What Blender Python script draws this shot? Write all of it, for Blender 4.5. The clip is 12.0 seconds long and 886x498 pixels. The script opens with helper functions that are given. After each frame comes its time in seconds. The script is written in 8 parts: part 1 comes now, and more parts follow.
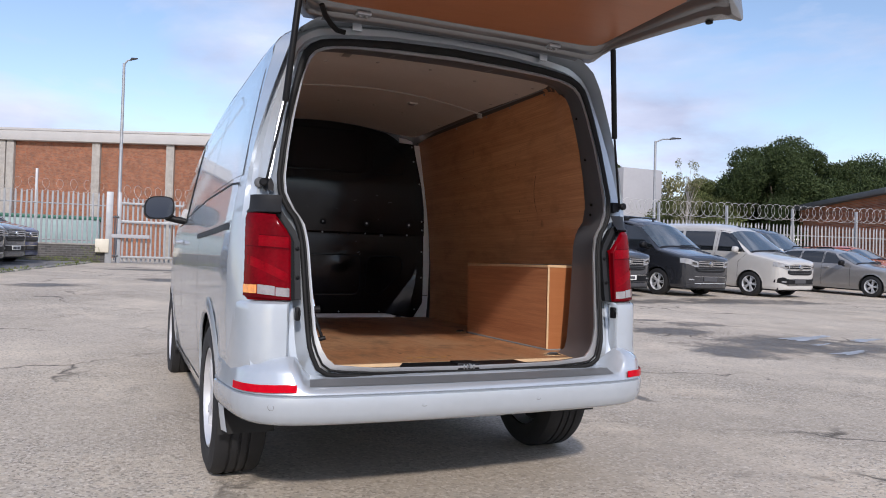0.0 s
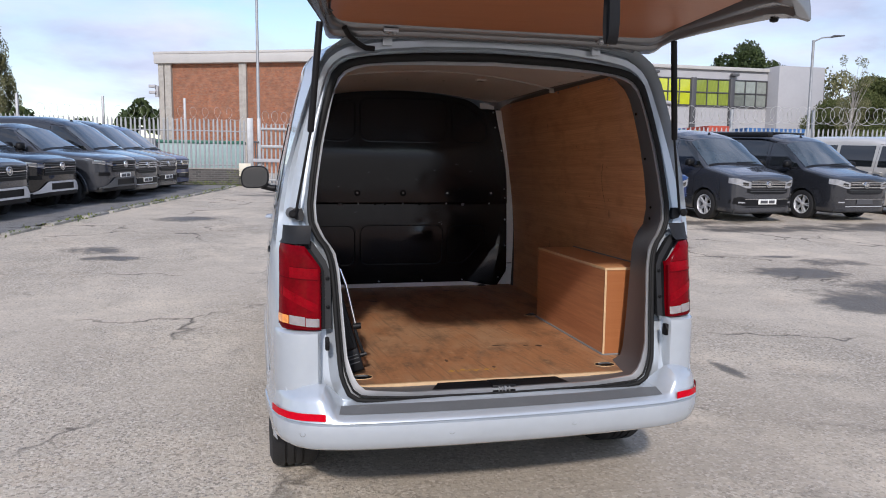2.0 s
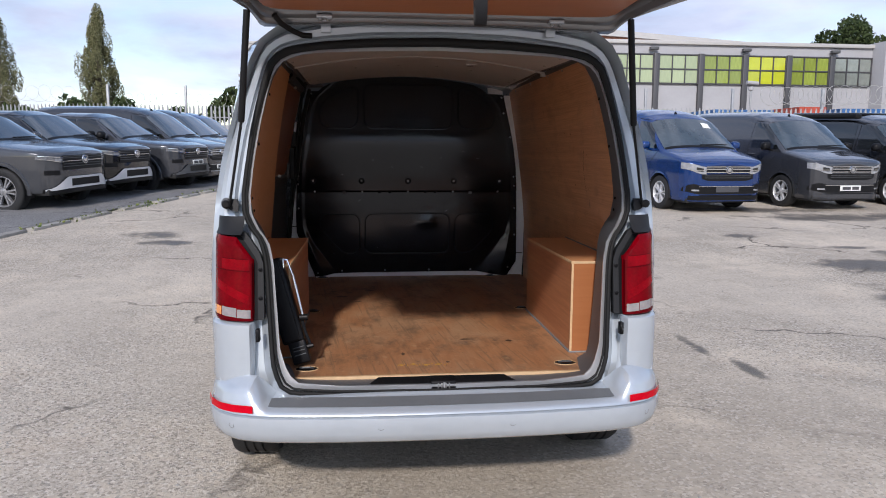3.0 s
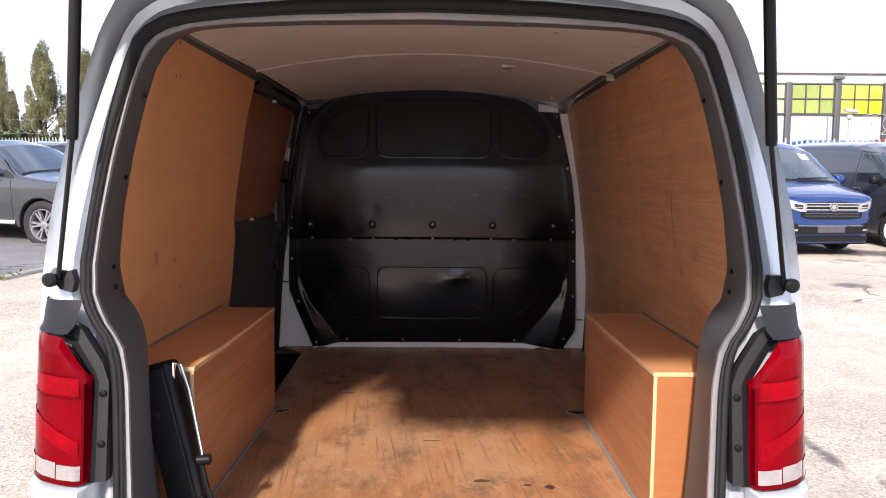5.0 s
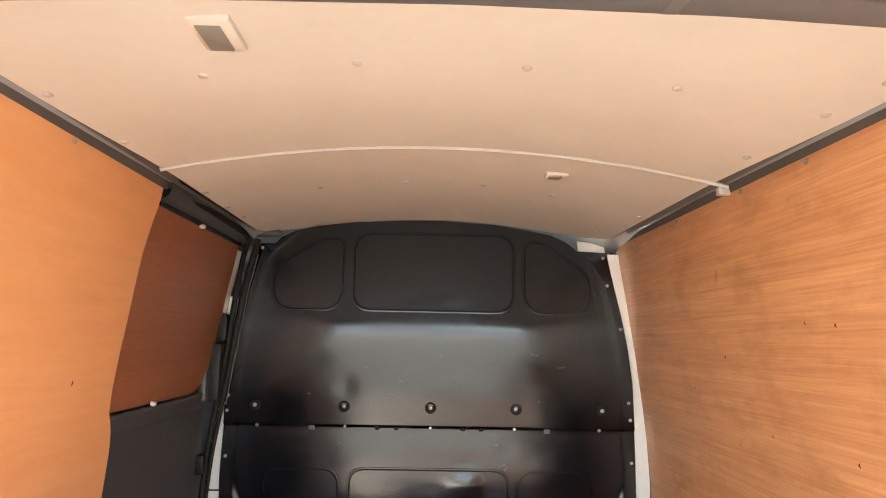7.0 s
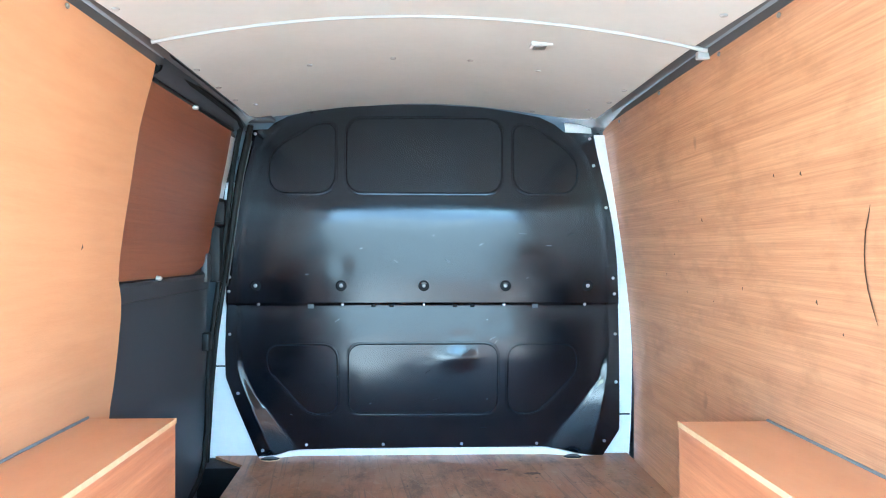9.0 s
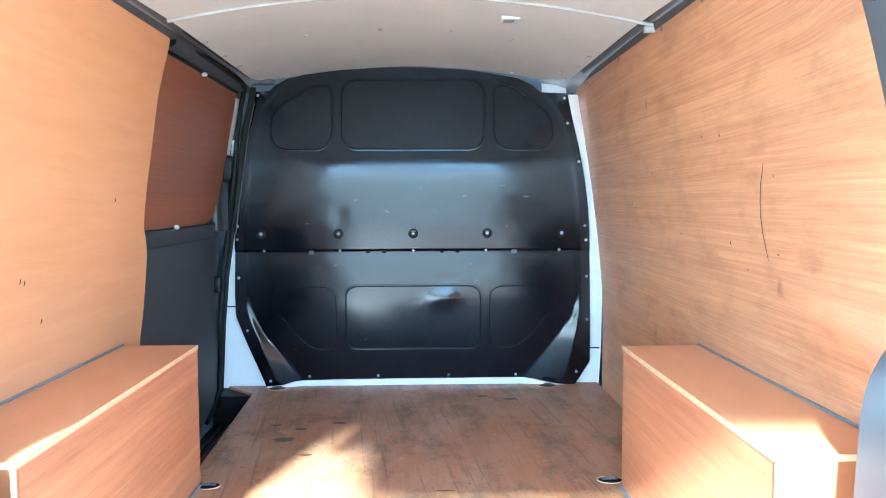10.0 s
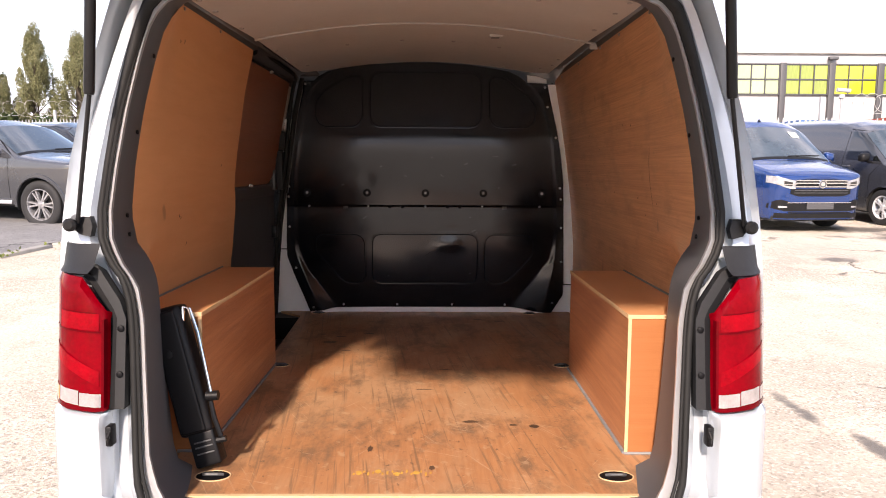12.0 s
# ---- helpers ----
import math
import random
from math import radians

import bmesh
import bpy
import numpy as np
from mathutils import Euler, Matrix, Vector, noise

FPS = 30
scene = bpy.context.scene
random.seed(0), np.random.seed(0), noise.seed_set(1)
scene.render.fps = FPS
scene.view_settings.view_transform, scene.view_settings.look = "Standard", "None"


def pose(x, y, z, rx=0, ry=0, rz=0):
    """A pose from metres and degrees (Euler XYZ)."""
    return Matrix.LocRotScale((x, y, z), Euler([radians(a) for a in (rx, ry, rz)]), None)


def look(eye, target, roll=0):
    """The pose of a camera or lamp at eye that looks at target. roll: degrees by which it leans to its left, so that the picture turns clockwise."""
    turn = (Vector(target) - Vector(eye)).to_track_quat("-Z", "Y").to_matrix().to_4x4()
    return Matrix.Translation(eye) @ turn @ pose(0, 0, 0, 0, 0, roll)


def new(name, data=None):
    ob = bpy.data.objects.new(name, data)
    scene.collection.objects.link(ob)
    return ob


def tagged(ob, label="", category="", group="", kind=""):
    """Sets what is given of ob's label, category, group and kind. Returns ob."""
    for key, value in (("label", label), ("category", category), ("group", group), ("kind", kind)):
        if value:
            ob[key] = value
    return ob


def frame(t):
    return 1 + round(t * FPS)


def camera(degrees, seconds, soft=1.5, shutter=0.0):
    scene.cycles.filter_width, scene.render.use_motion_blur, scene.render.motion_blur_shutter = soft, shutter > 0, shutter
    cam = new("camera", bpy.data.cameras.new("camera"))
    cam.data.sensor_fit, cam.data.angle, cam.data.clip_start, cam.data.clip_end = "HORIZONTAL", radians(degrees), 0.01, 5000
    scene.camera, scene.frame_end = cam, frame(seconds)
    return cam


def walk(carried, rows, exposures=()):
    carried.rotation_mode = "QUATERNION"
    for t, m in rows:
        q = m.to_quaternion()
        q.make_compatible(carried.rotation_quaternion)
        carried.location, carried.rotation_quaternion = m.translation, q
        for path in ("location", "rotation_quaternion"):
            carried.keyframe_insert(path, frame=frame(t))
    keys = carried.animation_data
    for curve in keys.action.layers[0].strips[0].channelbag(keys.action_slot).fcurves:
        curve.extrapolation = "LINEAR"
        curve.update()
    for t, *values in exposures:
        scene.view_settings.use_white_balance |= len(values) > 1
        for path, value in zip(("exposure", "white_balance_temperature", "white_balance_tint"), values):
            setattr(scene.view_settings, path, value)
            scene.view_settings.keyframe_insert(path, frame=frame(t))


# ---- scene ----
cam = camera(63.0, 12.0, 1.0)
PATH = [
    (0, (-1.316, -2.728, 0.989), (-0.512, -0.897, 1.032), 1.5),
    (0.5, (-1.282, -2.744, 1.199), (-0.526, -0.892, 1.185), 1.6),
    (1, (-1.217, -2.79, 1.37), (-0.542, -0.909, 1.281), 1.4),
    (1.5, (-1.116, -2.825, 1.435), (-0.543, -0.915, 1.275), 1.0),
    (2, (-0.897, -2.794, 1.468), (-0.454, -0.856, 1.246), 0.6),
    (2.5, (-0.609, -2.814, 1.476), (-0.287, -0.857, 1.222), 0.4),
    (2.7, (-0.476, -2.831, 1.484), (-0.201, -0.868, 1.22), 0.4),
    (4.3, (0.062, -2.129, 1.496), (0.1, -0.146, 1.243), 0.2),
    (4.5, (0.068, -1.976, 1.496), (0.099, 0.009, 1.255), 0.4),
    (5, (0.038, -1.556, 1.509), (0.049, 0.436, 1.331), 0.5),
    (5.5, (0.054, -1.177, 1.522), (0.062, 0.822, 1.437), 0.6),
    (6, (0.026, -0.813, 1.555), (0.048, 1.187, 1.592), 1.0),
    (6.5, (-0.013, -0.53, 1.554), (0.016, 1.461, 1.74), 1.4),
    (6.7, (-0.036, -0.455, 1.551), (0.009, 1.529, 1.801), 1.4),
    (8.3, (-0.014, -0.342, 1.5), (0.028, 1.645, 1.723), 0.5),
    (8.5, (-0.018, -0.374, 1.477), (0.033, 1.619, 1.638), 0.4),
    (9, (-0.02, -0.478, 1.429), (0.047, 1.521, 1.432), 0.1),
    (9.5, (0.006, -0.587, 1.435), (0.075, 1.41, 1.346), -0.2),
    (10, (0.037, -0.787, 1.43), (0.097, 1.208, 1.297), -0.2),
    (10.5, (0.04, -0.996, 1.429), (0.089, 0.997, 1.262), -0.1),
    (11, (0.038, -1.253, 1.421), (0.076, 0.737, 1.227), 0.0),
    (11.5, (0.055, -1.481, 1.427), (0.085, 0.508, 1.217), 0.2),
    (12, (0.054, -1.712, 1.431), (0.078, 0.276, 1.207), 0.3),
]
exposures = [(0.0, 0.14, 6250, 17), (2.5, 0.16, 6200, 16), (4.5, 0.62, 6200, 17), (5.0, 1.26, 6700, 20), (5.5, 2.35, 6600, 19), (6.0, 3.07, 6700, 18), (6.5, 3.32, 7100, 12),
             (8.5, 4.12, 5050, -9), (9.0, 4.27, 4350, -14), (9.5, 4.19, 4120, -17), (10.0, 4.0, 4450, -11), (10.5, 3.75, 5700, 7), (11.0, 3.05, 7000, 24), (11.5, 2.25, 7100, 20), (12.0, 1.42, 7400, 23)]
walk(cam, [(t, look(eye, target, roll)) for t, eye, target, roll in PATH], exposures)

# ---- sky and sun ----
SUN_TO = Vector((0.38, 1.55, -1.0)).normalized()
SUN_EL = math.asin(-SUN_TO.z)
SUN_AZ = math.atan2(-SUN_TO.x, -SUN_TO.y)
world = bpy.data.worlds.new("sky")
scene.world = world
world.use_nodes = True
wn, wl = world.node_tree.nodes, world.node_tree.links
wn.clear()
w_out, w_bg, w_sky = wn.new("ShaderNodeOutputWorld"), wn.new("ShaderNodeBackground"), wn.new("ShaderNodeTexSky")
w_sky.sky_type, w_sky.sun_disc = "NISHITA", False
w_sky.sun_elevation, w_sky.sun_rotation = SUN_EL, SUN_AZ
w_sky.air_density, w_sky.dust_density = 1.1, 0.3
w_tc, w_map = wn.new("ShaderNodeTexCoord"), wn.new("ShaderNodeMapping")
w_map.inputs["Scale"].default_value = (1.6, 1.6, 4.5)
w_map.inputs["Location"].default_value = (0.35, 0.1, 0.2)
w_n1 = wn.new("ShaderNodeTexNoise")
w_n1.inputs["Scale"].default_value, w_n1.inputs["Detail"].default_value, w_n1.inputs["Roughness"].default_value = 1.7, 9, 0.56
w_n1.inputs["Distortion"].default_value = 0.25
w_r1 = wn.new("ShaderNodeValToRGB")
w_r1.color_ramp.elements[0].position, w_r1.color_ramp.elements[1].position = 0.40, 0.62
w_n2 = wn.new("ShaderNodeTexNoise")
w_n2.inputs["Scale"].default_value, w_n2.inputs["Detail"].default_value = 3.1, 6
w_r2 = wn.new("ShaderNodeValToRGB")
w_r2.color_ramp.elements[0].position, w_r2.color_ramp.elements[1].position = 0.3, 0.68
w_r2.color_ramp.elements[0].color, w_r2.color_ramp.elements[1].color = (2.9, 3.35, 4.4, 1), (5.2, 5.6, 6.5, 1)
w_mix = wn.new("ShaderNodeMix")
w_mix.data_type = "RGBA"
wl.new(w_tc.outputs["Generated"], w_map.inputs["Vector"])
wl.new(w_map.outputs[0], w_n1.inputs["Vector"])
wl.new(w_map.outputs[0], w_n2.inputs["Vector"])
wl.new(w_n1.outputs["Fac"], w_r1.inputs[0])
wl.new(w_n2.outputs["Fac"], w_r2.inputs[0])
wl.new(w_r1.outputs[0], w_mix.inputs["Factor"])
wl.new(w_sky.outputs[0], w_mix.inputs["A"])
wl.new(w_r2.outputs[0], w_mix.inputs["B"])
wl.new(w_mix.outputs["Result"], w_bg.inputs["Color"])
w_bg.inputs["Strength"].default_value = 0.15
wl.new(w_bg.outputs[0], w_out.inputs[0])
sun = new("sun", bpy.data.lights.new("sun", "SUN"))
sun.data.energy, sun.data.angle, sun.data.color = 3.1, radians(3.0), (1.0, 0.94, 0.84)
sun.matrix_world = look((-8, -30, 25), Vector((-8, -30, 25)) + SUN_TO)


# ---- materials ----
def mat(name, base, rough=0.5, metal=0.0, vary=0.0, scale=8.0, bump=0.0, bscale=60.0, coat=0.0, stretch=(1, 1, 1), rvary=0.0, rand=0.0):
    """A surface with two scales of tone variation, fine relief and optional clear coat."""
    m = bpy.data.materials.new(name)
    m.use_nodes = True
    n, l = m.node_tree.nodes, m.node_tree.links
    b = n["Principled BSDF"]
    b.inputs["Base Color"].default_value = (*base, 1)
    b.inputs["Roughness"].default_value, b.inputs["Metallic"].default_value = rough, metal
    b.inputs["Coat Weight"].default_value, b.inputs["Coat Roughness"].default_value = coat, 0.04
    tc, mp = n.new("ShaderNodeTexCoord"), n.new("ShaderNodeMapping")
    mp.inputs["Scale"].default_value = stretch
    l.new(tc.outputs["Object"], mp.inputs["Vector"])
    if vary or rvary or rand:
        a, c = n.new("ShaderNodeTexNoise"), n.new("ShaderNodeTexNoise")
        a.inputs["Scale"].default_value, a.inputs["Detail"].default_value = scale, 6
        c.inputs["Scale"].default_value, c.inputs["Detail"].default_value = scale * 9, 4
        l.new(mp.outputs[0], a.inputs["Vector"])
        l.new(mp.outputs[0], c.inputs["Vector"])
        add = n.new("ShaderNodeMath")
        add.operation = "MULTIPLY_ADD"
        add.inputs[1].default_value = 0.45
        l.new(c.outputs["Fac"], add.inputs[0])
        l.new(a.outputs["Fac"], add.inputs[2])
        rg = n.new("ShaderNodeMapRange")
        rg.inputs["From Min"].default_value, rg.inputs["From Max"].default_value = 0.45, 1.0
        rg.inputs["To Min"].default_value, rg.inputs["To Max"].default_value = 1 - vary, 1 + vary
        l.new(add.outputs[0], rg.inputs["Value"])
        val = rg.outputs[0]
        if rand:
            oi, rr, mul = n.new("ShaderNodeObjectInfo"), n.new("ShaderNodeMapRange"), n.new("ShaderNodeMath")
            rr.inputs["To Min"].default_value, rr.inputs["To Max"].default_value = 1 - rand, 1 + rand
            mul.operation = "MULTIPLY"
            l.new(oi.outputs["Random"], rr.inputs["Value"])
            l.new(rr.outputs[0], mul.inputs[0])
            l.new(val, mul.inputs[1])
            val = mul.outputs[0]
        sc = n.new("ShaderNodeVectorMath")
        sc.operation = "SCALE"
        sc.inputs[0].default_value = base
        l.new(val, sc.inputs["Scale"])
        l.new(sc.outputs[0], b.inputs["Base Color"])
        if rvary:
            rv = n.new("ShaderNodeMapRange")
            rv.inputs["From Min"].default_value, rv.inputs["From Max"].default_value = 0.45, 1.0
            rv.inputs["To Min"].default_value, rv.inputs["To Max"].default_value = max(0.02, rough - rvary), rough + rvary
            l.new(add.outputs[0], rv.inputs["Value"])
            l.new(rv.outputs[0], b.inputs["Roughness"])
    if bump:
        t, bp = n.new("ShaderNodeTexNoise"), n.new("ShaderNodeBump")
        t.inputs["Scale"].default_value, t.inputs["Detail"].default_value = bscale, 5
        l.new(mp.outputs[0], t.inputs["Vector"])
        l.new(t.outputs["Fac"], bp.inputs["Height"])
        bp.inputs["Strength"].default_value, bp.inputs["Distance"].default_value = bump, 0.01
        l.new(bp.outputs[0], b.inputs["Normal"])
    return m


def plywood(name, light, dark, rough, grain=(2.2, 0.28, 9.0), worn=0.0, turn=(0, 0, 0), mottle=0.0, spread=0.20):
    """Varnished veneer: long grain streaks, broad tone drift, knots, and wear where it is walked on."""
    m = bpy.data.materials.new(name)
    m.use_nodes = True
    n, l = m.node_tree.nodes, m.node_tree.links
    b = n["Principled BSDF"]
    tc, mp, mq = n.new("ShaderNodeTexCoord"), n.new("ShaderNodeMapping"), n.new("ShaderNodeMapping")
    mp.inputs["Scale"].default_value = grain
    mp.inputs["Rotation"].default_value = turn
    mq.inputs["Rotation"].default_value = turn
    mq.inputs["Scale"].default_value = [g * 0.35 for g in grain]
    l.new(tc.outputs["Object"], mp.inputs["Vector"])
    l.new(tc.outputs["Object"], mq.inputs["Vector"])
    fine, broad, knot = (n.new("ShaderNodeTexNoise") for _ in range(3))
    fine.inputs["Scale"].default_value, fine.inputs["Detail"].default_value, fine.inputs["Roughness"].default_value = 9, 8, 0.68
    broad.inputs["Scale"].default_value, broad.inputs["Detail"].default_value, broad.inputs["Distortion"].default_value = 2.2, 4, 0.8
    knot.inputs["Scale"].default_value, knot.inputs["Detail"].default_value = 5.5, 2
    l.new(mp.outputs[0], fine.inputs["Vector"])
    l.new(mq.outputs[0], broad.inputs["Vector"])
    l.new(tc.outputs["Object"], knot.inputs["Vector"])
    ramp = n.new("ShaderNodeValToRGB")
    ramp.color_ramp.elements[0].position, ramp.color_ramp.elements[1].position = 0.5 - spread, 0.5 + spread
    ramp.color_ramp.elements[0].color, ramp.color_ramp.elements[1].color = (*dark, 1), (*light, 1)
    mx = n.new("ShaderNodeMath")
    mx.operation = "MULTIPLY_ADD"
    mx.inputs[1].default_value = 0.62
    half = n.new("ShaderNodeMath")
    half.operation = "MULTIPLY"
    half.inputs[1].default_value = 0.38
    l.new(broad.outputs["Fac"], half.inputs[0])
    l.new(fine.outputs["Fac"], mx.inputs[0])
    l.new(half.outputs[0], mx.inputs[2])
    l.new(mx.outputs[0], ramp.inputs[0])
    kr = n.new("ShaderNodeValToRGB")
    kr.color_ramp.elements[0].position, kr.color_ramp.elements[1].position = 0.76, 0.80
    kr.color_ramp.elements[0].color, kr.color_ramp.elements[1].color = (0, 0, 0, 1), (0.6, 0.6, 0.6, 1)
    l.new(knot.outputs["Fac"], kr.inputs[0])
    mixk = n.new("ShaderNodeMix")
    mixk.data_type = "RGBA"
    mixk.inputs["B"].default_value = (*[c * 0.35 for c in dark], 1)
    l.new(kr.outputs[0], mixk.inputs["Factor"])
    l.new(ramp.outputs[0], mixk.inputs["A"])
    col = mixk.outputs["Result"]
    if mottle:
        mo, mr, mm = n.new("ShaderNodeTexNoise"), n.new("ShaderNodeValToRGB"), n.new("ShaderNodeMix")
        mo.inputs["Scale"].default_value, mo.inputs["Detail"].default_value, mo.inputs["Roughness"].default_value = 5.0, 9, 0.66
        mg = n.new("ShaderNodeMapping")
        mg.inputs["Scale"].default_value = (1.0, 0.8, 1.8)
        l.new(tc.outputs["Object"], mg.inputs["Vector"])
        l.new(mg.outputs[0], mo.inputs["Vector"])
        mr.color_ramp.elements[0].position, mr.color_ramp.elements[1].position = 0.50, 0.70
        mr.color_ramp.elements[0].color, mr.color_ramp.elements[1].color = (0, 0, 0, 1), (mottle, mottle, mottle, 1)
        l.new(mo.outputs["Fac"], mr.inputs[0])
        mm.data_type = "RGBA"
        mm.inputs["B"].default_value = (dark[0] * 0.62, dark[1] * 0.62, dark[2] * 0.55, 1)
        l.new(mr.outputs[0], mm.inputs["Factor"])
        l.new(col, mm.inputs["A"])
        col = mm.outputs["Result"]
    b.inputs["Roughness"].default_value = rough
    if worn:
        st, s2, s4 = (n.new("ShaderNodeTexNoise") for _ in range(3))
        sv, sw = n.new("ShaderNodeMapping"), n.new("ShaderNodeMapping")
        sv.inputs["Scale"].default_value = (1.5, 0.8, 1.0)
        sw.vector_type = "TEXTURE"
        sw.inputs["Scale"].default_value, sw.inputs["Rotation"].default_value = (1 / 60.0, 1 / 1.6, 1.0), (0, 0, 0.5)
        for m_ in (sv, sw):
            l.new(tc.outputs["Object"], m_.inputs["Vector"])
        st.inputs["Scale"].default_value, st.inputs["Detail"].default_value, st.inputs["Roughness"].default_value = 4.5, 10, 0.72
        s2.inputs["Scale"].default_value, s2.inputs["Detail"].default_value, s2.inputs["Roughness"].default_value = 2.0, 8, 0.66
        s4.inputs["Scale"].default_value, s4.inputs["Detail"].default_value = 2.5, 3
        l.new(sv.outputs[0], st.inputs["Vector"])
        l.new(sv.outputs[0], s2.inputs["Vector"])
        l.new(sw.outputs[0], s4.inputs["Vector"])
        sr, s3, s5 = (n.new("ShaderNodeValToRGB") for _ in range(3))
        for r_, p0, p1, top_ in ((sr, 0.50, 0.64, worn), (s3, 0.45, 0.60, worn * 0.75), (s5, 0.66, 0.72, worn * 0.55)):
            r_.color_ramp.elements[0].position, r_.color_ramp.elements[1].position = p0, p1
            r_.color_ramp.elements[1].color = (top_, top_, top_, 1)
        l.new(st.outputs["Fac"], sr.inputs[0])
        l.new(s2.outputs["Fac"], s3.inputs[0])
        l.new(s4.outputs["Fac"], s5.inputs[0])
        last_c = col
        layers = [(s3, (0.46, 0.29, 0.165)), (sr, (0.15, 0.092, 0.056)), (s5, (0.52, 0.38, 0.25))]
        for turn_, scl, p0, p1, top_, shade in ((1.15, (90.0, 2.2, 1.0), 0.64, 0.70, 0.55, (0.56, 0.40, 0.26)), (-0.55, (70.0, 1.8, 1.0), 0.66, 0.72, 0.5, (0.54, 0.38, 0.24)), (0.12, (46.0, 1.1, 1.0), 0.57, 0.66, 0.7, (0.19, 0.108, 0.06)),
                                               (1.5, (38.0, 1.4, 1.0), 0.66, 0.72, 0.4, (0.17, 0.10, 0.06)), (0.0, (26.0, 20.0, 1.0), 0.64, 0.70, 0.75, (0.12, 0.072, 0.045)), (0.3, (11.0, 8.0, 1.0), 0.62, 0.68, 0.45, (0.50, 0.34, 0.20))):
            sm, sn, so = n.new("ShaderNodeMapping"), n.new("ShaderNodeTexNoise"), n.new("ShaderNodeValToRGB")
            sm.vector_type = "TEXTURE"
            sm.inputs["Scale"].default_value, sm.inputs["Rotation"].default_value = [1.0 / q for q in scl], (0, 0, turn_)
            l.new(tc.outputs["Object"], sm.inputs["Vector"])
            l.new(sm.outputs[0], sn.inputs["Vector"])
            sn.inputs["Scale"].default_value, sn.inputs["Detail"].default_value, sn.inputs["Roughness"].default_value = 1.6, 4, 0.6
            so.color_ramp.elements[0].position, so.color_ramp.elements[1].position = p0, p1
            so.color_ramp.elements[1].color = (top_, top_, top_, 1)
            l.new(sn.outputs["Fac"], so.inputs[0])
            layers.append((so, shade))
        for fac, shade in layers:
            mm = n.new("ShaderNodeMix")
            mm.data_type = "RGBA"
            mm.inputs["B"].default_value = (*shade, 1)
            l.new(fac.outputs[0], mm.inputs["Factor"])
            l.new(last_c, mm.inputs["A"])
            last_c = mm.outputs["Result"]
        col = last_c
        rm = n.new("ShaderNodeMapRange")
        rm.inputs["To Min"].default_value, rm.inputs["To Max"].default_value = rough - 0.12, rough + 0.15
        l.new(st.outputs["Fac"], rm.inputs["Value"])
        l.new(rm.outputs[0], b.inputs["Roughness"])
    l.new(col, b.inputs["Base Color"])
    bp = n.new("ShaderNodeBump")
    bp.inputs["Strength"].default_value, bp.inputs["Distance"].default_value = 0.28, 0.004
    l.new(fine.outputs["Fac"], bp.inputs["Height"])
    l.new(bp.outputs[0], b.inputs["Normal"])
    return m


def paint(name, c, metal=0.55, rough=0.32):
    return mat(name, c, rough, metal, 0.05, 3.0, 0.0, 1, 1.0)


M_SILVER = mat("silver_paint", (0.47, 0.512, 0.555), 0.27, 0.38, 0.05, 3.0, 0.02, 900, 0.8)
# Body silver at half tone: the gate's underside shade is in the colour.
M_GATE = mat("shaded_silver_underside", (0.24, 0.245, 0.255), 0.27, 0.55, 0.06, 5, 0.02, 300, 0.4)
# Jamb and header paint, darkened so its colour carries the opening's shade.
M_SHADEGREY = mat("shaded_grey_paint", (0.095, 0.099, 0.108), 0.5, 0.0, 0.06, 5, 0.03, 220, 0.0)
M_FLANGE = mat("pale_grey_flange", (0.60, 0.61, 0.63), 0.28, 0.55, 0.05, 5, 0.0, 1, 0.4)
M_WHITE = mat("cream_white_paint", (0.80, 0.80, 0.81), 0.3, 0.0, 0.05, 5, 0.0, 1, 0.5)
M_PLYWALL = plywood("wall_veneer", (0.70, 0.368, 0.186), (0.43, 0.19, 0.085), 0.36, (2.2, 0.34, 24.0), mottle=0.5, spread=0.15)
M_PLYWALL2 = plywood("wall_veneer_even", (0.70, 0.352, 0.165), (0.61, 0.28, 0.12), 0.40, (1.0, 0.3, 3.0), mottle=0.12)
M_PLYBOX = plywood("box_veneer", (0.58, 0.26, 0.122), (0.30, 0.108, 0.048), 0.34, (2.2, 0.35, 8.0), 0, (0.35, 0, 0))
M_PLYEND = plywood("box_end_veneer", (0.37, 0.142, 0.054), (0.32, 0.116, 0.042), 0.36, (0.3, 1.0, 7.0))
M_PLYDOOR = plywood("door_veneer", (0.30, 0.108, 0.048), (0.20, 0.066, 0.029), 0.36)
M_PLYFLOOR = plywood("floor_veneer", (0.475, 0.228, 0.102), (0.32, 0.14, 0.062), 0.42, (7.0, 0.5, 2.0), 0.75)
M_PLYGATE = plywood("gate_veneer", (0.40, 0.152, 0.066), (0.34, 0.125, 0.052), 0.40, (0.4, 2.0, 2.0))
M_CUT = mat("cut_ply_edge", (0.60, 0.41, 0.23), 0.6, 0, 0.12, 30, 0.1, 300)
M_CEIL = mat("grey_lining_board", (0.575, 0.558, 0.525), 0.55, 0, 0.05, 4, 0.04, 400)
M_BLACK = mat("black_pressed_steel", (0.0032, 0.0038, 0.0066), 0.16, 0.0, 0.25, 6, 0.02, 25, 0.0, rvary=0.06)
M_BLACK.node_tree.nodes["Principled BSDF"].inputs["Specular IOR Level"].default_value = 0.44
M_BLACK.node_tree.nodes["Principled BSDF"].inputs["Specular Tint"].default_value = (0.93, 0.96, 1.0, 1.0)
M_RAIL = mat("dark_roof_rail", (0.085, 0.078, 0.075), 0.5, 0, 0.08, 5, 0.05, 200)
M_SEALANT = mat("grey_sealant", (0.20, 0.21, 0.22), 0.6, 0, 0.15, 20)
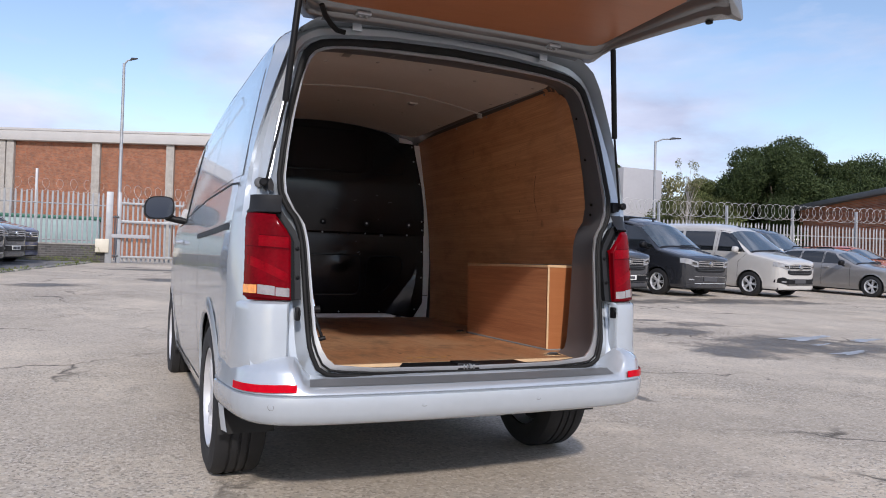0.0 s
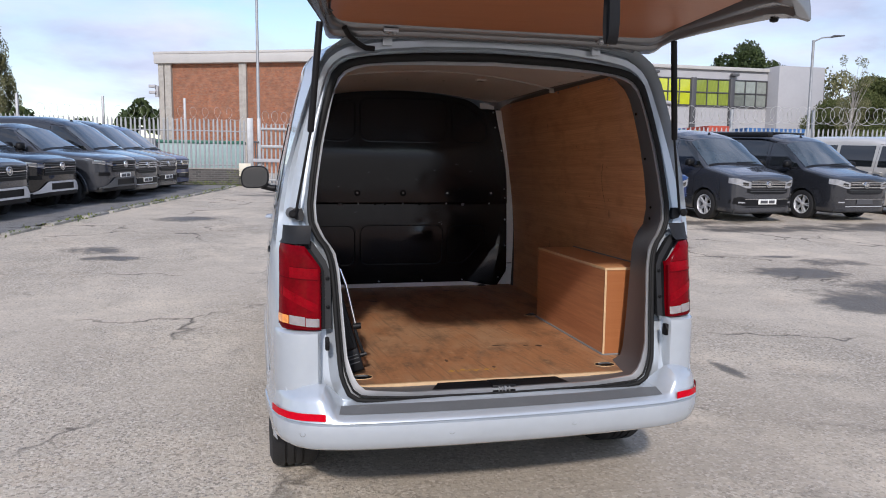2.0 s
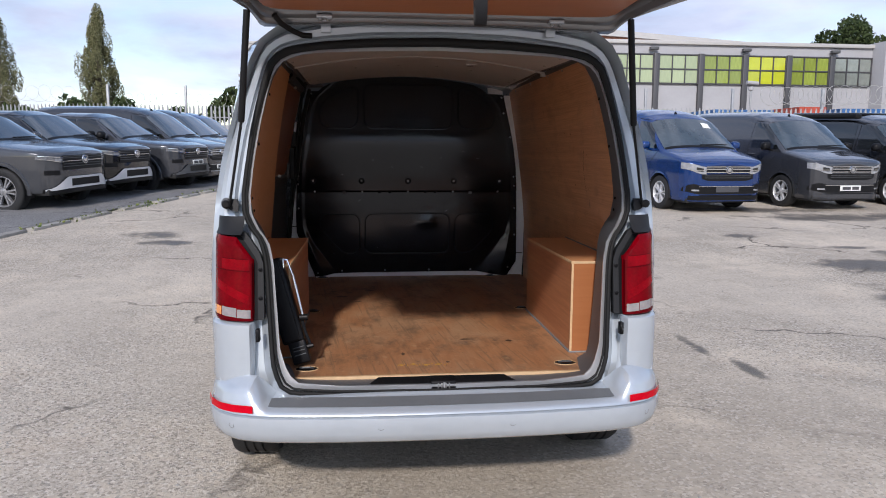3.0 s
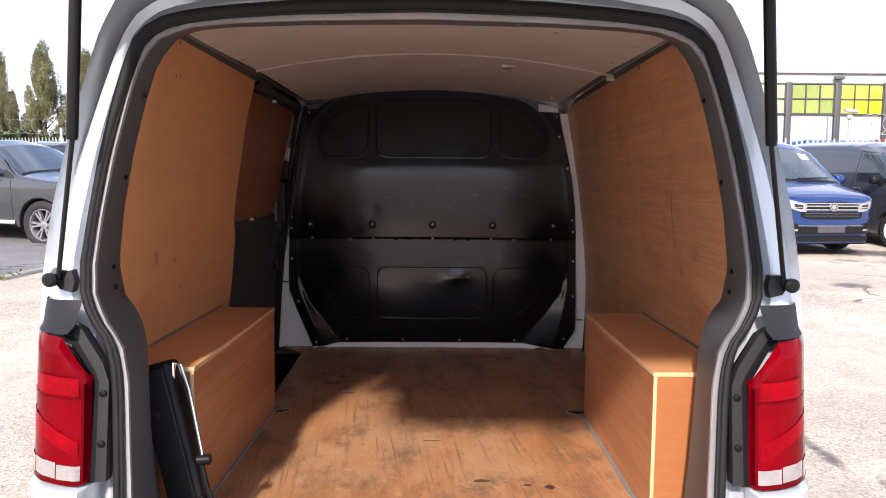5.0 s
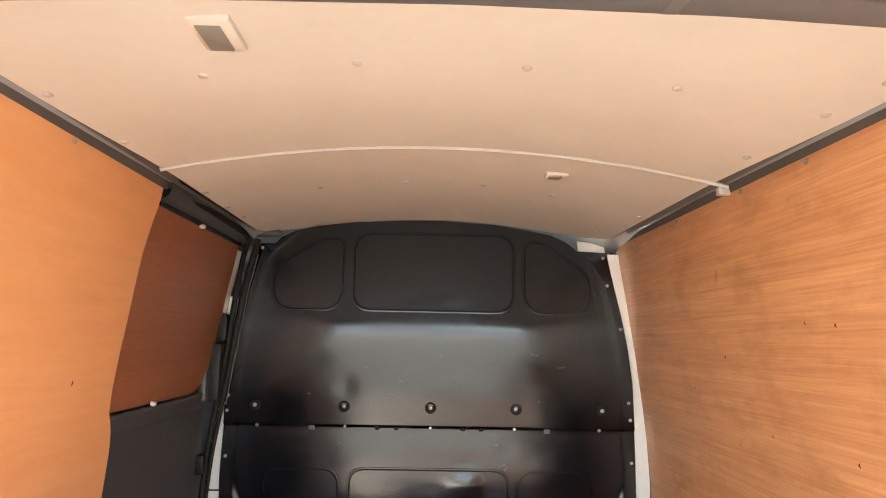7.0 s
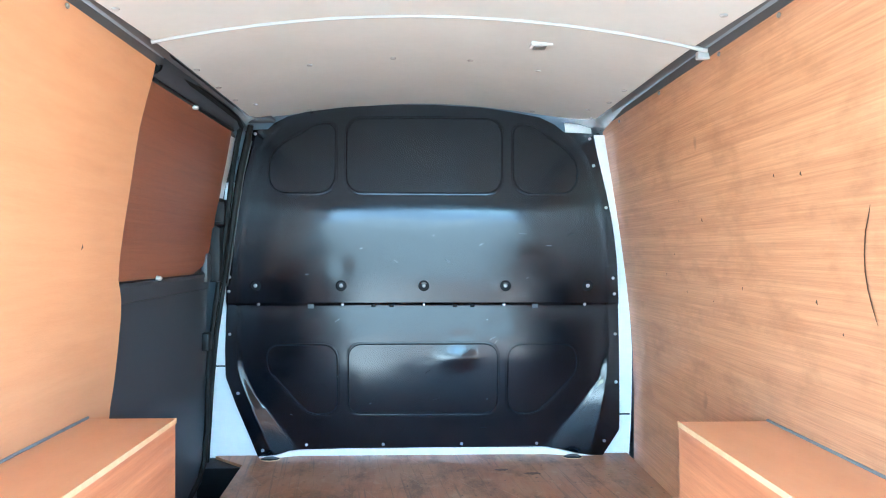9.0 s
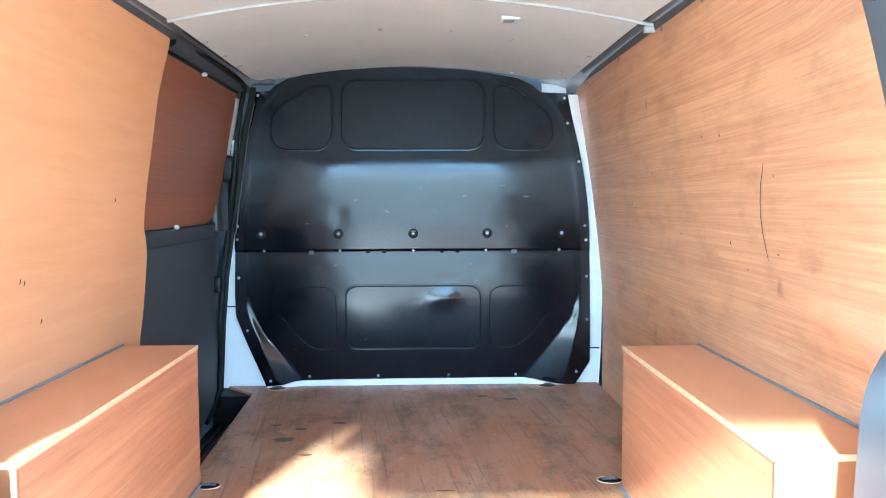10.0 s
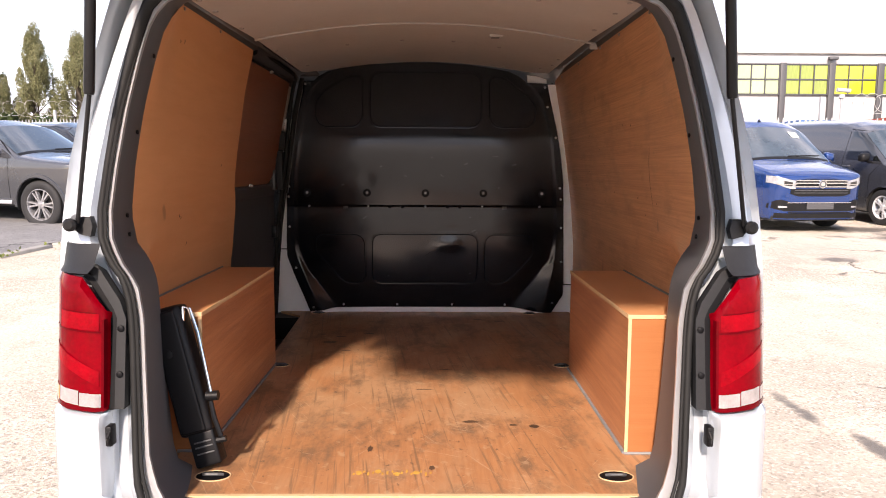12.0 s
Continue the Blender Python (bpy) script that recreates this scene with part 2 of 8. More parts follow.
M_MIRROR = mat("mirror_glass", (0.12, 0.125, 0.13), 0.04, 1.0)
M_WIRE = mat("bright_razor_wire", (0.52, 0.52, 0.50), 0.4, 0.4, 0.1, 9)
M_MIDGREY = mat("mid_grey_strip", (0.11, 0.115, 0.12), 0.35, 0, 0.08, 9, 0.03, 300)
M_GROOVE = mat("groove_shadow_line", (0.005, 0.005, 0.006), 0.5)
M_GROOVE.node_tree.nodes["Principled BSDF"].inputs["Specular IOR Level"].default_value = 0.12
M_CAP = mat("dark_lamp_trim", (0.017, 0.0175, 0.019), 0.5, 0, 0.1, 10, 0.06, 500)
M_DOORTRIM = mat("grey_moulded_trim", (0.05, 0.051, 0.055), 0.45, 0, 0.1, 6, 0.1, 500)
M_BLKPL = mat("black_plastic", (0.008, 0.008, 0.009), 0.42, 0, 0.15, 10, 0.08, 500)
M_GREYPL = mat("grey_plastic", (0.075, 0.078, 0.082), 0.5, 0, 0.1, 10, 0.08, 500)
M_RUBBER = mat("black_rubber", (0.011, 0.011, 0.011), 0.62, 0, 0.2, 12, 0.1, 300)
for m_ in (M_BLKPL, M_RUBBER, M_CAP):
    m_.node_tree.nodes["Principled BSDF"].inputs["Specular IOR Level"].default_value = 0.2
M_TYRE = mat("tyre_rubber", (0.013, 0.013, 0.014), 0.75, 0, 0.25, 14, 0.2, 120)
M_ALLOY = mat("alloy", (0.62, 0.63, 0.65), 0.3, 0.35, 0.06, 10)
M_ALLOYMX = mat("machined_dark_alloy", (0.26, 0.26, 0.27), 0.3, 0.4, 0.5, 26)
M_ALLOYDK = mat("dark_alloy", (0.03, 0.03, 0.032), 0.35, 0.5, 0.1, 10)
M_CHROME = mat("chrome", (0.78, 0.79, 0.80), 0.10, 1.0, 0.04, 10)
M_STEEL = mat("zinc_screw", (0.34, 0.34, 0.34), 0.3, 0.8, 0.1, 50)
M_RED = mat("red_lens", (0.145, 0.0007, 0.004), 0.14, 0, 0.35, 9, 0.0, 1, 0.0)
M_RED2 = mat("bright_red_lens", (0.195, 0.001, 0.005), 0.14, 0, 0.35, 16, 0.1, 260, 0.0)
M_RED3 = mat("deep_red_lens", (0.09, 0.0005, 0.003), 0.14, 0, 0.2, 9)
M_REFL = mat("red_reflector", (0.50, 0.002, 0.012), 0.12, 0, 0.1, 60, 0.1, 300, 0.0)
for m_ in (M_RED, M_RED2, M_RED3, M_REFL):
    m_.node_tree.nodes["Principled BSDF"].inputs["Specular IOR Level"].default_value = 0.07
M_REV = mat("reversing_lens", (0.25, 0.225, 0.225), 0.12, 0.0, 0.2, 30, 0.2, 160, 1.0)
M_CLEAR = mat("clear_lamp_lens", (0.34, 0.35, 0.37), 0.10, 0.25, 0.28, 14, 0.1, 160, 1.0)
M_HEAD = mat("dark_headlamp", (0.15, 0.155, 0.165), 0.08, 0.1, 0.6, 24, 0.2, 160, 1.0)
M_AMBER = mat("amber_lens", (0.85, 0.30, 0.06), 0.15, 0, 0.3, 40, 0.2, 200, 1.0)
M_GLASS = mat("dark_glazing", (0.01, 0.012, 0.013), 0.03, 0, 0.2, 2, 0, 1, 1.0)
M_SCREEN = mat("windscreen_glazing", (0.05, 0.066, 0.078), 0.03, 0, 0.35, 1.2, 0, 1, 1.0)
M_LAMPDIFF = mat("lamp_diffuser", (0.20, 0.195, 0.18), 0.35, 0, 0.1, 40)
M_PLATE = mat("plate_white", (0.75, 0.75, 0.72), 0.4)
M_UNDER = mat("underbody", (0.015, 0.015, 0.015), 0.8, 0, 0.3, 4)
M_GALV = mat("galvanised_steel", (0.31, 0.32, 0.33), 0.5, 0.3, 0.14, 7, 0.05, 90, rand=0.08)
M_CONC = mat("concrete", (0.33, 0.31, 0.28), 0.85, 0, 0.2, 3, 0.3, 60)
M_FASCIA = mat("pale_fascia", (0.43, 0.42, 0.405), 0.6, 0, 0.06, 1.0, 0.05, 20)
M_WALLW = mat("white_render", (0.36, 0.36, 0.375), 0.7, 0, 0.06, 0.6, 0.1, 15)
M_MULL = mat("dark_window_bars", (0.06, 0.06, 0.065), 0.5)
M_BARK = mat("bark", (0.09, 0.07, 0.05), 0.9, 0, 0.3, 6, 0.5, 20)
M_BIRCH = mat("pale_birch_bark", (0.34, 0.32, 0.29), 0.8, 0, 0.3, 9, 0.3, 30)


def leafy(name, c, c2):
    m = bpy.data.materials.new(name)
    m.use_nodes = True
    n, l = m.node_tree.nodes, m.node_tree.links
    b = n["Principled BSDF"]
    g, r = n.new("ShaderNodeNewGeometry"), n.new("ShaderNodeValToRGB")
    r.color_ramp.elements[0].color, r.color_ramp.elements[1].color = (*c, 1), (*c2, 1)
    l.new(g.outputs["Random Per Island"], r.inputs[0])
    l.new(r.outputs[0], b.inputs["Base Color"])
    b.inputs["Roughness"].default_value = 0.65
    b.inputs["Specular IOR Level"].default_value = 0.2
    return m


M_LEAF = leafy("oak_leaves", (0.02, 0.036, 0.012), (0.06, 0.082, 0.028))
M_LEAF2 = leafy("lighter_leaves", (0.055, 0.075, 0.022), (0.12, 0.135, 0.05))
M_LEAF3 = leafy("poplar_leaves", (0.085, 0.095, 0.042), (0.23, 0.22, 0.115))
M_WEED = leafy("weeds", (0.06, 0.09, 0.02), (0.17, 0.19, 0.06))


def bricks(name, c1, c2, mortar, scale):
    m = bpy.data.materials.new(name)
    m.use_nodes = True
    n, l = m.node_tree.nodes, m.node_tree.links
    b = n["Principled BSDF"]
    tc, mp, bt = n.new("ShaderNodeTexCoord"), n.new("ShaderNodeMapping"), n.new("ShaderNodeTexBrick")
    mp.inputs["Rotation"].default_value = (radians(90), 0, 0)
    l.new(tc.outputs["Object"], mp.inputs["Vector"])
    l.new(mp.outputs[0], bt.inputs["Vector"])
    bt.inputs["Color1"].default_value, bt.inputs["Color2"].default_value, bt.inputs["Mortar"].default_value = (*c1, 1), (*c2, 1), (*mortar, 1)
    bt.inputs["Scale"].default_value, bt.inputs["Mortar Size"].default_value = scale, 0.012
    bt.inputs["Brick Width"].default_value, bt.inputs["Row Height"].default_value = 0.225, 0.075
    no, rg, sc = n.new("ShaderNodeTexNoise"), n.new("ShaderNodeMapRange"), n.new("ShaderNodeVectorMath")
    no.inputs["Scale"].default_value, no.inputs["Detail"].default_value, no.inputs["Roughness"].default_value = 1.6, 10, 0.72
    rg.inputs["From Min"].default_value, rg.inputs["From Max"].default_value = 0.3, 0.7
    rg.inputs["To Min"].default_value, rg.inputs["To Max"].default_value = 0.72, 1.25
    sc.operation = "SCALE"
    l.new(tc.outputs["Object"], no.inputs["Vector"])
    l.new(no.outputs["Fac"], rg.inputs["Value"])
    l.new(bt.outputs["Color"], sc.inputs[0])
    l.new(rg.outputs[0], sc.inputs["Scale"])
    l.new(sc.outputs[0], b.inputs["Base Color"])
    b.inputs["Roughness"].default_value = 0.85
    return m


M_BRICK = bricks("red_brick", (0.33, 0.105, 0.042), (0.17, 0.05, 0.025), (0.23, 0.16, 0.115), 1.0)
M_BRICKDK = bricks("dark_old_brick", (0.055, 0.052, 0.05), (0.09, 0.082, 0.075), (0.12, 0.115, 0.11), 1.0)


def tarmac(name, light, dark, speck, stains):
    """Worn yard surface: aggregate, patches, cracks, and damp stains at given places (x, y, radius, stretch)."""
    m = bpy.data.materials.new(name)
    m.use_nodes = True
    n, l = m.node_tree.nodes, m.node_tree.links
    b = n["Principled BSDF"]
    tc = n.new("ShaderNodeTexCoord")
    pos = tc.outputs["Object"]

    def noise_at(scale, detail=4, rough=0.5, vec=None):
        t = n.new("ShaderNodeTexNoise")
        t.inputs["Scale"].default_value, t.inputs["Detail"].default_value, t.inputs["Roughness"].default_value = scale, detail, rough
        l.new(vec or pos, t.inputs["Vector"])
        return t.outputs["Fac"]

    def ramp(v, a, c, lo=0.0, hi=1.0):
        t = n.new("ShaderNodeMapRange")
        t.inputs["From Min"].default_value, t.inputs["From Max"].default_value = a, c
        t.inputs["To Min"].default_value, t.inputs["To Max"].default_value = lo, hi
        l.new(v, t.inputs["Value"])
        return t.outputs[0]

    def mix(f, a, c):
        t = n.new("ShaderNodeMix")
        t.data_type = "RGBA"
        l.new(f, t.inputs["Factor"])
        for s, v in (("A", a), ("B", c)):
            if isinstance(v, tuple):
                t.inputs[s].default_value = (*v, 1)
            else:
                l.new(v, t.inputs[s])
        return t.outputs["Result"]

    def calc(op, a, c):
        t = n.new("ShaderNodeMath")
        t.operation = op
        for i, v in enumerate((a, c)):
            if isinstance(v, (int, float)):
                t.inputs[i].default_value = v
            else:
                l.new(v, t.inputs[i])
        return t.outputs[0]

    broad, mid = noise_at(0.22, 6, 0.6), noise_at(1.7, 8, 0.65)
    col = mix(ramp(broad, 0.35, 0.65), dark, light)
    col = mix(ramp(mid, 0.53, 0.72, 0.0, 0.45), col, tuple(c * 0.62 for c in dark))
    col = mix(ramp(noise_at(0.75, 9, 0.66), 0.48, 0.66, 0.0, 0.75), col, (light[0] * 1.2, light[1] * 1.18, light[2] * 1.14))
    col = mix(ramp(noise_at(0.4, 8, 0.7, None), 0.58, 0.72, 0.0, 0.45), col, (dark[0] * 1.02, dark[1] * 0.82, dark[2] * 0.68))
    loose = ramp(noise_at(0.33, 6, 0.62), 0.42, 0.58, 0.5, 1.0)
    col = mix(calc("MULTIPLY", loose, ramp(noise_at(7.0, 9, 0.75), 0.54, 0.70, 0.0, 0.45)), col, tuple(c * 0.55 for c in dark))
    vor = n.new("ShaderNodeTexVoronoi")
    vor.inputs["Scale"].default_value = 70
    l.new(pos, vor.inputs["Vector"])
    sep = n.new("ShaderNodeSeparateColor")
    l.new(vor.outputs["Color"], sep.inputs[0])
    col = mix(calc("MULTIPLY", loose, ramp(sep.outputs[0], 0.66, 0.92, 0, 0.75)), col, speck)
    col = mix(calc("MULTIPLY", loose, ramp(sep.outputs[1], 0.66, 0.92, 0, 0.60)), col, tuple(c * 0.35 for c in dark))
    crk = n.new("ShaderNodeTexVoronoi")
    crk.feature = "DISTANCE_TO_EDGE"
    crk.inputs["Scale"].default_value = 0.55
    warp = n.new("ShaderNodeVectorMath")
    warp.operation = "MULTIPLY_ADD"
    nz = n.new("ShaderNodeTexNoise")
    nz.inputs["Scale"].default_value, nz.inputs["Detail"].default_value = 2.4, 6
    l.new(pos, nz.inputs["Vector"])
    l.new(nz.outputs["Color"], warp.inputs[0])
    warp.inputs[1].default_value = (0.8, 0.8, 0.0)
    l.new(pos, warp.inputs[2])
    l.new(warp.outputs[0], crk.inputs["Vector"])
    cr = calc("MULTIPLY", ramp(crk.outputs["Distance"], 0.0, 0.018, 1.0, 0.0), ramp(noise_at(0.6, 4), 0.52, 0.60))
    col = mix(cr, col, tuple(c * 0.22 for c in dark))
    wet = None
    sx = n.new("ShaderNodeSeparateXYZ")
    l.new(pos, sx.inputs[0])
    for x, y, rad, st in stains:
        dx = calc("MULTIPLY", calc("SUBTRACT", sx.outputs[0], x), 1.0 / (rad * st))
        dy = calc("MULTIPLY", calc("SUBTRACT", sx.outputs[1], y), 1.0 / rad)
        d = calc("ADD", calc("MULTIPLY", dx, dx), calc("MULTIPLY", dy, dy))
        d = calc("ADD", d, ramp(noise_at(1.6, 9, 0.75), 0.3, 0.7, -0.9, 1.0))
        w = ramp(d, 0.30, 1.05, 0.92, 0.0)
        wet = w if wet is None else calc("MAXIMUM", wet, w)
    rough = ramp(mid, 0.3, 0.7, 0.78, 0.92)
    if wet is not None:
        col = mix(wet, col, tuple(c * 0.26 for c in dark))
        rr = calc("SUBTRACT", rough, calc("MULTIPLY", calc("MULTIPLY", wet, wet), 0.42))
        rough = rr
    l.new(col, b.inputs["Base Color"])
    l.new(rough, b.inputs["Roughness"])
    bp = n.new("ShaderNodeBump")
    bp.inputs["Strength"].default_value, bp.inputs["Distance"].default_value = 1.0, 0.016
    hgt = calc("ADD", calc("MULTIPLY", sep.outputs[0], 0.5), calc("MULTIPLY", noise_at(28, 6, 0.7), 1.1))
    l.new(calc("MULTIPLY", hgt, loose), bp.inputs["Height"])
    l.new(bp.outputs[0], b.inputs["Normal"])
    return m


M_YARD = tarmac("worn_yard", (0.57, 0.495, 0.40), (0.40, 0.342, 0.27), (0.71, 0.645, 0.555),
                [(6.9, 4.1, 1.1, 1.5), (5.4, 3.7, 0.55, 1.3), (6.3, 5.6, 0.45, 1.3), (6.7, 6.95, 0.16, 3.0), (12.5, 10.6, 0.8, 4.0), (2.22, 2.5, 0.42, 0.16), (2.34, 1.9, 0.26, 0.3), (5.9, 5.6, 0.45, 1.4), (7.2, 6.4, 0.35, 1.6), (5.6, 8.05, 0.22, 1.8), (7.6, 11.4, 0.5, 4.0), (-0.6, 14.0, 0.7, 0.9), (-3.0, 7.5, 0.22, 2.2), (-3.5, 8.2, 0.4, 1.2), (9.5, 10.3, 0.6, 5.0), (-2.6, 12.0, 0.5, 1.6), (-0.4, 19.0, 0.6, 3.0)])
M_BAY = tarmac("parking_asphalt", (0.21, 0.205, 0.20), (0.155, 0.15, 0.147), (0.28, 0.275, 0.27), [])


# ---- building helpers ----
def finish(name, bm, material, sharp=38):
    bmesh.ops.remove_doubles(bm, verts=bm.verts, dist=1e-5)
    bmesh.ops.recalc_face_normals(bm, faces=bm.faces)
    me = bpy.data.meshes.new(name)
    bm.to_mesh(me)
    bm.free()
    for p in me.polygons:
        p.use_smooth = True
    me.set_sharp_from_angle(angle=radians(sharp))
    for m in material if isinstance(material, (list, tuple)) else [material]:
        me.materials.append(m)
    return me


def part(name, bm, material, parent, label="", sharp=38):
    ob = new(name, finish(name, bm, material, sharp))
    ob.parent = parent
    return tagged(ob, label)


def piece(name, me, parent, m):
    ob = new(name, me)
    ob.parent = parent
    ob.matrix_basis = m
    return ob


def thing(name, label, category, m=None, group="", kind=""):
    ob = new(name)
    ob.empty_display_size = 0.2
    if m is not None:
        ob.matrix_basis = m
    return tagged(ob, label, category, group, kind)


def group_part(name, parent, label=""):
    """A part that is itself made of pieces."""
    ob = new(name)
    ob.empty_display_size = 0.1
    ob.parent = parent
    return tagged(ob, label)


def solid(name, bm, material, label="", category="", group="", kind="", sharp=38):
    return tagged(new(name, finish(name, bm, material, sharp)), label, category, group, kind)


def box(bm, x0, x1, y0, y1, z0, z1, bevel=0.0, seg=2):
    c = [bm.verts.new((x, y, z)) for z in (z0, z1) for y in (y0, y1) for x in (x0, x1)]
    fs = [bm.faces.new([c[i] for i in q]) for q in ((0, 2, 3, 1), (4, 5, 7, 6), (0, 1, 5, 4), (2, 6, 7, 3), (0, 4, 6, 2), (1, 3, 7, 5))]
    if bevel:
        es = list({e for f in fs for e in f.edges})
        bmesh.ops.bevel(bm, geom=es, offset=bevel, segments=seg, affect="EDGES", profile=0.5)
    return bm


def grid(bm, rows, close=False):
    """Quads through rows of points."""
    vs = [[bm.verts.new(p) for p in r] for r in rows]
    for a, b in zip(vs, vs[1:]):
        n = len(a)
        for i in range(n if close else n - 1):
            j = (i + 1) % n
            q = []
            for v in (a[i], a[j], b[j], b[i]):
                if v not in q:
                    q.append(v)
            bm.faces.new(q)
    return vs


def tube(bm, pts, r, n=8, closed=False, flat=1.0, up=(0, 0, 1)):
    pts = [Vector(p) for p in pts]
    rings = []
    for i, p in enumerate(pts):
        a = pts[i - 1] if i or closed else p
        b = pts[(i + 1) % len(pts)] if i < len(pts) - 1 or closed else p
        t = (b - a).normalized()
        s = t.cross(Vector(up))
        if s.length < 1e-4:
            s = t.cross(Vector((1, 0, 0)))
        s.normalize()
        u = s.cross(t)
        rr = r[i] if isinstance(r, (list, tuple)) else r
        rings.append([p + (s * math.cos(k * 2 * math.pi / n) + u * math.sin(k * 2 * math.pi / n) * flat) * rr for k in range(n)])
    if closed:
        rings.append(rings[0])
    vs = grid(bm, rings, True)
    if not closed:
        bm.faces.new(vs[0][::-1])
        bm.faces.new(vs[-1])
    return bm


def lathe(bm, prof, m, n=24, caps=True):
    """Turns a profile of (radius, height) round the axis z of m."""
    rows = [[m @ Vector((r * math.cos(k * 2 * math.pi / n), r * math.sin(k * 2 * math.pi / n), h)) for k in range(n)] for r, h in prof]
    vs = grid(bm, rows, True)
    for end in (vs[0], vs[-1]) if caps else ():
        try:
            bm.faces.new(end)
        except ValueError:
            pass
    return bm


def prism(bm, poly, to, depth):
    """A plate: outline poly of (u, v), mapped by to(u, v, w) for w in 0, depth."""
    a = [bm.verts.new(to(u, v, 0.0)) for u, v in poly]
    b = [bm.verts.new(to(u, v, depth)) for u, v in poly]
    bm.faces.new(a[::-1])
    bm.faces.new(b)
    for i in range(len(poly)):
        j = (i + 1) % len(poly)
        bm.faces.new((a[i], a[j], b[j], b[i]))
    return bm


def lerp_in(table, x):
    return float(np.interp(x, [a for a, _ in table], [b for _, b in table]))


def smooth(a, b, x):
    t = min(1.0, max(0.0, (x - a) / (b - a)))
    return t * t * (3 - 2 * t)


RISE = [(-900, 0), (1.5, 0), (3, 0.02), (4.5, 0.06), (8, 0.235), (10, 0.33), (12, 0.42), (14, 0.49), (16, 0.55), (20, 0.64), (25, 0.73), (30, 0.80), (2000, 0.80)]


def ground_z(x, y):
    return lerp_in(RISE, y) - 0.007 * max(-15.0, min(15.0, x)) * smooth(1.5, 11, y)


def on_ground(x, y, heading=0.0, lift=0.0):
    """Stands something on the yard, tilted with it; heading turns it round z."""
    e = 0.8
    n = Vector(((ground_z(x - e, y) - ground_z(x + e, y)) / (2 * e), (ground_z(x, y - e) - ground_z(x, y + e)) / (2 * e), 1)).normalized()
    q = Vector((0, 0, 1)).rotation_difference(n).to_matrix().to_4x4()
    return Matrix.Translation((x, y, ground_z(x, y) + lift)) @ q @ pose(0, 0, 0, 0, 0, heading)


# ---- yard ----
def yard():
    bm = bmesh.new()
    xs = sorted(set([-900, -400, -150, -80, -50, -35, -25] + [i * 1.5 for i in range(-13, 25)] + [45, 60, 90, 150, 400, 900]))
    ys = sorted(set([-900, -300, -100, -40, -20, -10, -6, -3] + [i * 0.75 for i in range(-2, 42)] + [36, 45, 60, 80, 120, 200, 500, 1500]))
    grid(bm, [[(x, y, ground_z(x, y)) for x in xs] for y in ys])
    solid("ground", bm, M_YARD, "worn pale tarmac yard with cracks, stones and damp stains", "ground", kind="structure")


yard()

# ---- the open van ----
VAN_L = 4.90
FRONT_Y = 4.73
VAN_TOP = [(0, 0.985), (0.03, 1.02), (0.12, 1.07), (0.3, 1.12), (0.6, 1.185), (0.95, 1.255), (1.35, 1.58), (1.72, 1.86), (1.95, 1.955), (2.3, 2.03), (2.6, 2.055), (3.2, 2.06), (4.4, 2.05), (4.9, 2.02)]
VAN_W = [(0, 0.56), (0.02, 0.70), (0.05, 0.79), (0.10, 0.865), (0.17, 0.915), (0.28, 0.95), (0.45, 0.975), (0.7, 0.99), (1.0, 1.0), (4.35, 1.0), (4.6, 0.985), (4.9, 0.95)]
VAN_R = [(0, 0.07), (0.9, 0.11), (1.4, 0.2), (2.2, 0.22), (5, 0.22)]
VAN_PROF = [(0.2, 0.925), (0.3, 0.965), (0.5, 0.985), (0.75, 1.0), (1.0, 1.0), (1.15, 0.985), (1.3, 0.96), (1.5, 0.918), (1.7, 0.872), (1.85, 0.832), (2.05, 0.785)]
VAN = dict(top=VAN_TOP, w=VAN_W, r=VAN_R, prof=VAN_PROF, half=0.952, length=VAN_L, low=0.24, axles=((0.93, 0.345), (3.93, 0.345)))


def base_x(v, d, z):
    return v["half"] * lerp_in(v["w"], d) * lerp_in(v["prof"], z)


def side_x(v, d, z):
    """Half width of a vehicle's skin at distance d behind its nose and height z."""
    zt, r = lerp_in(v["top"], d), lerp_in(v["r"], d)
    zs = zt - r
    if z <= zs:
        return base_x(v, d, z)
    q = min(1.0, (z - zs) / r)
    return base_x(v, d, zs) * max(0.0, 1 - q ** 2.4) ** (1 / 2.4)


def top_z(v, d, x):
    zt, r = lerp_in(v["top"], d), lerp_in(v["r"], d)
    q = min(1.0, abs(x) / max(1e-4, base_x(v, d, zt - r)))
    return zt - r + r * max(0.0, 1 - q ** 2.4) ** (1 / 2.4)


def half_section(v, d, n1=26, n2=16):
    zt, r = lerp_in(v["top"], d), lerp_in(v["r"], d)
    zs = zt - r
    low = v["low"] + 0.15 * smooth(v["axles"][1][0] + 0.36, v["axles"][1][0] + 0.42, d)
    pts = [(base_x(v, d, low + (zs - low) * i / n1), low + (zs - low) * i / n1) for i in range(n1)]
    bx = base_x(v, d, zs)
    for i in range(n2 + 1):
        a = math.pi / 2 * i / n2
        pts.append((bx * math.cos(a) ** (2 / 2.4) if i < n2 else 0.0, zs + r * math.sin(a) ** (2 / 2.4)))
    return pts


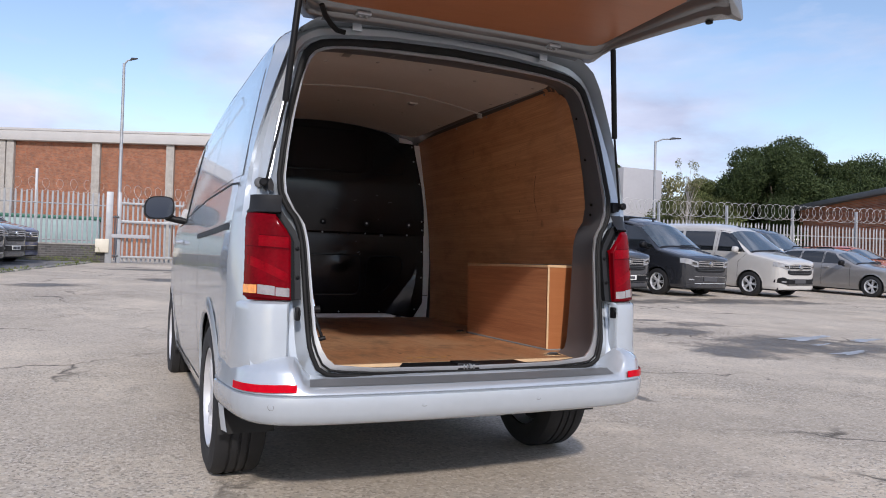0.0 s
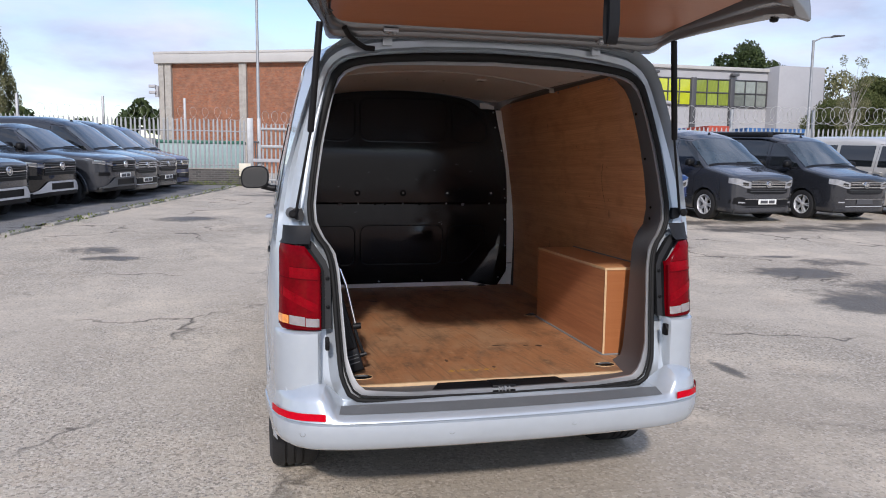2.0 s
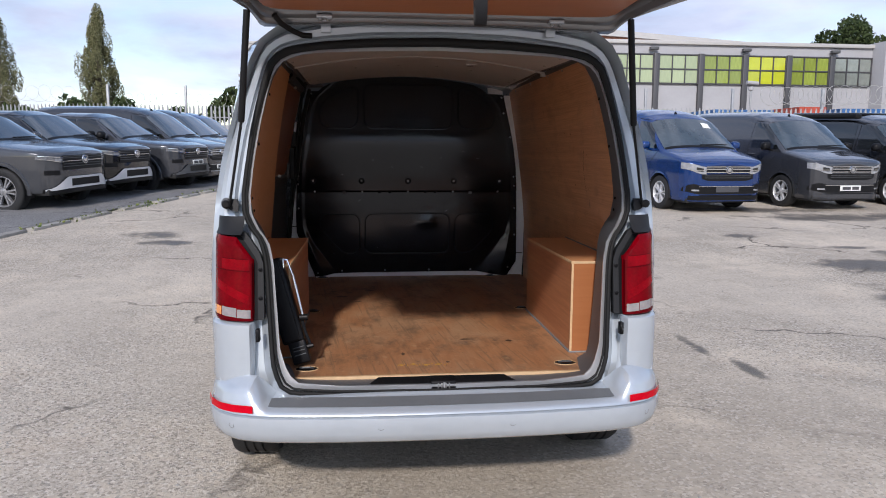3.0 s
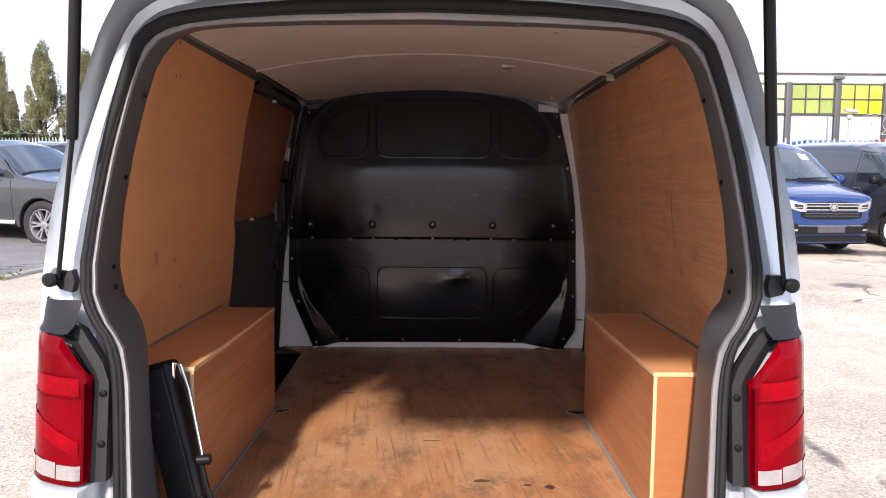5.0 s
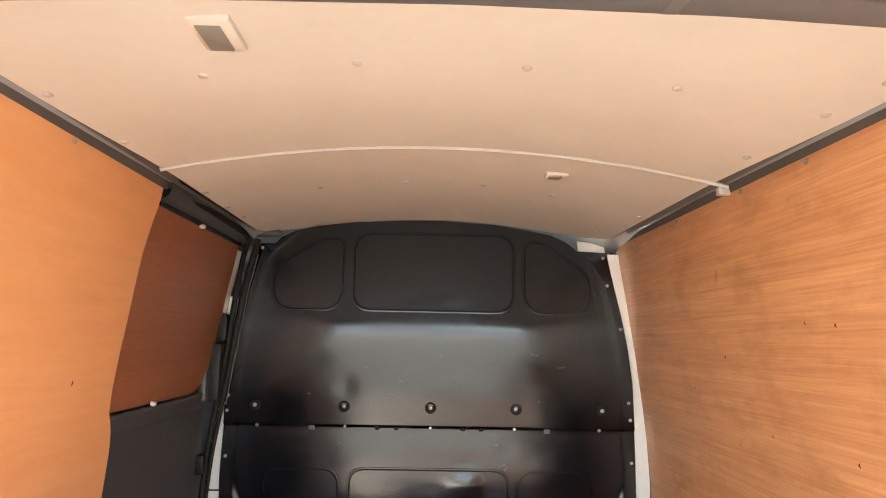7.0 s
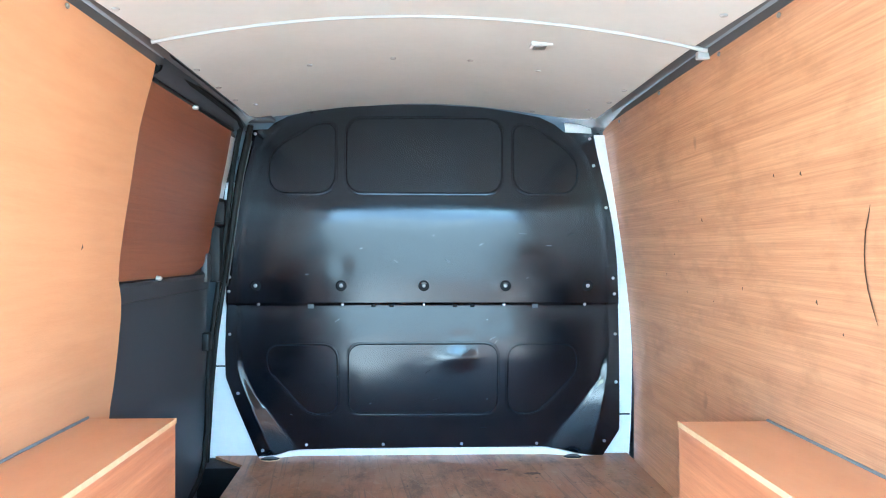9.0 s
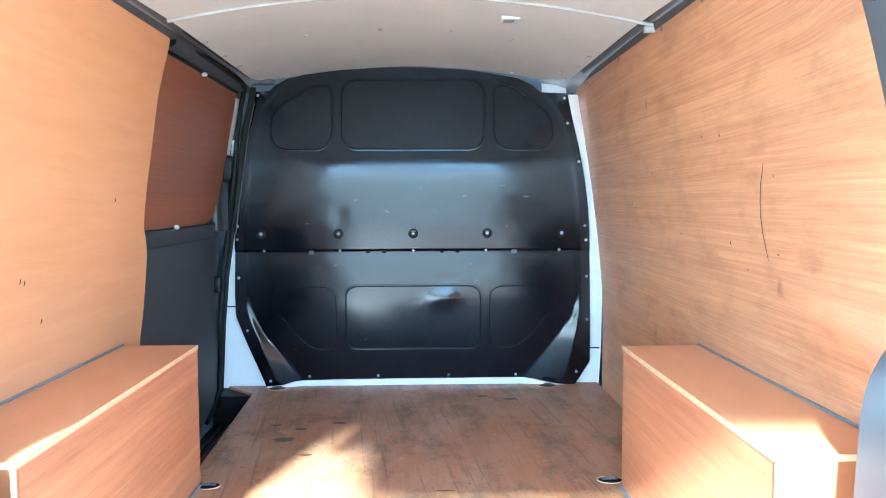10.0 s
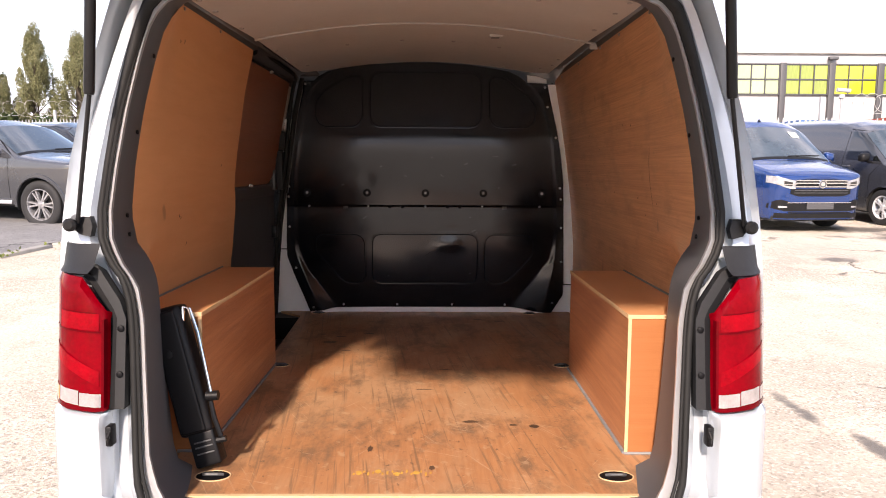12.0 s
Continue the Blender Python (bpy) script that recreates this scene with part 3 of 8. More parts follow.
def shell(v, end, cap_rear=True):
    """The lofted skin with wheel openings; nose at y 0, tail towards +y."""
    bm = bmesh.new()
    step = 0.045
    ds = sorted(set([0.0, 0.015, 0.04, 0.07, 0.1, 0.15, 0.2] + [0.25 + step * i for i in range(int((end - 0.25) / step) + 1)] + [end]))
    rows = []
    ds = sorted(set(ds + [0.025, 0.055, 0.085, 0.12, 0.175, 0.225]))
    for d in ds:
        h = half_section(v, d)
        rows.append([(x, d, z) for x, z in h] + [(-x, d, z) for x, z in h[-2::-1]])
    vs = grid(bm, rows)
    bm.faces.new(vs[0])
    if cap_rear:
        bm.faces.new(vs[-1][::-1])
    for ad, ar in v["axles"]:
        gap = ar + 0.055
        az = ar * 0.98
        kill = [f for f in bm.faces if len(f.verts) == 4 and abs(f.calc_center_median().x) > v["half"] * 0.8 and math.hypot(f.calc_center_median().y - ad, f.calc_center_median().z - az) < gap]
        bmesh.ops.delete(bm, geom=kill, context="FACES")
        for q in bm.verts:
            if q.is_boundary and abs(q.co.x) > v["half"] * 0.8 and abs(math.hypot(q.co.y - ad, q.co.z - az) - gap) < 0.06 and q.co.z > v["low"] + 0.01:
                k = gap / max(1e-4, math.hypot(q.co.y - ad, q.co.z - az))
                q.co.y, q.co.z = ad + (q.co.y - ad) * k, az + (q.co.z - az) * k
                q.co.x = math.copysign(side_x(v, q.co.y, q.co.z) + 0.008, q.co.x)
    return bm


def arch_liner(v, ad, ar, sx):
    bm = bmesh.new()
    gap, az = ar + 0.05, ar * 0.98
    angs = [radians(-12 + 204 * i / 20) for i in range(21)]
    rim = []
    for k in (0.99, 0.745):
        rim.append([(sx * (side_x(v, ad, 0.7) * k), ad + gap * math.cos(a), az + gap * math.sin(a)) for a in angs])
    rim.append([(sx * side_x(v, ad, 0.7) * 0.745, ad + 0.02 * math.cos(a), az + 0.02 * math.sin(a)) for a in angs])
    grid(bm, rim)
    return bm


def patch(v, corners, sx, lift=0.006, nu=10, nv=8):
    """A pane or panel that lies on the flank: corners (d, z) low-front, low-rear, top-rear, top-front."""
    a, b, c, d = [Vector(p) for p in corners]
    rows = []
    for j in range(nv + 1):
        t = j / nv
        l, r = a.lerp(d, t), b.lerp(c, t)
        rows.append([(sx * (side_x(v, p.x, p.y) + lift), p.x, p.y) for p in (l.lerp(r, i / nu) for i in range(nu + 1))])
    bm = bmesh.new()
    grid(bm, rows)
    return bm


def thick(bm, depth):
    g = bmesh.ops.solidify(bm, geom=bm.faces[:], thickness=depth)
    return bm


def gap_line(v, pts, sx, width=0.007, lift=0.002):
    """A dark shut line along (d, z) points on the flank."""
    bm = bmesh.new()
    rows = [[], []]
    fine = []
    for p, q in zip(pts, pts[1:]):
        k = max(1, int(math.dist(p, q) / 0.05))
        fine += [(p[0] + (q[0] - p[0]) * i / k, p[1] + (q[1] - p[1]) * i / k) for i in range(k)]
    fine.append(pts[-1])
    for i, (d, z) in enumerate(fine):
        e, f = fine[max(0, i - 1)], fine[min(len(fine) - 1, i + 1)]
        t = Vector((f[0] - e[0], f[1] - e[1])).normalized() * width / 2
        rows[0].append((sx * (side_x(v, d - t.y, z + t.x) + lift), d - t.y, z + t.x))
        rows[1].append((sx * (side_x(v, d + t.y, z - t.x) + lift), d + t.y, z - t.x))
    grid(bm, rows)
    return bm


def wheel(parent, m, radius, width, rim_mat, spokes=5, name="wheel"):
    """A wheel whose outer face looks along +x of m: tyre, rim with spokes, hub."""
    w = new(name)
    w.empty_display_size = 0.1
    w.parent, w.matrix_basis = parent, m
    ax = pose(0, 0, 0, 0, 90, 0)
    rr = radius * 0.66
    h = width / 2
    bm = bmesh.new()
    lathe(bm, [(rr, -h * 0.9), (radius * 0.86, -h), (radius * 0.965, -h * 0.88), (radius, -h * 0.7), (radius, -h * 0.36), (radius - 0.008, -h * 0.34), (radius - 0.008, -h * 0.28), (radius, -h * 0.26),
               (radius, -h * 0.04), (radius - 0.008, -h * 0.02), (radius - 0.008, h * 0.04), (radius, h * 0.06), (radius, h * 0.3), (radius - 0.008, h * 0.32), (radius - 0.008, h * 0.38), (radius, h * 0.4),
               (radius, h * 0.7), (radius * 0.965, h * 0.88), (radius * 0.86, h), (rr * 1.03, h * 0.92), (rr, h * 0.85)], ax, 48, False)
    part("tyre", bm, M_TYRE, w)
    bm = bmesh.new()
    lathe(bm, [(rr, -h * 0.8), (rr * 1.0, h * 0.88), (rr * 0.96, h * 0.9), (rr * 0.93, h * 0.8), (rr * 0.9, h * 0.1), (rr * 0.9, -h * 0.4)], ax, 40, False)
    for k in range(spokes):
        for off in (-0.16, 0.16):
            a = 2 * math.pi * k / spokes + off
            c, s = math.cos(a), math.sin(a)
            tw = 0.014 * radius / 0.34
            i0, i1 = 0.16 * rr, 0.95 * rr
            bx = []
            for dep, sh in ((h * 0.3, 1.0), (h * 0.74, 0.8)):
                for rad, wd in ((i0, tw * 0.9), (i1, tw * 1.15)):
                    a2 = a if rad > 0.5 * rr else 2 * math.pi * k / spokes + off * 0.8
                    c2, s2 = math.cos(a2), math.sin(a2)
                    for sg in (-1, 1):
                        bx.append(bm.verts.new((dep, rad * c2 - sg * wd * sh * s2, rad * s2 + sg * wd * sh * c2)))
            for q in ((0, 2, 3, 1), (4, 5, 7, 6), (0, 1, 5, 4), (2, 6, 7, 3), (0, 4, 6, 2), (1, 3, 7, 5)):
                bm.faces.new([bx[i] for i in q])
    lathe(bm, [(rr * 0.26, h * 0.2), (rr * 0.26, h * 0.7), (rr * 0.2, h * 0.78), (0.001, h * 0.8)], ax, 20)
    part("rim", bm, rim_mat, w)
    bm = bmesh.new()
    lathe(bm, [(rr * 0.93, -h * 0.3), (rr * 0.75, -h * 0.1), (rr * 0.2, -h * 0.05), (0.001, -h * 0.05)], ax, 28)
    part("brake_disc", bm, M_UNDER, w)
    return w


MIRROR_RIM = [(0.122 * math.copysign(abs(math.cos(a)) ** 0.62, math.cos(a)) * (1.0 if math.cos(a) > 0 else 0.95), 0.105 * math.copysign(abs(math.sin(a)) ** (0.75 if math.sin(a) > 0 else 0.6), math.sin(a)) - 0.012 * math.cos(a)) for a in [2 * math.pi * i / 28 for i in range(28)]]


def mirror_bm(v, sx, d=1.33, z=1.22, size=1.0):
    """A door mirror on its foot."""
    x0 = side_x(v, d, z)
    bm = bmesh.new()
    rows = []
    for dd, sc in ((0.022, 1.0), (0.026, 0.93), (0.022, 1.0), (-0.02, 1.03), (-0.06, 0.95), (-0.085, 0.72), (-0.097, 0.35)):
        rows.append([(sx * (x0 + 0.165 + u * sc * min(1.0, size * 1.08)), d + dd, z + 0.075 + w * sc * size) for u, w in MIRROR_RIM])
    vs = grid(bm, rows[2:], True)
    bm.faces.new(vs[-1])
    bm.faces.new(vs[0])
    tube(bm, [(sx * (x0 - 0.03), d - 0.01, z - 0.02), (sx * (x0 + 0.04), d - 0.02, z - 0.015), (sx * (x0 + 0.11), d - 0.03, z + 0.01)], [0.035, 0.026, 0.035], 10)
    return bm


def mirror_glass_bm(v, sx, d=1.33, z=1.22, size=1.0):
    x0 = side_x(v, d, z)
    bm = bmesh.new()
    prism(bm, [(0.165 + u * 0.9 * min(1.0, size * 1.08), 0.075 + w * 0.9 * size) for u, w in MIRROR_RIM], lambda u, w, t: (sx * (x0 + u), d + 0.024 + t, z + w), 0.004)
    return bm


TO_WORLD = Matrix.Translation((0, FRONT_Y, 0)) @ pose(0, 0, 0, 0, 0, 180)


def flip(bm):
    bm.transform(TO_WORLD)
    return bm


REAR = [(0.3, -0.05), (0.58, -0.03), (0.84, 0.02), (1.2, 0.08), (1.29, 0.10), (2.0, 0.2), (2.2, 0.23)]
SEAL = [(0, 0.535), (0.4, 0.54), (0.60, 0.548), (0.65, 0.58), (0.674, 0.66), (0.685, 0.835), (0.693, 0.994), (0.702, 1.09), (0.722, 1.154), (0.760, 1.202), (0.779, 1.25), (0.784, 1.315),
        (0.769, 1.429), (0.75, 1.559), (0.725, 1.673), (0.70, 1.771), (0.676, 1.853), (0.626, 1.893), (0.552, 1.91), (0.453, 1.924), (0.288, 1.941), (0, 1.951)]
FLANGE = [(0, 0.575), (0.4, 0.578), (0.57, 0.595), (0.61, 0.63), (0.640, 0.72), (0.656, 0.93), (0.664, 1.057), (0.681, 1.138), (0.722, 1.194), (0.748, 1.25), (0.753, 1.315), (0.741, 1.428),
          (0.717, 1.575), (0.684, 1.722), (0.659, 1.803), (0.618, 1.849), (0.552, 1.871), (0.453, 1.882), (0.288, 1.889), (0, 1.896)]
JAMB = [(0, 0.55), (0.60, 0.55), (0.69, 0.6), (0.705, 0.8), (0.715, 1.0), (0.72, 1.11), (0.737, 1.17), (0.772, 1.22), (0.785, 1.3), (0.768, 1.44), (0.74, 1.58), (0.708, 1.7), (0.678, 1.79), (0.63, 1.87), (0.55, 1.895), (0.3, 1.915), (0, 1.92)]
OUTER = [(0, 0.36), (0.85, 0.36), (0.915, 0.5), (0.925, 0.8), (0.92, 1.0), (0.912, 1.13), (0.893, 1.307), (0.869, 1.443), (0.838, 1.561), (0.798, 1.694), (0.749, 1.841), (0.708, 1.921), (0.64, 1.975), (0.5, 2.004), (0.3, 2.024), (0, 2.032)]
CENTRE = (0.0, 1.22)


def by_angle(half, n=72):
    """A closed contour sampled at even turns round the opening's middle, from a right-hand half outline."""
    pts = half + [(-x, z) for x, z in half[-2:0:-1]]
    ang = np.unwrap([math.atan2(z - CENTRE[1], x - CENTRE[0]) for x, z in pts])
    px, pz = np.array([p[0] for p in pts]), np.array([p[1] for p in pts])
    seq = np.append(ang, ang[0] + 2 * math.pi)
    px, pz = np.append(px, px[0]), np.append(pz, pz[0])
    fine_a, fine_x, fine_z = [], [], []
    for i in range(len(seq) - 1):
        for k in range(12):
            x, z = px[i] + (px[i + 1] - px[i]) * k / 12, pz[i] + (pz[i + 1] - pz[i]) * k / 12
            a = math.atan2(z - CENTRE[1], x - CENTRE[0])
            fine_a.append(seq[i] + (a - seq[i] + math.pi) % (2 * math.pi) - math.pi), fine_x.append(x), fine_z.append(z)
    fine_a.append(fine_a[0] + 2 * math.pi), fine_x.append(fine_x[0]), fine_z.append(fine_z[0])
    out = []
    for k in range(n):
        a = -math.pi / 2 + 2 * math.pi * k / n
        while a < fine_a[0]:
            a += 2 * math.pi
        while a > fine_a[-1]:
            a -= 2 * math.pi
        out.append((float(np.interp(a, fine_a, fine_x)), float(np.interp(a, fine_a, fine_z))))
    return out


def rear_y(z):
    return lerp_in(REAR, z)


def loop(half, depth, n=144, mix_with=None, k=0.0):
    c = by_angle(half, n)
    if mix_with:
        e = by_angle(mix_with, n)
        c = [(a + (p - a) * k, b + (q - b) * k) for (a, b), (p, q) in zip(c, e)]
    return [(x, (depth(z) if callable(depth) else depth), z) for x, z in c]


van = thing("van", "silver panel van with raised tailgate and empty ply-lined load space", "van")

# skin: flanks, roof and bonnet, then the rear frame round the opening
bm = flip(shell(VAN, 4.48, False))
part("body", bm, M_SILVER, van, "metallic silver painted body")
bm = bmesh.new()
sec = half_section(VAN, 4.48)
last = [(0, 0.40)] + [(x, max(z, 0.40)) for x, z in sec]
grid(bm, [loop(last, 0.252), loop(OUTER, 0.14), loop(OUTER, lambda z: rear_y(z) + 0.045, 144, SEAL, 0.16), loop(OUTER, lambda z: rear_y(z) + 0.024, 144, SEAL, 0.34),
          loop(OUTER, lambda z: rear_y(z) + 0.03, 144, SEAL, 0.66), loop(OUTER, lambda z: rear_y(z) + 0.052, 144, SEAL, 0.76), loop(OUTER, lambda z: rear_y(z) + 0.05, 144, SEAL, 0.86), loop(SEAL, lambda z: rear_y(z) + 0.012)], True)
part("rear_frame", bm, M_SILVER, van, "silver painted frame round the tailgate opening")
bm = bmesh.new()
grid(bm, [loop(SEAL, lambda z: rear_y(z) + 0.014), loop(SEAL, lambda z: rear_y(z) + 0.006, 144, FLANGE, 0.5), loop(FLANGE, lambda z: rear_y(z) - 0.004), loop(FLANGE, lambda z: rear_y(z) + 0.01, 144, JAMB, 0.04)], True)
part("flange", bm, M_FLANGE, van, "pale painted flange")
bm = bmesh.new()
seal_pts, lip_pts = [], []
for (x, z), (fx, fz) in zip(by_angle(SEAL, 144), by_angle(FLANGE, 144)):
    up = smooth(1.45, 1.85, z)
    k, q = 0.16 + 0.16 * up, 0.52 + 0.10 * up
    seal_pts.append((x + (fx - x) * k, rear_y(z) - 0.002, z + (fz - z) * k))
    lip_pts.append((x + (fx - x) * q, rear_y(z) - 0.006, z + (fz - z) * q))
tube(bm, seal_pts, [0.0095 + 0.0065 * smooth(1.45, 1.85, p[2]) for p in seal_pts], 10, True, 1.0, (0, 1, 0))
ds_ = part("door_seal", bm, M_RUBBER, van, "black rubber door seal")
bm = bmesh.new()
tube(bm, lip_pts, 0.0045, 8, True, 1.0, (0, 1, 0))
part("seal_lip", bm, M_RUBBER, ds_)
bm = bmesh.new()
grid(bm, [loop(FLANGE, lambda z: rear_y(z) + 0.008, 144, JAMB, 0.04), loop(FLANGE, lambda z: rear_y(z) * 0.7 + 0.3 * 0.30, 144, JAMB, 0.5), loop(JAMB, 0.30), loop(JAMB, 0.34, 144, OUTER, 0.3)], True)
part("door_jamb", bm, M_SHADEGREY, van, "inner jamb, grey paint with shade in its tone")
# small holes and plugs in the jamb
for sx in (-1, 1):
    for z in (1.72, 1.52, 1.30, 1.25, 1.12):
        x = (lerp_in([(b, a) for a, b in FLANGE[9:17]], z) + lerp_in([(b, a) for a, b in JAMB[4:14]], z)) / 2
        y = (rear_y(z) + 0.30) / 2 + 0.02
        bm = bmesh.new()
        lathe(bm, [(0.006, 0), (0.006, 0.004), (0.003, 0.005)], Matrix.Translation((sx * (x - 0.003), y, z)) @ pose(0, 0, 0, 0, -sx * 90, 0), 10)
        part("plug", bm, M_BLKPL, van)
bm = bmesh.new()
box(bm, -0.62, 0.62, 0.3, 4.4, 0.30, 0.36, 0.01)
box(bm, -0.9, 0.9, 1.3, 3.3, 0.30, 0.36, 0.01)
box(bm, -0.55, 0.55, 0.0, 0.3, 0.36, 0.5, 0.01)
part("underbody", bm, M_UNDER, van, "dark underside")
for ad, ar in VAN["axles"]:
    for sx in (-1, 1):
        part("wheel_arch", flip(arch_liner(VAN, ad, ar, sx)), M_UNDER, van, "black wheel arch liner")
        wheel(van, TO_WORLD @ Matrix.Translation((sx * 0.835, ad, ar)) @ (pose(0, 0, 0, 0, 0, 0) if sx > 0 else pose(0, 0, 0, 0, 0, 180)), ar, 0.235, M_ALLOY)
# axle and exhaust seen below the bumper
bm = bmesh.new()
tube(bm, [(-0.7, 0.8, 0.32), (0.7, 0.8, 0.32)], 0.05, 10)
tube(bm, [(0.25, 0.15, 0.36), (0.35, 0.6, 0.36), (0.35, 2.0, 0.33)], 0.045, 10)
part("axle", bm, M_UNDER, van)

# cab glass, pillars, shut lines, rail, handle, mirrors
for sx in (-1, 1):
    part("cab_window", flip(patch(VAN, [(1.08, 1.235), (2.02, 1.235), (2.0, 1.80), (1.66, 1.76)], sx)), M_GLASS, van, "dark cab window")
    part("window_trim", flip(gap_line(VAN, [(0.98, 1.23), (1.66, 1.79), (2.06, 1.83), (2.07, 1.22)], sx, 0.03, 0.008)), M_BLKPL, van)
    part("shut_line", flip(gap_line(VAN, [(2.10, 0.34), (2.10, 1.22), (2.07, 1.84)], sx)), M_GROOVE, van)
    part("shut_line", flip(gap_line(VAN, [(1.02, 1.22), (1.30, 0.95), (1.33, 0.36)], sx)), M_GROOVE, van)
    part("shut_line", flip(gap_line(VAN, [(3.28, 0.36), (3.30, 1.0), (3.30, 1.80)], sx)), M_GROOVE, van)
    part("shut_line", flip(gap_line(VAN, [(2.10, 1.27), (3.30, 1.31), (4.30, 1.305), (4.47, 1.295), (4.50, 1.28)], sx, 0.008)), M_GROOVE, van)
    part("shut_line", flip(gap_line(VAN, [(1.1, 0.33), (3.3, 0.33)], sx, 0.01)), M_GROOVE, van)
    part("roof_rail", flip(gap_line(VAN, [(2.1, 1.905), (2.5, 1.93), (4.2, 1.925)], sx, 0.03, 0.004)), M_BLKPL, van, "dark roof gutter strip")
    part("door_rail", flip(gap_line(VAN, [(3.12, 1.112), (3.9, 1.116), (4.44, 1.122)], sx, 0.026, 0.003)), M_BLKPL, van, "black sliding door rail")
    part("rail_ledge", flip(thick(gap_line(VAN, [(2.9, 1.131), (3.9, 1.137), (4.44, 1.143)], sx, 0.012, 0.006), 0.005)), M_SILVER, van)
    part("pressing", flip(thick(patch(VAN, [(3.36, 1.33), (4.52, 1.325), (4.42, 1.79), (3.36, 1.80)], sx, 0.002), 0.002)), M_SILVER, van)
    mir = part("door_mirror", flip(mirror_bm(VAN, sx, 1.33, 1.305, 0.86)), M_BLKPL, van, "black door mirror")
    part("mirror_glass", flip(mirror_glass_bm(VAN, sx, 1.33, 1.305, 0.86)), M_MIRROR, mir, "mirror glass")
    bm = bmesh.new()
    tube(bm, [(sx * (side_x(VAN, 1.98, 1.1) + 0.0), 1.90, 1.10), (sx * (side_x(VAN, 1.94, 1.1) + 0.035), 1.93, 1.10), (sx * (side_x(VAN, 1.98, 1.1) + 0.035), 2.03, 1.10), (sx * side_x(VAN, 2.0, 1.1), 2.06, 1.10)], 0.014, 8)
    part("door_handle", flip(bm), M_SILVER, van)
    bm = bmesh.new()
    rows = []
    ad, ar = VAN["axles"][1]
    for i in range(25):
        a = radians(-8 + 196 * i / 24)
        rr = [(ar + 0.052, 0.004), (ar + 0.06, 0.016), (ar + 0.085, 0.018), (ar + 0.12, 0.004)]
        rows.append([(sx * (side_x(VAN, ad + r * math.cos(a), ar + r * math.sin(a)) + o), ad + r * math.cos(a), max(0.25, ar + r * math.sin(a))) for r, o in rr])
    grid(bm, rows)
    part("arch_lip", flip(bm), M_SILVER, van)
bm = bmesh.new()
grid(bm, [[(f * base_x(VAN, d, lerp_in(VAN_TOP, d) - lerp_in(VAN_R, d)), d - 0.004, top_z(VAN, d, f * base_x(VAN, d, lerp_in(VAN_TOP, d) - lerp_in(VAN_R, d))) + 0.006) for f in np.linspace(-0.9, 0.9, 15)] for d in np.linspace(0.98, 1.70, 9)])
part("windscreen", flip(bm), M_SCREEN, van)

# rear bumper
PLAN = [(0, -0.172), (0.2, -0.170), (0.4, -0.162), (0.55, -0.152), (0.66, -0.140), (0.74, -0.122), (0.81, -0.095), (0.865, -0.05), (0.905, 0.01), (0.928, 0.08), (0.942, 0.18), (0.955, 0.30), (0.962, 0.40)]


def fine_plan(n=60):
    s = [0]
    for p, q in zip(PLAN, PLAN[1:]):
        s.append(s[-1] + math.dist(p, q))
    ts = np.linspace(0, s[-1], n)
    return [(float(np.interp(t, s, [p[0] for p in PLAN])), float(np.interp(t, s, [p[1] for p in PLAN]))) for t in ts]


def bumper_point(x, y, nx, ny, o, z):
    return (x - nx * o, y - ny * o, z)


def plan_normals(pl):
    out = []
    for i, (x, y) in enumerate(pl):
        a, b = pl[max(0, i - 1)], pl[min(len(pl) - 1, i + 1)]
        t = Vector((b[0] - a[0], b[1] - a[1])).normalized()
        out.append((t.y, -t.x))
    return out


bm = bmesh.new()
half = fine_plan()
nor = plan_normals(half)
full = [(-x, y, -a, b) for (x, y), (a, b) in zip(half[:0:-1], nor[:0:-1])] + [(x, y, a, b) for (x, y), (a, b) in zip(half, nor)]
rows = []
for x, y, nx, ny in full:
    k = smooth(0.69, 0.755, abs(x))
    low = smooth(0.9, 0.955, abs(x)) * 0.02
    prof = [(0.16 - 0.07 * k, 0.556 + 0.075 * k), (0.12 - 0.06 * k, 0.552 + 0.07 * k), (0.035 - 0.012 * k, 0.524 + 0.07 * k), (0.012 - 0.0 * k, 0.516 + 0.055 * k), (0.004, 0.511), (0.0, 0.503), (0.012, 0.4995), (0.012, 0.4965), (-0.002, 0.492), (-0.005, 0.470), (0.0, 0.43), (0.012, 0.402), (0.03, 0.388), (0.08, 0.378), (0.14, 0.38)]
    rows.append([bumper_point(x, y, nx, ny, o, z) for o, z in prof])
grid(bm, rows)
bumper = part("rear_bumper", bm, M_SILVER, van, "silver painted rear bumper")
# Thin mid-grey strip laid along the bumper's top shelf.
bm = bmesh.new()
rows = []
for x, y, nx, ny in full:
    if abs(x) < 0.69:
        rows.append([bumper_point(x, y, nx, ny, o, z) for o, z in ((0.090 - 0.012 * smooth(0.6, 0.69, abs(x)), 0.5480), (0.064, 0.5395), (0.036, 0.5275))])
grid(bm, rows)
part("shelf_strip", thick(bm, 0.002), M_MIDGREY, bumper, "grey strip along the bumper shelf")
for sx in (-1, 1):
    bm = bmesh.new()
    rows = [[], []]
    for x, y, nx, ny in full:
        if 0.722 <= abs(x) <= 0.93 and x * sx > 0:
            for r, z in zip(rows, (0.512 - 0.004 * smooth(0.76, 0.90, abs(x)), 0.540 - 0.004 * smooth(0.76, 0.90, abs(x)))):
                r.append(bumper_point(x, y, nx, ny, -0.004 + 0.004 * smooth(0.52, 0.56, z), z))
    grid(bm, rows)
    part("reflector", thick(bm, 0.006), M_REFL, bumper, "red reflector strip")
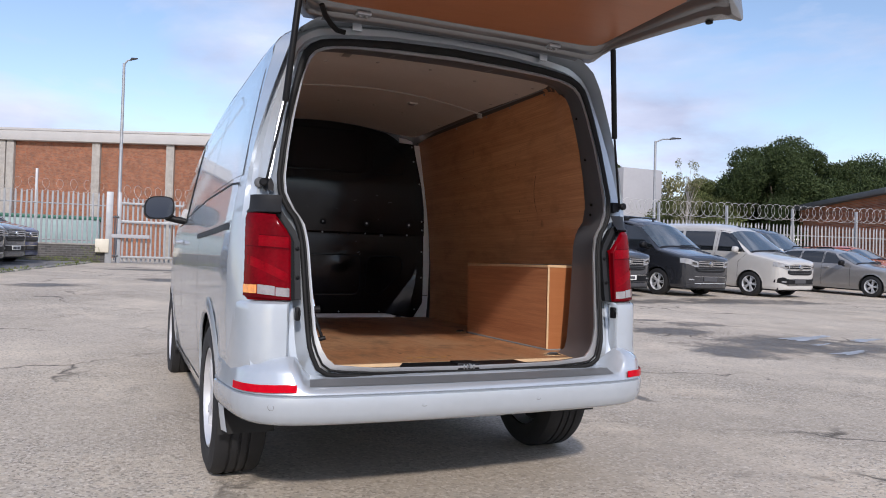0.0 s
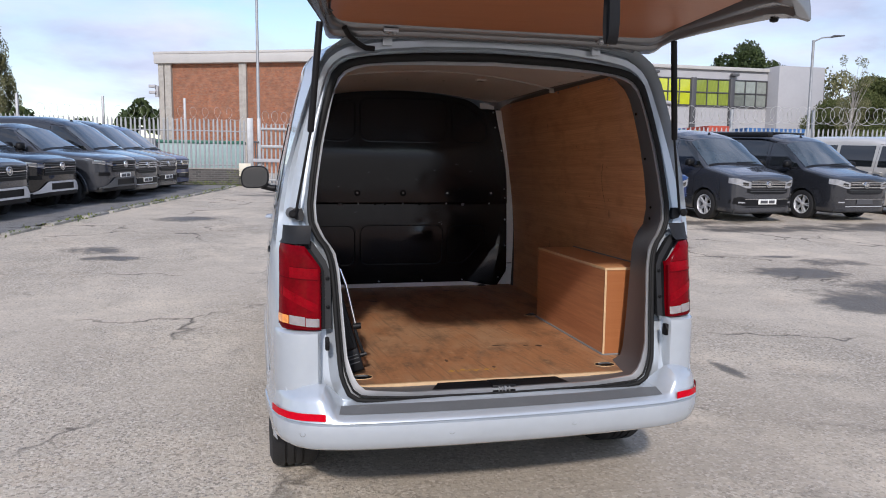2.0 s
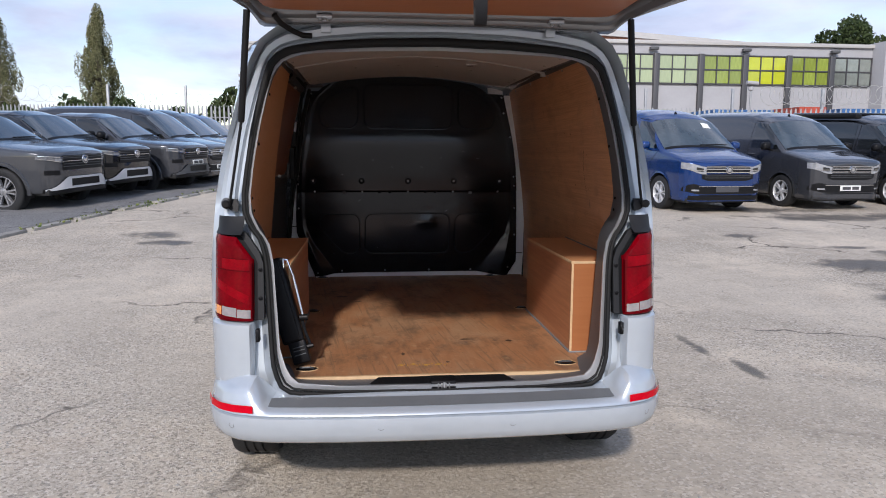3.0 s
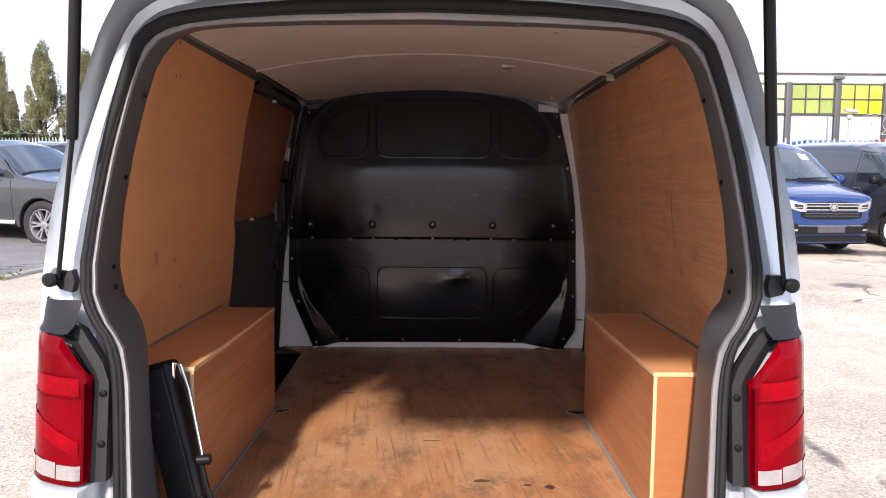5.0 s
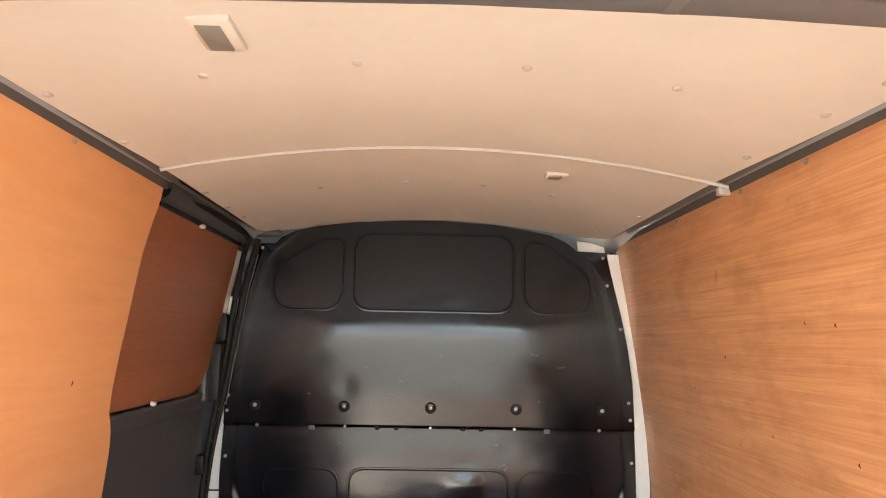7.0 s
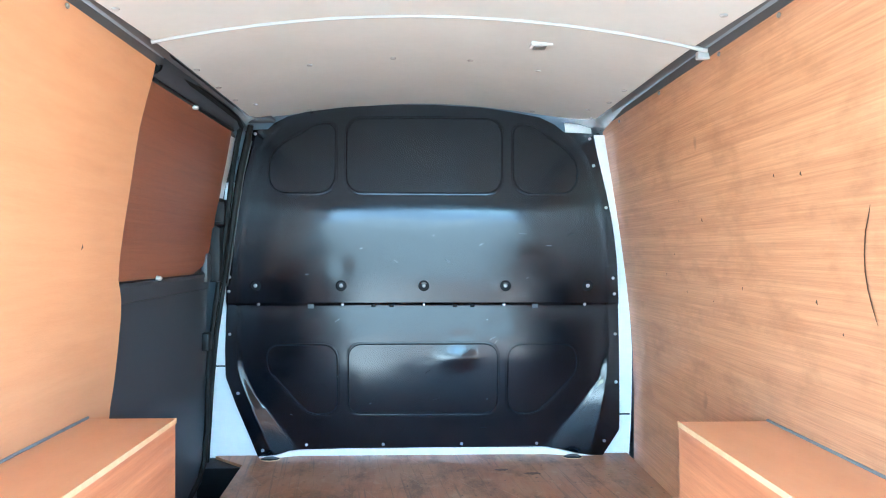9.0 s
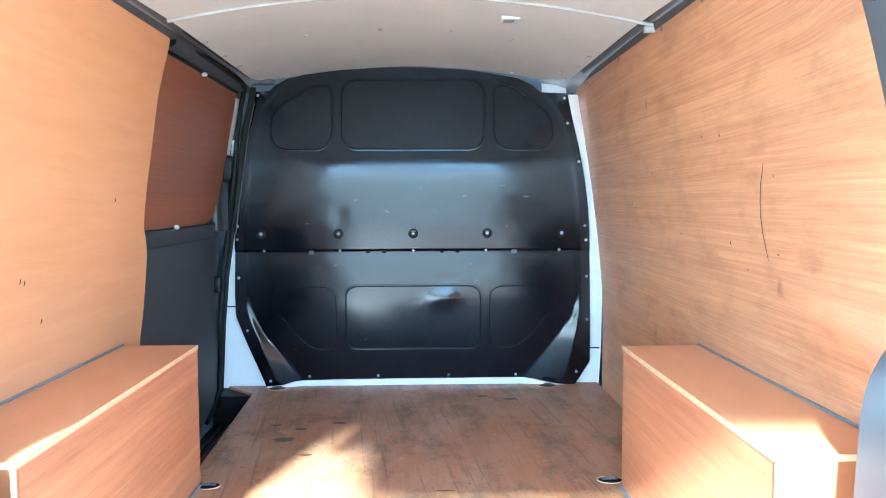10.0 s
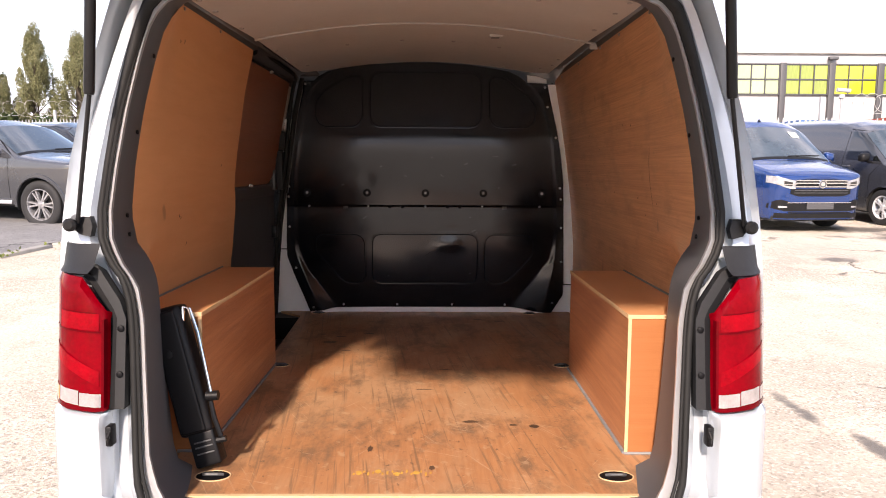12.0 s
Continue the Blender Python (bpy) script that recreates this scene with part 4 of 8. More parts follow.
for x in (-0.81, -0.264, 0.264, 0.81):
    i = min(range(len(full)), key=lambda j: abs(full[j][0] - x))
    fx, fy, nx, ny = full[i]
    bm = bmesh.new()
    q = Vector((0, 0, 1)).rotation_difference(Vector((nx, ny, -0.05))).to_matrix().to_4x4()
    lathe(bm, [(0.0105, -0.006), (0.0105, 0.0002), (0.009, 0.0006), (0.001, 0.0008)], Matrix.Translation(bumper_point(fx, fy, nx, ny, -0.003, 0.458)) @ q, 18)
    sen = part("parking_sensor", bm, M_SILVER, bumper)
    bm = bmesh.new()
    lathe(bm, [(0.0122, -0.006), (0.0122, 0.0001), (0.0108, 0.0001), (0.0108, -0.006)], Matrix.Translation(bumper_point(fx, fy, nx, ny, -0.003, 0.458)) @ q, 18)
    part("sensor_ring", bm, M_GREYPL, sen)

# rear corners: silver lower panels, lamps, black channels, grey caps
for sx in (-1, 1):
    plan = [(0.742, 0.03), (0.745, -0.006), (0.755, -0.018), (0.80, -0.018), (0.85, -0.004), (0.885, 0.03), (0.91, 0.08), (0.928, 0.16), (0.937, 0.26)]
    bm = bmesh.new()
    rows = []
    for z, o in ((0.56, 0.0), (0.60, 0.0), (0.615, 0.002), (0.64, 0.0), (0.80, 0.0), (0.825, -0.002), (0.834, -0.012), (0.836, -0.03)):
        rows.append([(sx * (x + o * 0.5), y - o, z) for x, y in plan])
    grid(bm, rows)
    part("corner_panel", bm, M_SILVER, van, "silver corner panel below the lamp")
    lens = [(0.737, 0.012), (0.742, -0.010), (0.76, -0.018), (0.80, -0.014), (0.84, 0.0), (0.868, 0.024), (0.888, 0.055), (0.902, 0.095), (0.913, 0.14)]
    bm = bmesh.new()
    rows = []
    nz = 16
    for j in range(nz + 1):
        row = []
        for x, y in lens:
            top = lerp_in([(0.735, 1.070), (0.788, 1.150), (0.80, 1.162), (0.915, 1.172)], x)
            z = 0.839 + (top - 0.839) * j / nz
            k = 1 - 0.035 * (z - 0.84) / 0.32
            edge = -0.012 if j in (0, nz) else 0.0
            row.append((sx * (0.737 + (x - 0.737) * k if x > 0.8 else x), y - edge + 0.035 * (z - 0.84) / 0.32, z))
        rows.append(row)
    grid(bm, rows)
    lamp = part("rear_lamp", thick(bm, 0.012), M_RED, van, "red rear lamp with a clear lower strip")

    def on_lens(x, z, o=0.003):
        y = lerp_in(lens, x)
        k = 1 - 0.035 * (z - 0.84) / 0.32
        return (sx * (0.737 + (x - 0.737) * k if x > 0.8 else x), y + 0.035 * (z - 0.84) / 0.32 - o, z)

    def lens_patch(x0, x1, z0, z1, tilt=0.0, o=0.003):
        b2 = bmesh.new()
        grid(b2, [[on_lens(x0 + (x1 - x0) * i / 10, z0 + (z1 - z0) * j / 2 + tilt * i / 10, o) for i in range(11)] for j in range(3)])
        return thick(b2, 0.002)

    part("reversing_lamp", lens_patch(0.748, 0.800, 0.852, 0.884, 0.004), M_REV, lamp, "clear reversing lamp")
    part("reversing_lamp", lens_patch(0.803, 0.862, 0.857, 0.892, 0.006), M_REV, lamp, "clear reversing lamp")
    part("indicator", lens_patch(0.865, 0.905, 0.864, 0.896), M_AMBER if sx < 0 else M_REV, lamp, "amber and clear indicator")
    part("lens_rim", lens_patch(0.741, 0.905, 0.841, 0.850, 0.012, 0.0035), M_RED3, lamp, "deep red lower rim")
    part("lens_rim", lens_patch(0.739, 0.747, 0.85, 1.062, 0.0, 0.0035), M_RED3, lamp, "deep red inner rim")
    part("lens_band", lens_patch(0.748, 0.90, 1.030, 1.034, 0.010, 0.004), M_RED3, lamp, "dark line across the lens")
    part("lens_band", lens_patch(0.756, 0.86, 1.077, 1.080, 0.006, 0.004), M_RED3, lamp, "dark line across the lens")
    part("brake_lens", lens_patch(0.752, 0.895, 0.903, 0.938, 0.070), M_RED2, lamp, "bright red brake lens")
    part("brake_lens", lens_patch(0.752, 0.862, 1.036, 1.076, 0.006, 0.0028), M_RED2, lamp, "bright red brake lens")
    bm = bmesh.new()
    chan = [(0.700, 0.842), (0.746, 0.838), (0.746, 1.068), (0.797, 1.148), (0.812, 1.160), (0.792, 1.186), (0.768, 1.172), (0.718, 1.098), (0.704, 1.055)]
    prism(bm, chan, lambda u, w, t: (sx * u, rear_y(w) - 0.012 + t, w), 0.03)
    ch = part("lamp_channel", bm, M_GROOVE, van, "black channel beside the lamp")
    # Silver strip drawn in dark trim colour, its shade put into the tone.
    bm = bmesh.new()
    prism(bm, [(0.700, 0.842), (0.724, 0.842), (0.724, 1.060), (0.733, 1.082), (0.782, 1.158), (0.80, 1.176), (0.792, 1.19), (0.768, 1.176), (0.718, 1.102), (0.702, 1.058)], lambda u, w, t: (sx * u, rear_y(w) - 0.016 + t, w), 0.02)
    part("lamp_surround", bm, M_CAP, ch, "strip beside the lamp, silver with shade painted in")
    for z in (0.925, 1.035):
        bm = bmesh.new()
        lathe(bm, [(0.008, 0), (0.008, 0.004), (0.004, 0.006)], Matrix.Translation((sx * 0.713, rear_y(z) - 0.0165, z)) @ pose(0, 0, 0, 90, 0, 0), 12)
        part("buffer", bm, M_GROOVE, ch)
    bm = bmesh.new()
    rows = [[], [], [], []]
    for x, yu in ((0.788, 0.074), (0.80, 0.074), (0.84, 0.078), (0.868, 0.088), (0.888, 0.105), (0.902, 0.14), (0.913, 0.19)):
        y = lerp_in(lens, x) + 0.035
        low = 1.164
        rows[0].append((sx * x * 0.99, y + 0.03, low))
        rows[1].append((sx * x * 0.992, y + 0.001, low + 0.008))
        rows[2].append((sx * x * 0.985, y * 0.55 + yu * 0.45, 1.186))
        rows[3].append((sx * x * 0.978, yu, 1.240))
    grid(bm, rows)
    part("lamp_cap", bm, M_CAP, van, "dark grey cap above the lamp")
    bm = bmesh.new()
    box(bm, 0.712, 0.728, -0.045, -0.015, 0.765, 0.815, 0.004)
    tube(bm, [(0.716, -0.05, 0.775), (0.716, -0.055, 0.79), (0.716, -0.05, 0.805)], 0.004, 6)
    bm.transform(Matrix.Diagonal((sx, 1, 1, 1)))
    part("buffer", bm, M_BLKPL, van, "black tailgate buffer")
    # gas strut
    foot, mid_s, head = Vector((sx * 0.83, 0.085, 1.29)), Vector((sx * 0.772, 0.055, 1.60)), Vector((sx * 0.735, 0.03, 2.01))
    bm = bmesh.new()
    tube(bm, [mid_s, mid_s + (head - mid_s) * 0.02, head], [0.011, 0.013, 0.013], 12)
    st = part("gas_strut", bm, M_BLKPL, van, "black gas strut")
    bm = bmesh.new()
    tube(bm, [foot, mid_s], 0.0055, 8)
    part("strut_rod", bm, M_BLKPL, st)
    bm = bmesh.new()
    lathe(bm, [(0.014, -0.012), (0.0165, -0.004), (0.0165, 0.006), (0.010, 0.011)], Matrix.Translation(foot + Vector((sx * 0.012, -0.012, -0.004))) @ pose(0, 0, 0, 90, 0, 0), 16)
    prism(bm, [(0.802, 1.255), (0.83, 1.262), (0.845, 1.28), (0.84, 1.305), (0.806, 1.305), (0.798, 1.28)], lambda u, w, t: (sx * u, rear_y(w) - 0.004 + t, w), 0.025)
    part("strut_bracket", bm, M_BLKPL, st)
bm = bmesh.new()
lathe(bm, [(0.021, 0), (0.021, 0.005), (0.016, 0.008), (0.001, 0.008)], Matrix.Translation((-0.848, 0.118, 1.288)) @ pose(0, 0, 0, 80, 0, -20), 20)
part("plug", bm, M_GREYPL, van, "round grey plug")

# sill with latch
bm = bmesh.new()
prism(bm, [(-0.31, 0.005), (0.31, 0.005), (0.26, 0.082), (-0.26, 0.082)], lambda u, w, t: (u, -0.028 + w * 1.1, 0.562 + w * 0.13 + t), 0.008)
latch = part("latch_cover", bm, M_BLKPL, van, "black plastic latch cover in the sill")
bm = bmesh.new()
box(bm, -0.05, 0.05, -0.03, 0.055, 0.545, 0.586, 0.004)
lt = part("latch", bm, M_BLKPL, latch)
bm = bmesh.new()
for x in (-0.022, -0.008, 0.008, 0.022):
    box(bm, x - 0.003, x + 0.003, -0.034, -0.026, 0.552, 0.58, 0.001)
tube(bm, [(0.0, -0.036, 0.556), (0.0, -0.044, 0.568), (0.0, -0.034, 0.582)], 0.004, 6)
part("latch_catch", bm, M_STEEL, lt)

# tailgate
# rim: half width, distance from the hinge line, height of the lower edge; lining: half width and distance at the matching place
GATE = [(0.30, 0.002, 1.989, 0.30, 0.105), (0.55, 0.001, 1.98, 0.52, 0.105), (0.65, 0.0, 1.974, 0.60, 0.107), (0.69, 0.006, 1.972, 0.65, 0.115), (0.706, 0.03, 1.978, 0.675, 0.135),
        (0.717, 0.08, 1.996, 0.69, 0.17), (0.728, 0.14, 2.008, 0.70, 0.22), (0.762, 0.30, 2.012, 0.703, 0.34), (0.802, 0.50, 2.012, 0.705, 0.52), (0.833, 0.65, 2.008, 0.705, 0.66),
        (0.853, 0.74, 1.992, 0.706, 0.74), (0.866, 0.778, 1.974, 0.706, 0.765), (0.866, 0.79, 1.977, 0.706, 0.785), (0.83, 0.80, 2.01, 0.706, 0.80), (0.775, 0.815, 2.045, 0.706, 0.82), (0.745, 0.86, 2.058, 0.706, 0.86),
        (0.738, 0.95, 2.06, 0.705, 0.95), (0.732, 1.10, 2.058, 0.702, 1.09), (0.722, 1.20, 2.055, 0.69, 1.145), (0.68, 1.262, 2.05, 0.65, 1.165), (0.60, 1.28, 2.048, 0.58, 1.17), (0.30, 1.285, 2.048, 0.30, 1.17)]
LINING_Z = [(0.0, 2.02), (0.105, 2.024), (0.2, 2.052), (0.34, 2.062), (0.52, 2.068), (0.7, 2.071), (1.3, 2.071)]


def gate_z(u):
    return lerp_in(LINING_Z, u)


def gate_loop(f, drop, lift=0.0):
    """A ring round the gate: f goes from the lining's edge (0) to the rim (1), drop from the lining's height (0) to the rim's (1)."""
    ring = []
    for x, u, z, lx, lu in GATE:
        ring.append((lx + (x - lx) * f, 0.17 - (lu + (u - lu) * f), gate_z(lu) * (1 - drop) + z * drop + lift))
    mid = [(0.0, ring[0][1], ring[0][2])], [(0.0, ring[-1][1], ring[-1][2])]
    return mid[0] + ring + mid[1] + [(-x, y, z) for x, y, z in reversed(ring)]


gate = group_part("tailgate", van, "raised silver tailgate lined with brown plywood")
bm = bmesh.new()
vs = grid(bm, [gate_loop(-0.12, 0.0, 0.012), gate_loop(0.0, 0.0, 0.012), gate_loop(0.10, 0.06, 0.012), gate_loop(0.2, 0.1, 0.01), gate_loop(0.26, 0.42, 0.008), gate_loop(0.34, 0.5, 0.006), gate_loop(0.56, 0.58, 0.004), gate_loop(0.64, 0.86, 0.002), gate_loop(0.72, 0.9),
               gate_loop(0.93, 0.98), gate_loop(0.985, 1.0), gate_loop(1.0, 1.0, 0.006), gate_loop(0.99, 1.0, 0.03), gate_loop(0.93, 0.7, 0.055), gate_loop(0.6, 0.3, 0.07), gate_loop(0.1, 0.0, 0.075)], True)
bm.faces.new(vs[-1])
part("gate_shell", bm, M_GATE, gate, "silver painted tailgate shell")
bm = bmesh.new()
vs = grid(bm, [gate_loop(0.0, 0.0, -0.004), gate_loop(0.0, 0.0, 0.010)], True)
bm.faces.new(vs[0])
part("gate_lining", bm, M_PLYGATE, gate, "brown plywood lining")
for sx in (-1, 1):
    for y in (-0.024, -0.5):
        bm = bmesh.new()
        lathe(bm, [(0.011, 0.0), (0.011, -0.004), (0.006, -0.007), (0.001, -0.007)], Matrix.Translation((sx * 0.692, y, gate_z(0.17 - y) - 0.003)), 12)
        part("lining_clip", bm, M_GREYPL, gate)
for sx in (-1, 1):
    bm = bmesh.new()
    box(bm, sx * 0.455 - 0.03, sx * 0.455 + 0.03, 0.085, 0.135, 1.998, 2.012, 0.003)
    tube(bm, [(sx * 0.455 - 0.03, 0.185, 1.998), (sx * 0.455 + 0.03, 0.185, 1.998)], 0.01, 10)
    box(bm, sx * 0.455 - 0.026, sx * 0.455 + 0.026, 0.13, 0.19, 1.992, 2.0, 0.002)
    box(bm, sx * 0.455 - 0.02, sx * 0.455 + 0.02, 0.185, 0.2, 1.96, 1.998, 0.002)
    hg = part("hinge", bm, M_SILVER, gate, "silver painted hinge")
    for k in (-0.015, 0.015):
        bm = bmesh.new()
        lathe(bm, [(0.008, 0), (0.008, -0.006), (0.004, -0.008)], Matrix.Translation((sx * 0.455 + k, 0.11, 1.998)), 6)
        part("bolt", bm, M_STEEL, hg)
    bm = bmesh.new()
    lathe(bm, [(0.011, 0.004), (0.011, -0.008), (0.016, -0.012), (0.014, -0.02), (0.004, -0.023)], Matrix.Translation((sx * 0.829, -0.478, 2.018)), 12)
    part("buffer", bm, M_RUBBER, gate)
bm = bmesh.new()
tube(bm, [(-0.64, 0.06, 2.0), (-0.62, 0.09, 1.975), (-0.58, 0.14, 1.955), (-0.545, 0.175, 1.945), (-0.51, 0.185, 1.945)], 0.011, 8)
part("cable_conduit", bm, M_RUBBER, gate, "black rubber cable conduit")
bm = bmesh.new()
rows = []
for i in range(33):
    a = 2 * math.pi * i / 32
    r = 0.019 * abs(math.sin(a)) ** 0.8 * (1.0 if math.sin(a) > 0 else -1.0) * (0.3 + 0.35 * (1 + math.cos(a)))
    zc = 1.93 - 0.123 * math.cos(a)
    wdt = 0.015
    rows.append([(-0.01 - wdt, -0.93 + r * 1.5, zc), (-0.01 + wdt, -0.93 + r * 1.5, zc)])
grid(bm, rows)
part("pull_strap", thick(bm, 0.004), M_BLKPL, gate, "black pull strap")
bm = bmesh.new()
box(bm, -0.03, 0.03, -0.95, -0.91, 2.045, 2.069, 0.004)
part("strap_anchor", bm, M_BLKPL, gate)
bm = bmesh.new()
box(bm, -0.075, -0.005, -0.665, -0.635, 2.062, 2.069, 0.002)
part("grip_slot", bm, M_BLKPL, gate)

# ---- load space ----
WALL_B = [(0.56, 0.865), (0.8, 0.866), (1.0, 0.862), (1.15, 0.85), (1.29, 0.835), (1.5, 0.807), (1.7, 0.775), (1.85, 0.748), (1.96, 0.724)]
WALL_R = [(0.56, 0.695), (0.8, 0.705), (1.0, 0.715), (1.11, 0.722), (1.17, 0.739), (1.22, 0.772), (1.3, 0.785), (1.44, 0.768), (1.58, 0.74), (1.7, 0.708), (1.79, 0.678), (1.875, 0.63)]


def wall_point(y, s):
    """The lining at depth y and fraction s of its height."""
    zb = 0.56 + (1.96 - 0.56) * s
    zr = 0.56 + (1.885 - 0.56) * s
    low, high = smooth(1.24, 1.06, zr), smooth(1.45, 1.88, zr)
    k = smooth(0.26, 1.0, y) ** 0.8 * (1 - low - high) + smooth(0.28, 0.43, y) * low + smooth(0.28, 0.62, y) * high
    return lerp_in(WALL_R, zr) * (1 - k) + lerp_in(WALL_B, zb) * k, zr * (1 - k) + zb * k


def wall_sheet(sx, y0, y1, s0=0.0, s1=1.0, o=0.0, wavy=None):
    bm = bmesh.new()
    ny = 26
    rows = []
    for i in range(ny + 1):
        row = []
        for j in range(49):
            s = s0 + (s1 - s0) * j / 48
            end = lerp_in(wavy, 0.56 + 1.40 * s) if wavy else y1
            start = y0 + 0.14 * smooth(0.93, 1.0, s) ** 2
            y = start + (end - start) * i / ny
            x, z = wall_point(y, s)
            row.append((sx * (x - o), y, z))
        rows.append(row)
    grid(bm, rows)
    return thick(bm, -0.006 if sx > 0 else 0.006)


PLY_FRONT = [(0.56, 1.47), (0.985, 1.525), (1.065, 1.541), (1.148, 1.547), (1.248, 1.543), (1.298, 1.53), (1.348, 1.494), (1.413, 1.484), (1.572, 1.484), (1.759, 1.477), (1.841, 1.491), (1.89, 1.499), (1.929, 1.50), (1.945, 1.475), (1.955, 1.41)]
part("wall_panel", wall_sheet(1, 0.29, 2.47), M_PLYWALL, van, "orange-brown plywood wall lining with a long scratch")
part("wall_panel", wall_sheet(-1, 0.29, 1.5, wavy=PLY_FRONT), M_PLYWALL2, van, "plain orange-brown plywood wall lining")

# dark scuffs and the long scratch on the right-hand lining
def wall_mark(sx, pts, width, name, material):
    bm = bmesh.new()
    rows = [[], []]
    for i, (y, s) in enumerate(pts):
        w = width * (0.35 if i in (0, len(pts) - 1) else 1.0)
        for r, dy in zip(rows, (-w, w)):
            x, z = wall_point(y + dy, s)
            r.append((sx * (x - 0.0035), y + dy, z))
    grid(bm, rows)
    part(name, bm, material, van)


M_SCUFF = mat("dark_scuff", (0.06, 0.028, 0.014), 0.6)
wall_mark(1, [(0.800, 0.686), (0.812, 0.67), (0.828, 0.65), (0.841, 0.62), (0.846, 0.595), (0.844, 0.57), (0.836, 0.548), (0.824, 0.525)], 0.0022, "scratch", M_SCUFF)
rng = random.Random(5)
for k in range(14):
    y, s = rng.uniform(0.75, 2.1), rng.uniform(0.48, 0.75)
    h = rng.uniform(0.003, 0.008)
    wall_mark(1, [(y, s), (y + 0.003, s + h * 0.5), (y + 0.001, s + h)], rng.uniform(0.0015, 0.004), "scuff", M_SCUFF)
for y, s in ((0.62, 0.9), (0.66, 0.903), (0.78, 0.50), (0.80, 0.495), (1.25, 0.62), (0.9, 0.42)):
    wall_mark(-1, [(y, s), (y + 0.004, s + 0.004), (y + 0.002, s + 0.009)], 0.004, "scuff", M_SCUFF)


def screw_at(parent, p, q, r=0.008, label="", name="screw"):
    bm = bmesh.new()
    lathe(bm, [(r, -0.002), (r, 0.001), (r * 0.6, 0.003), (0.0005, 0.003)], Matrix.Translation(p) @ q, 10)
    part(name, bm, M_STEEL, parent, label)


for y, s in ((0.62, 0.985), (1.0, 0.985), (1.3, 0.985), (1.75, 0.985), (2.2, 0.98)):
    for sx in (-1, 1):
        if sx < 0 and y > 1.2:
            continue
        x, z = wall_point(y, s)
        screw_at(van, (sx * (x - 0.002), y, z - 0.02), pose(0, 0, 0, 0, -sx * 90, 0), 0.006)

# floor
FLZ = 0.573
bm = bmesh.new()
flo = [(-0.60, 0.105), (0.60, 0.105), (0.63, 0.12), (0.65, 0.16), (0.70, 0.22), (0.71, 0.40), (0.862, 0.45), (0.862, 2.60), (0.72, 2.60), (0.66, 2.655), (-0.66, 2.655), (-0.72, 2.60), (-0.86, 2.55), (-0.72, 2.42), (-0.68, 1.40), (-0.862, 1.38),
       (-0.862, 0.45), (-0.71, 0.40), (-0.70, 0.22), (-0.65, 0.16), (-0.63, 0.12)]
RINGS = [(-0.56, 0.225, 0.050), (0.565, 0.222, 0.050), (-0.612, 1.363, 0.04), (0.612, 1.362, 0.04), (-0.625, 2.497, 0.042), (0.618, 2.497, 0.042)]
prism(bm, flo, lambda u, w, t: (u, w, FLZ - 0.012 + t), 0.012)
part("floor_panel", bm, M_PLYFLOOR, van, "worn and stained plywood load floor")
bm = bmesh.new()
lip = [(-0.70, 0.22), (-0.672, 0.188), (-0.65, 0.16), (-0.64, 0.138), (-0.63, 0.12), (-0.615, 0.109), (-0.60, 0.105), (0.60, 0.105), (0.615, 0.109), (0.63, 0.12), (0.64, 0.138), (0.65, 0.16), (0.672, 0.188), (0.70, 0.22)]
prism(bm, [(x, y - 0.005) for x, y in lip] + [(x, y + 0.004 + 0.006 * smooth(0.55, 0.62, abs(x))) for x, y in lip[::-1]], lambda u, w, t: (u, w, FLZ - 0.014 + t), 0.0155)
part("floor_edge", bm, M_CUT, van, "pale cut plywood edge")
for i, (x, y, r) in enumerate(RINGS):
    bm = bmesh.new()
    lathe(bm, [(r, 0.0005), (r, 0.003), (r * 0.93, 0.003), (r * 0.92, 0.0008)], Matrix.Translation((x, y, FLZ)) @ Matrix.Diagonal((1, 0.72, 1, 1)), 28)
    rg = part("lashing_point", bm, M_CUT, van, "lashing eye set in an oval cut-out")
    bm = bmesh.new()
    lathe(bm, [(r * 0.93, 0.0018), (r * 0.6, 0.0022), (0.001, 0.0024)], Matrix.Translation((x, y, FLZ)) @ Matrix.Diagonal((1, 0.72, 1, 1)), 28)
    part("recess", bm, M_GROOVE, rg)
    bm = bmesh.new()
    tube(bm, [(x - r * 0.55, y + 0.004, FLZ + 0.004), (x - r * 0.3, y - 0.008, FLZ + 0.010), (x + r * 0.3, y - 0.008, FLZ + 0.010), (x + r * 0.55, y + 0.004, FLZ + 0.004)], 0.0045, 8)
    part("eye", bm, M_GREYPL, rg)
# stains, yellow paint trace
def blot(name, x, y, rx, ry, material, seed, lift=0.0012):
    r3 = random.Random(seed)
    bm = bmesh.new()
    c = bm.verts.new((x, y, FLZ + lift))
    ring = [bm.verts.new((x + rx * (0.55 + 0.45 * r3.random()) * math.cos(a), y + ry * (0.55 + 0.45 * r3.random()) * math.sin(a), FLZ + lift)) for a in [2 * math.pi * i / 18 for i in range(18)]]
    for i in range(18):
        bm.faces.new((c, ring[i], ring[(i + 1) % 18]))
    part(name, bm, material, van)


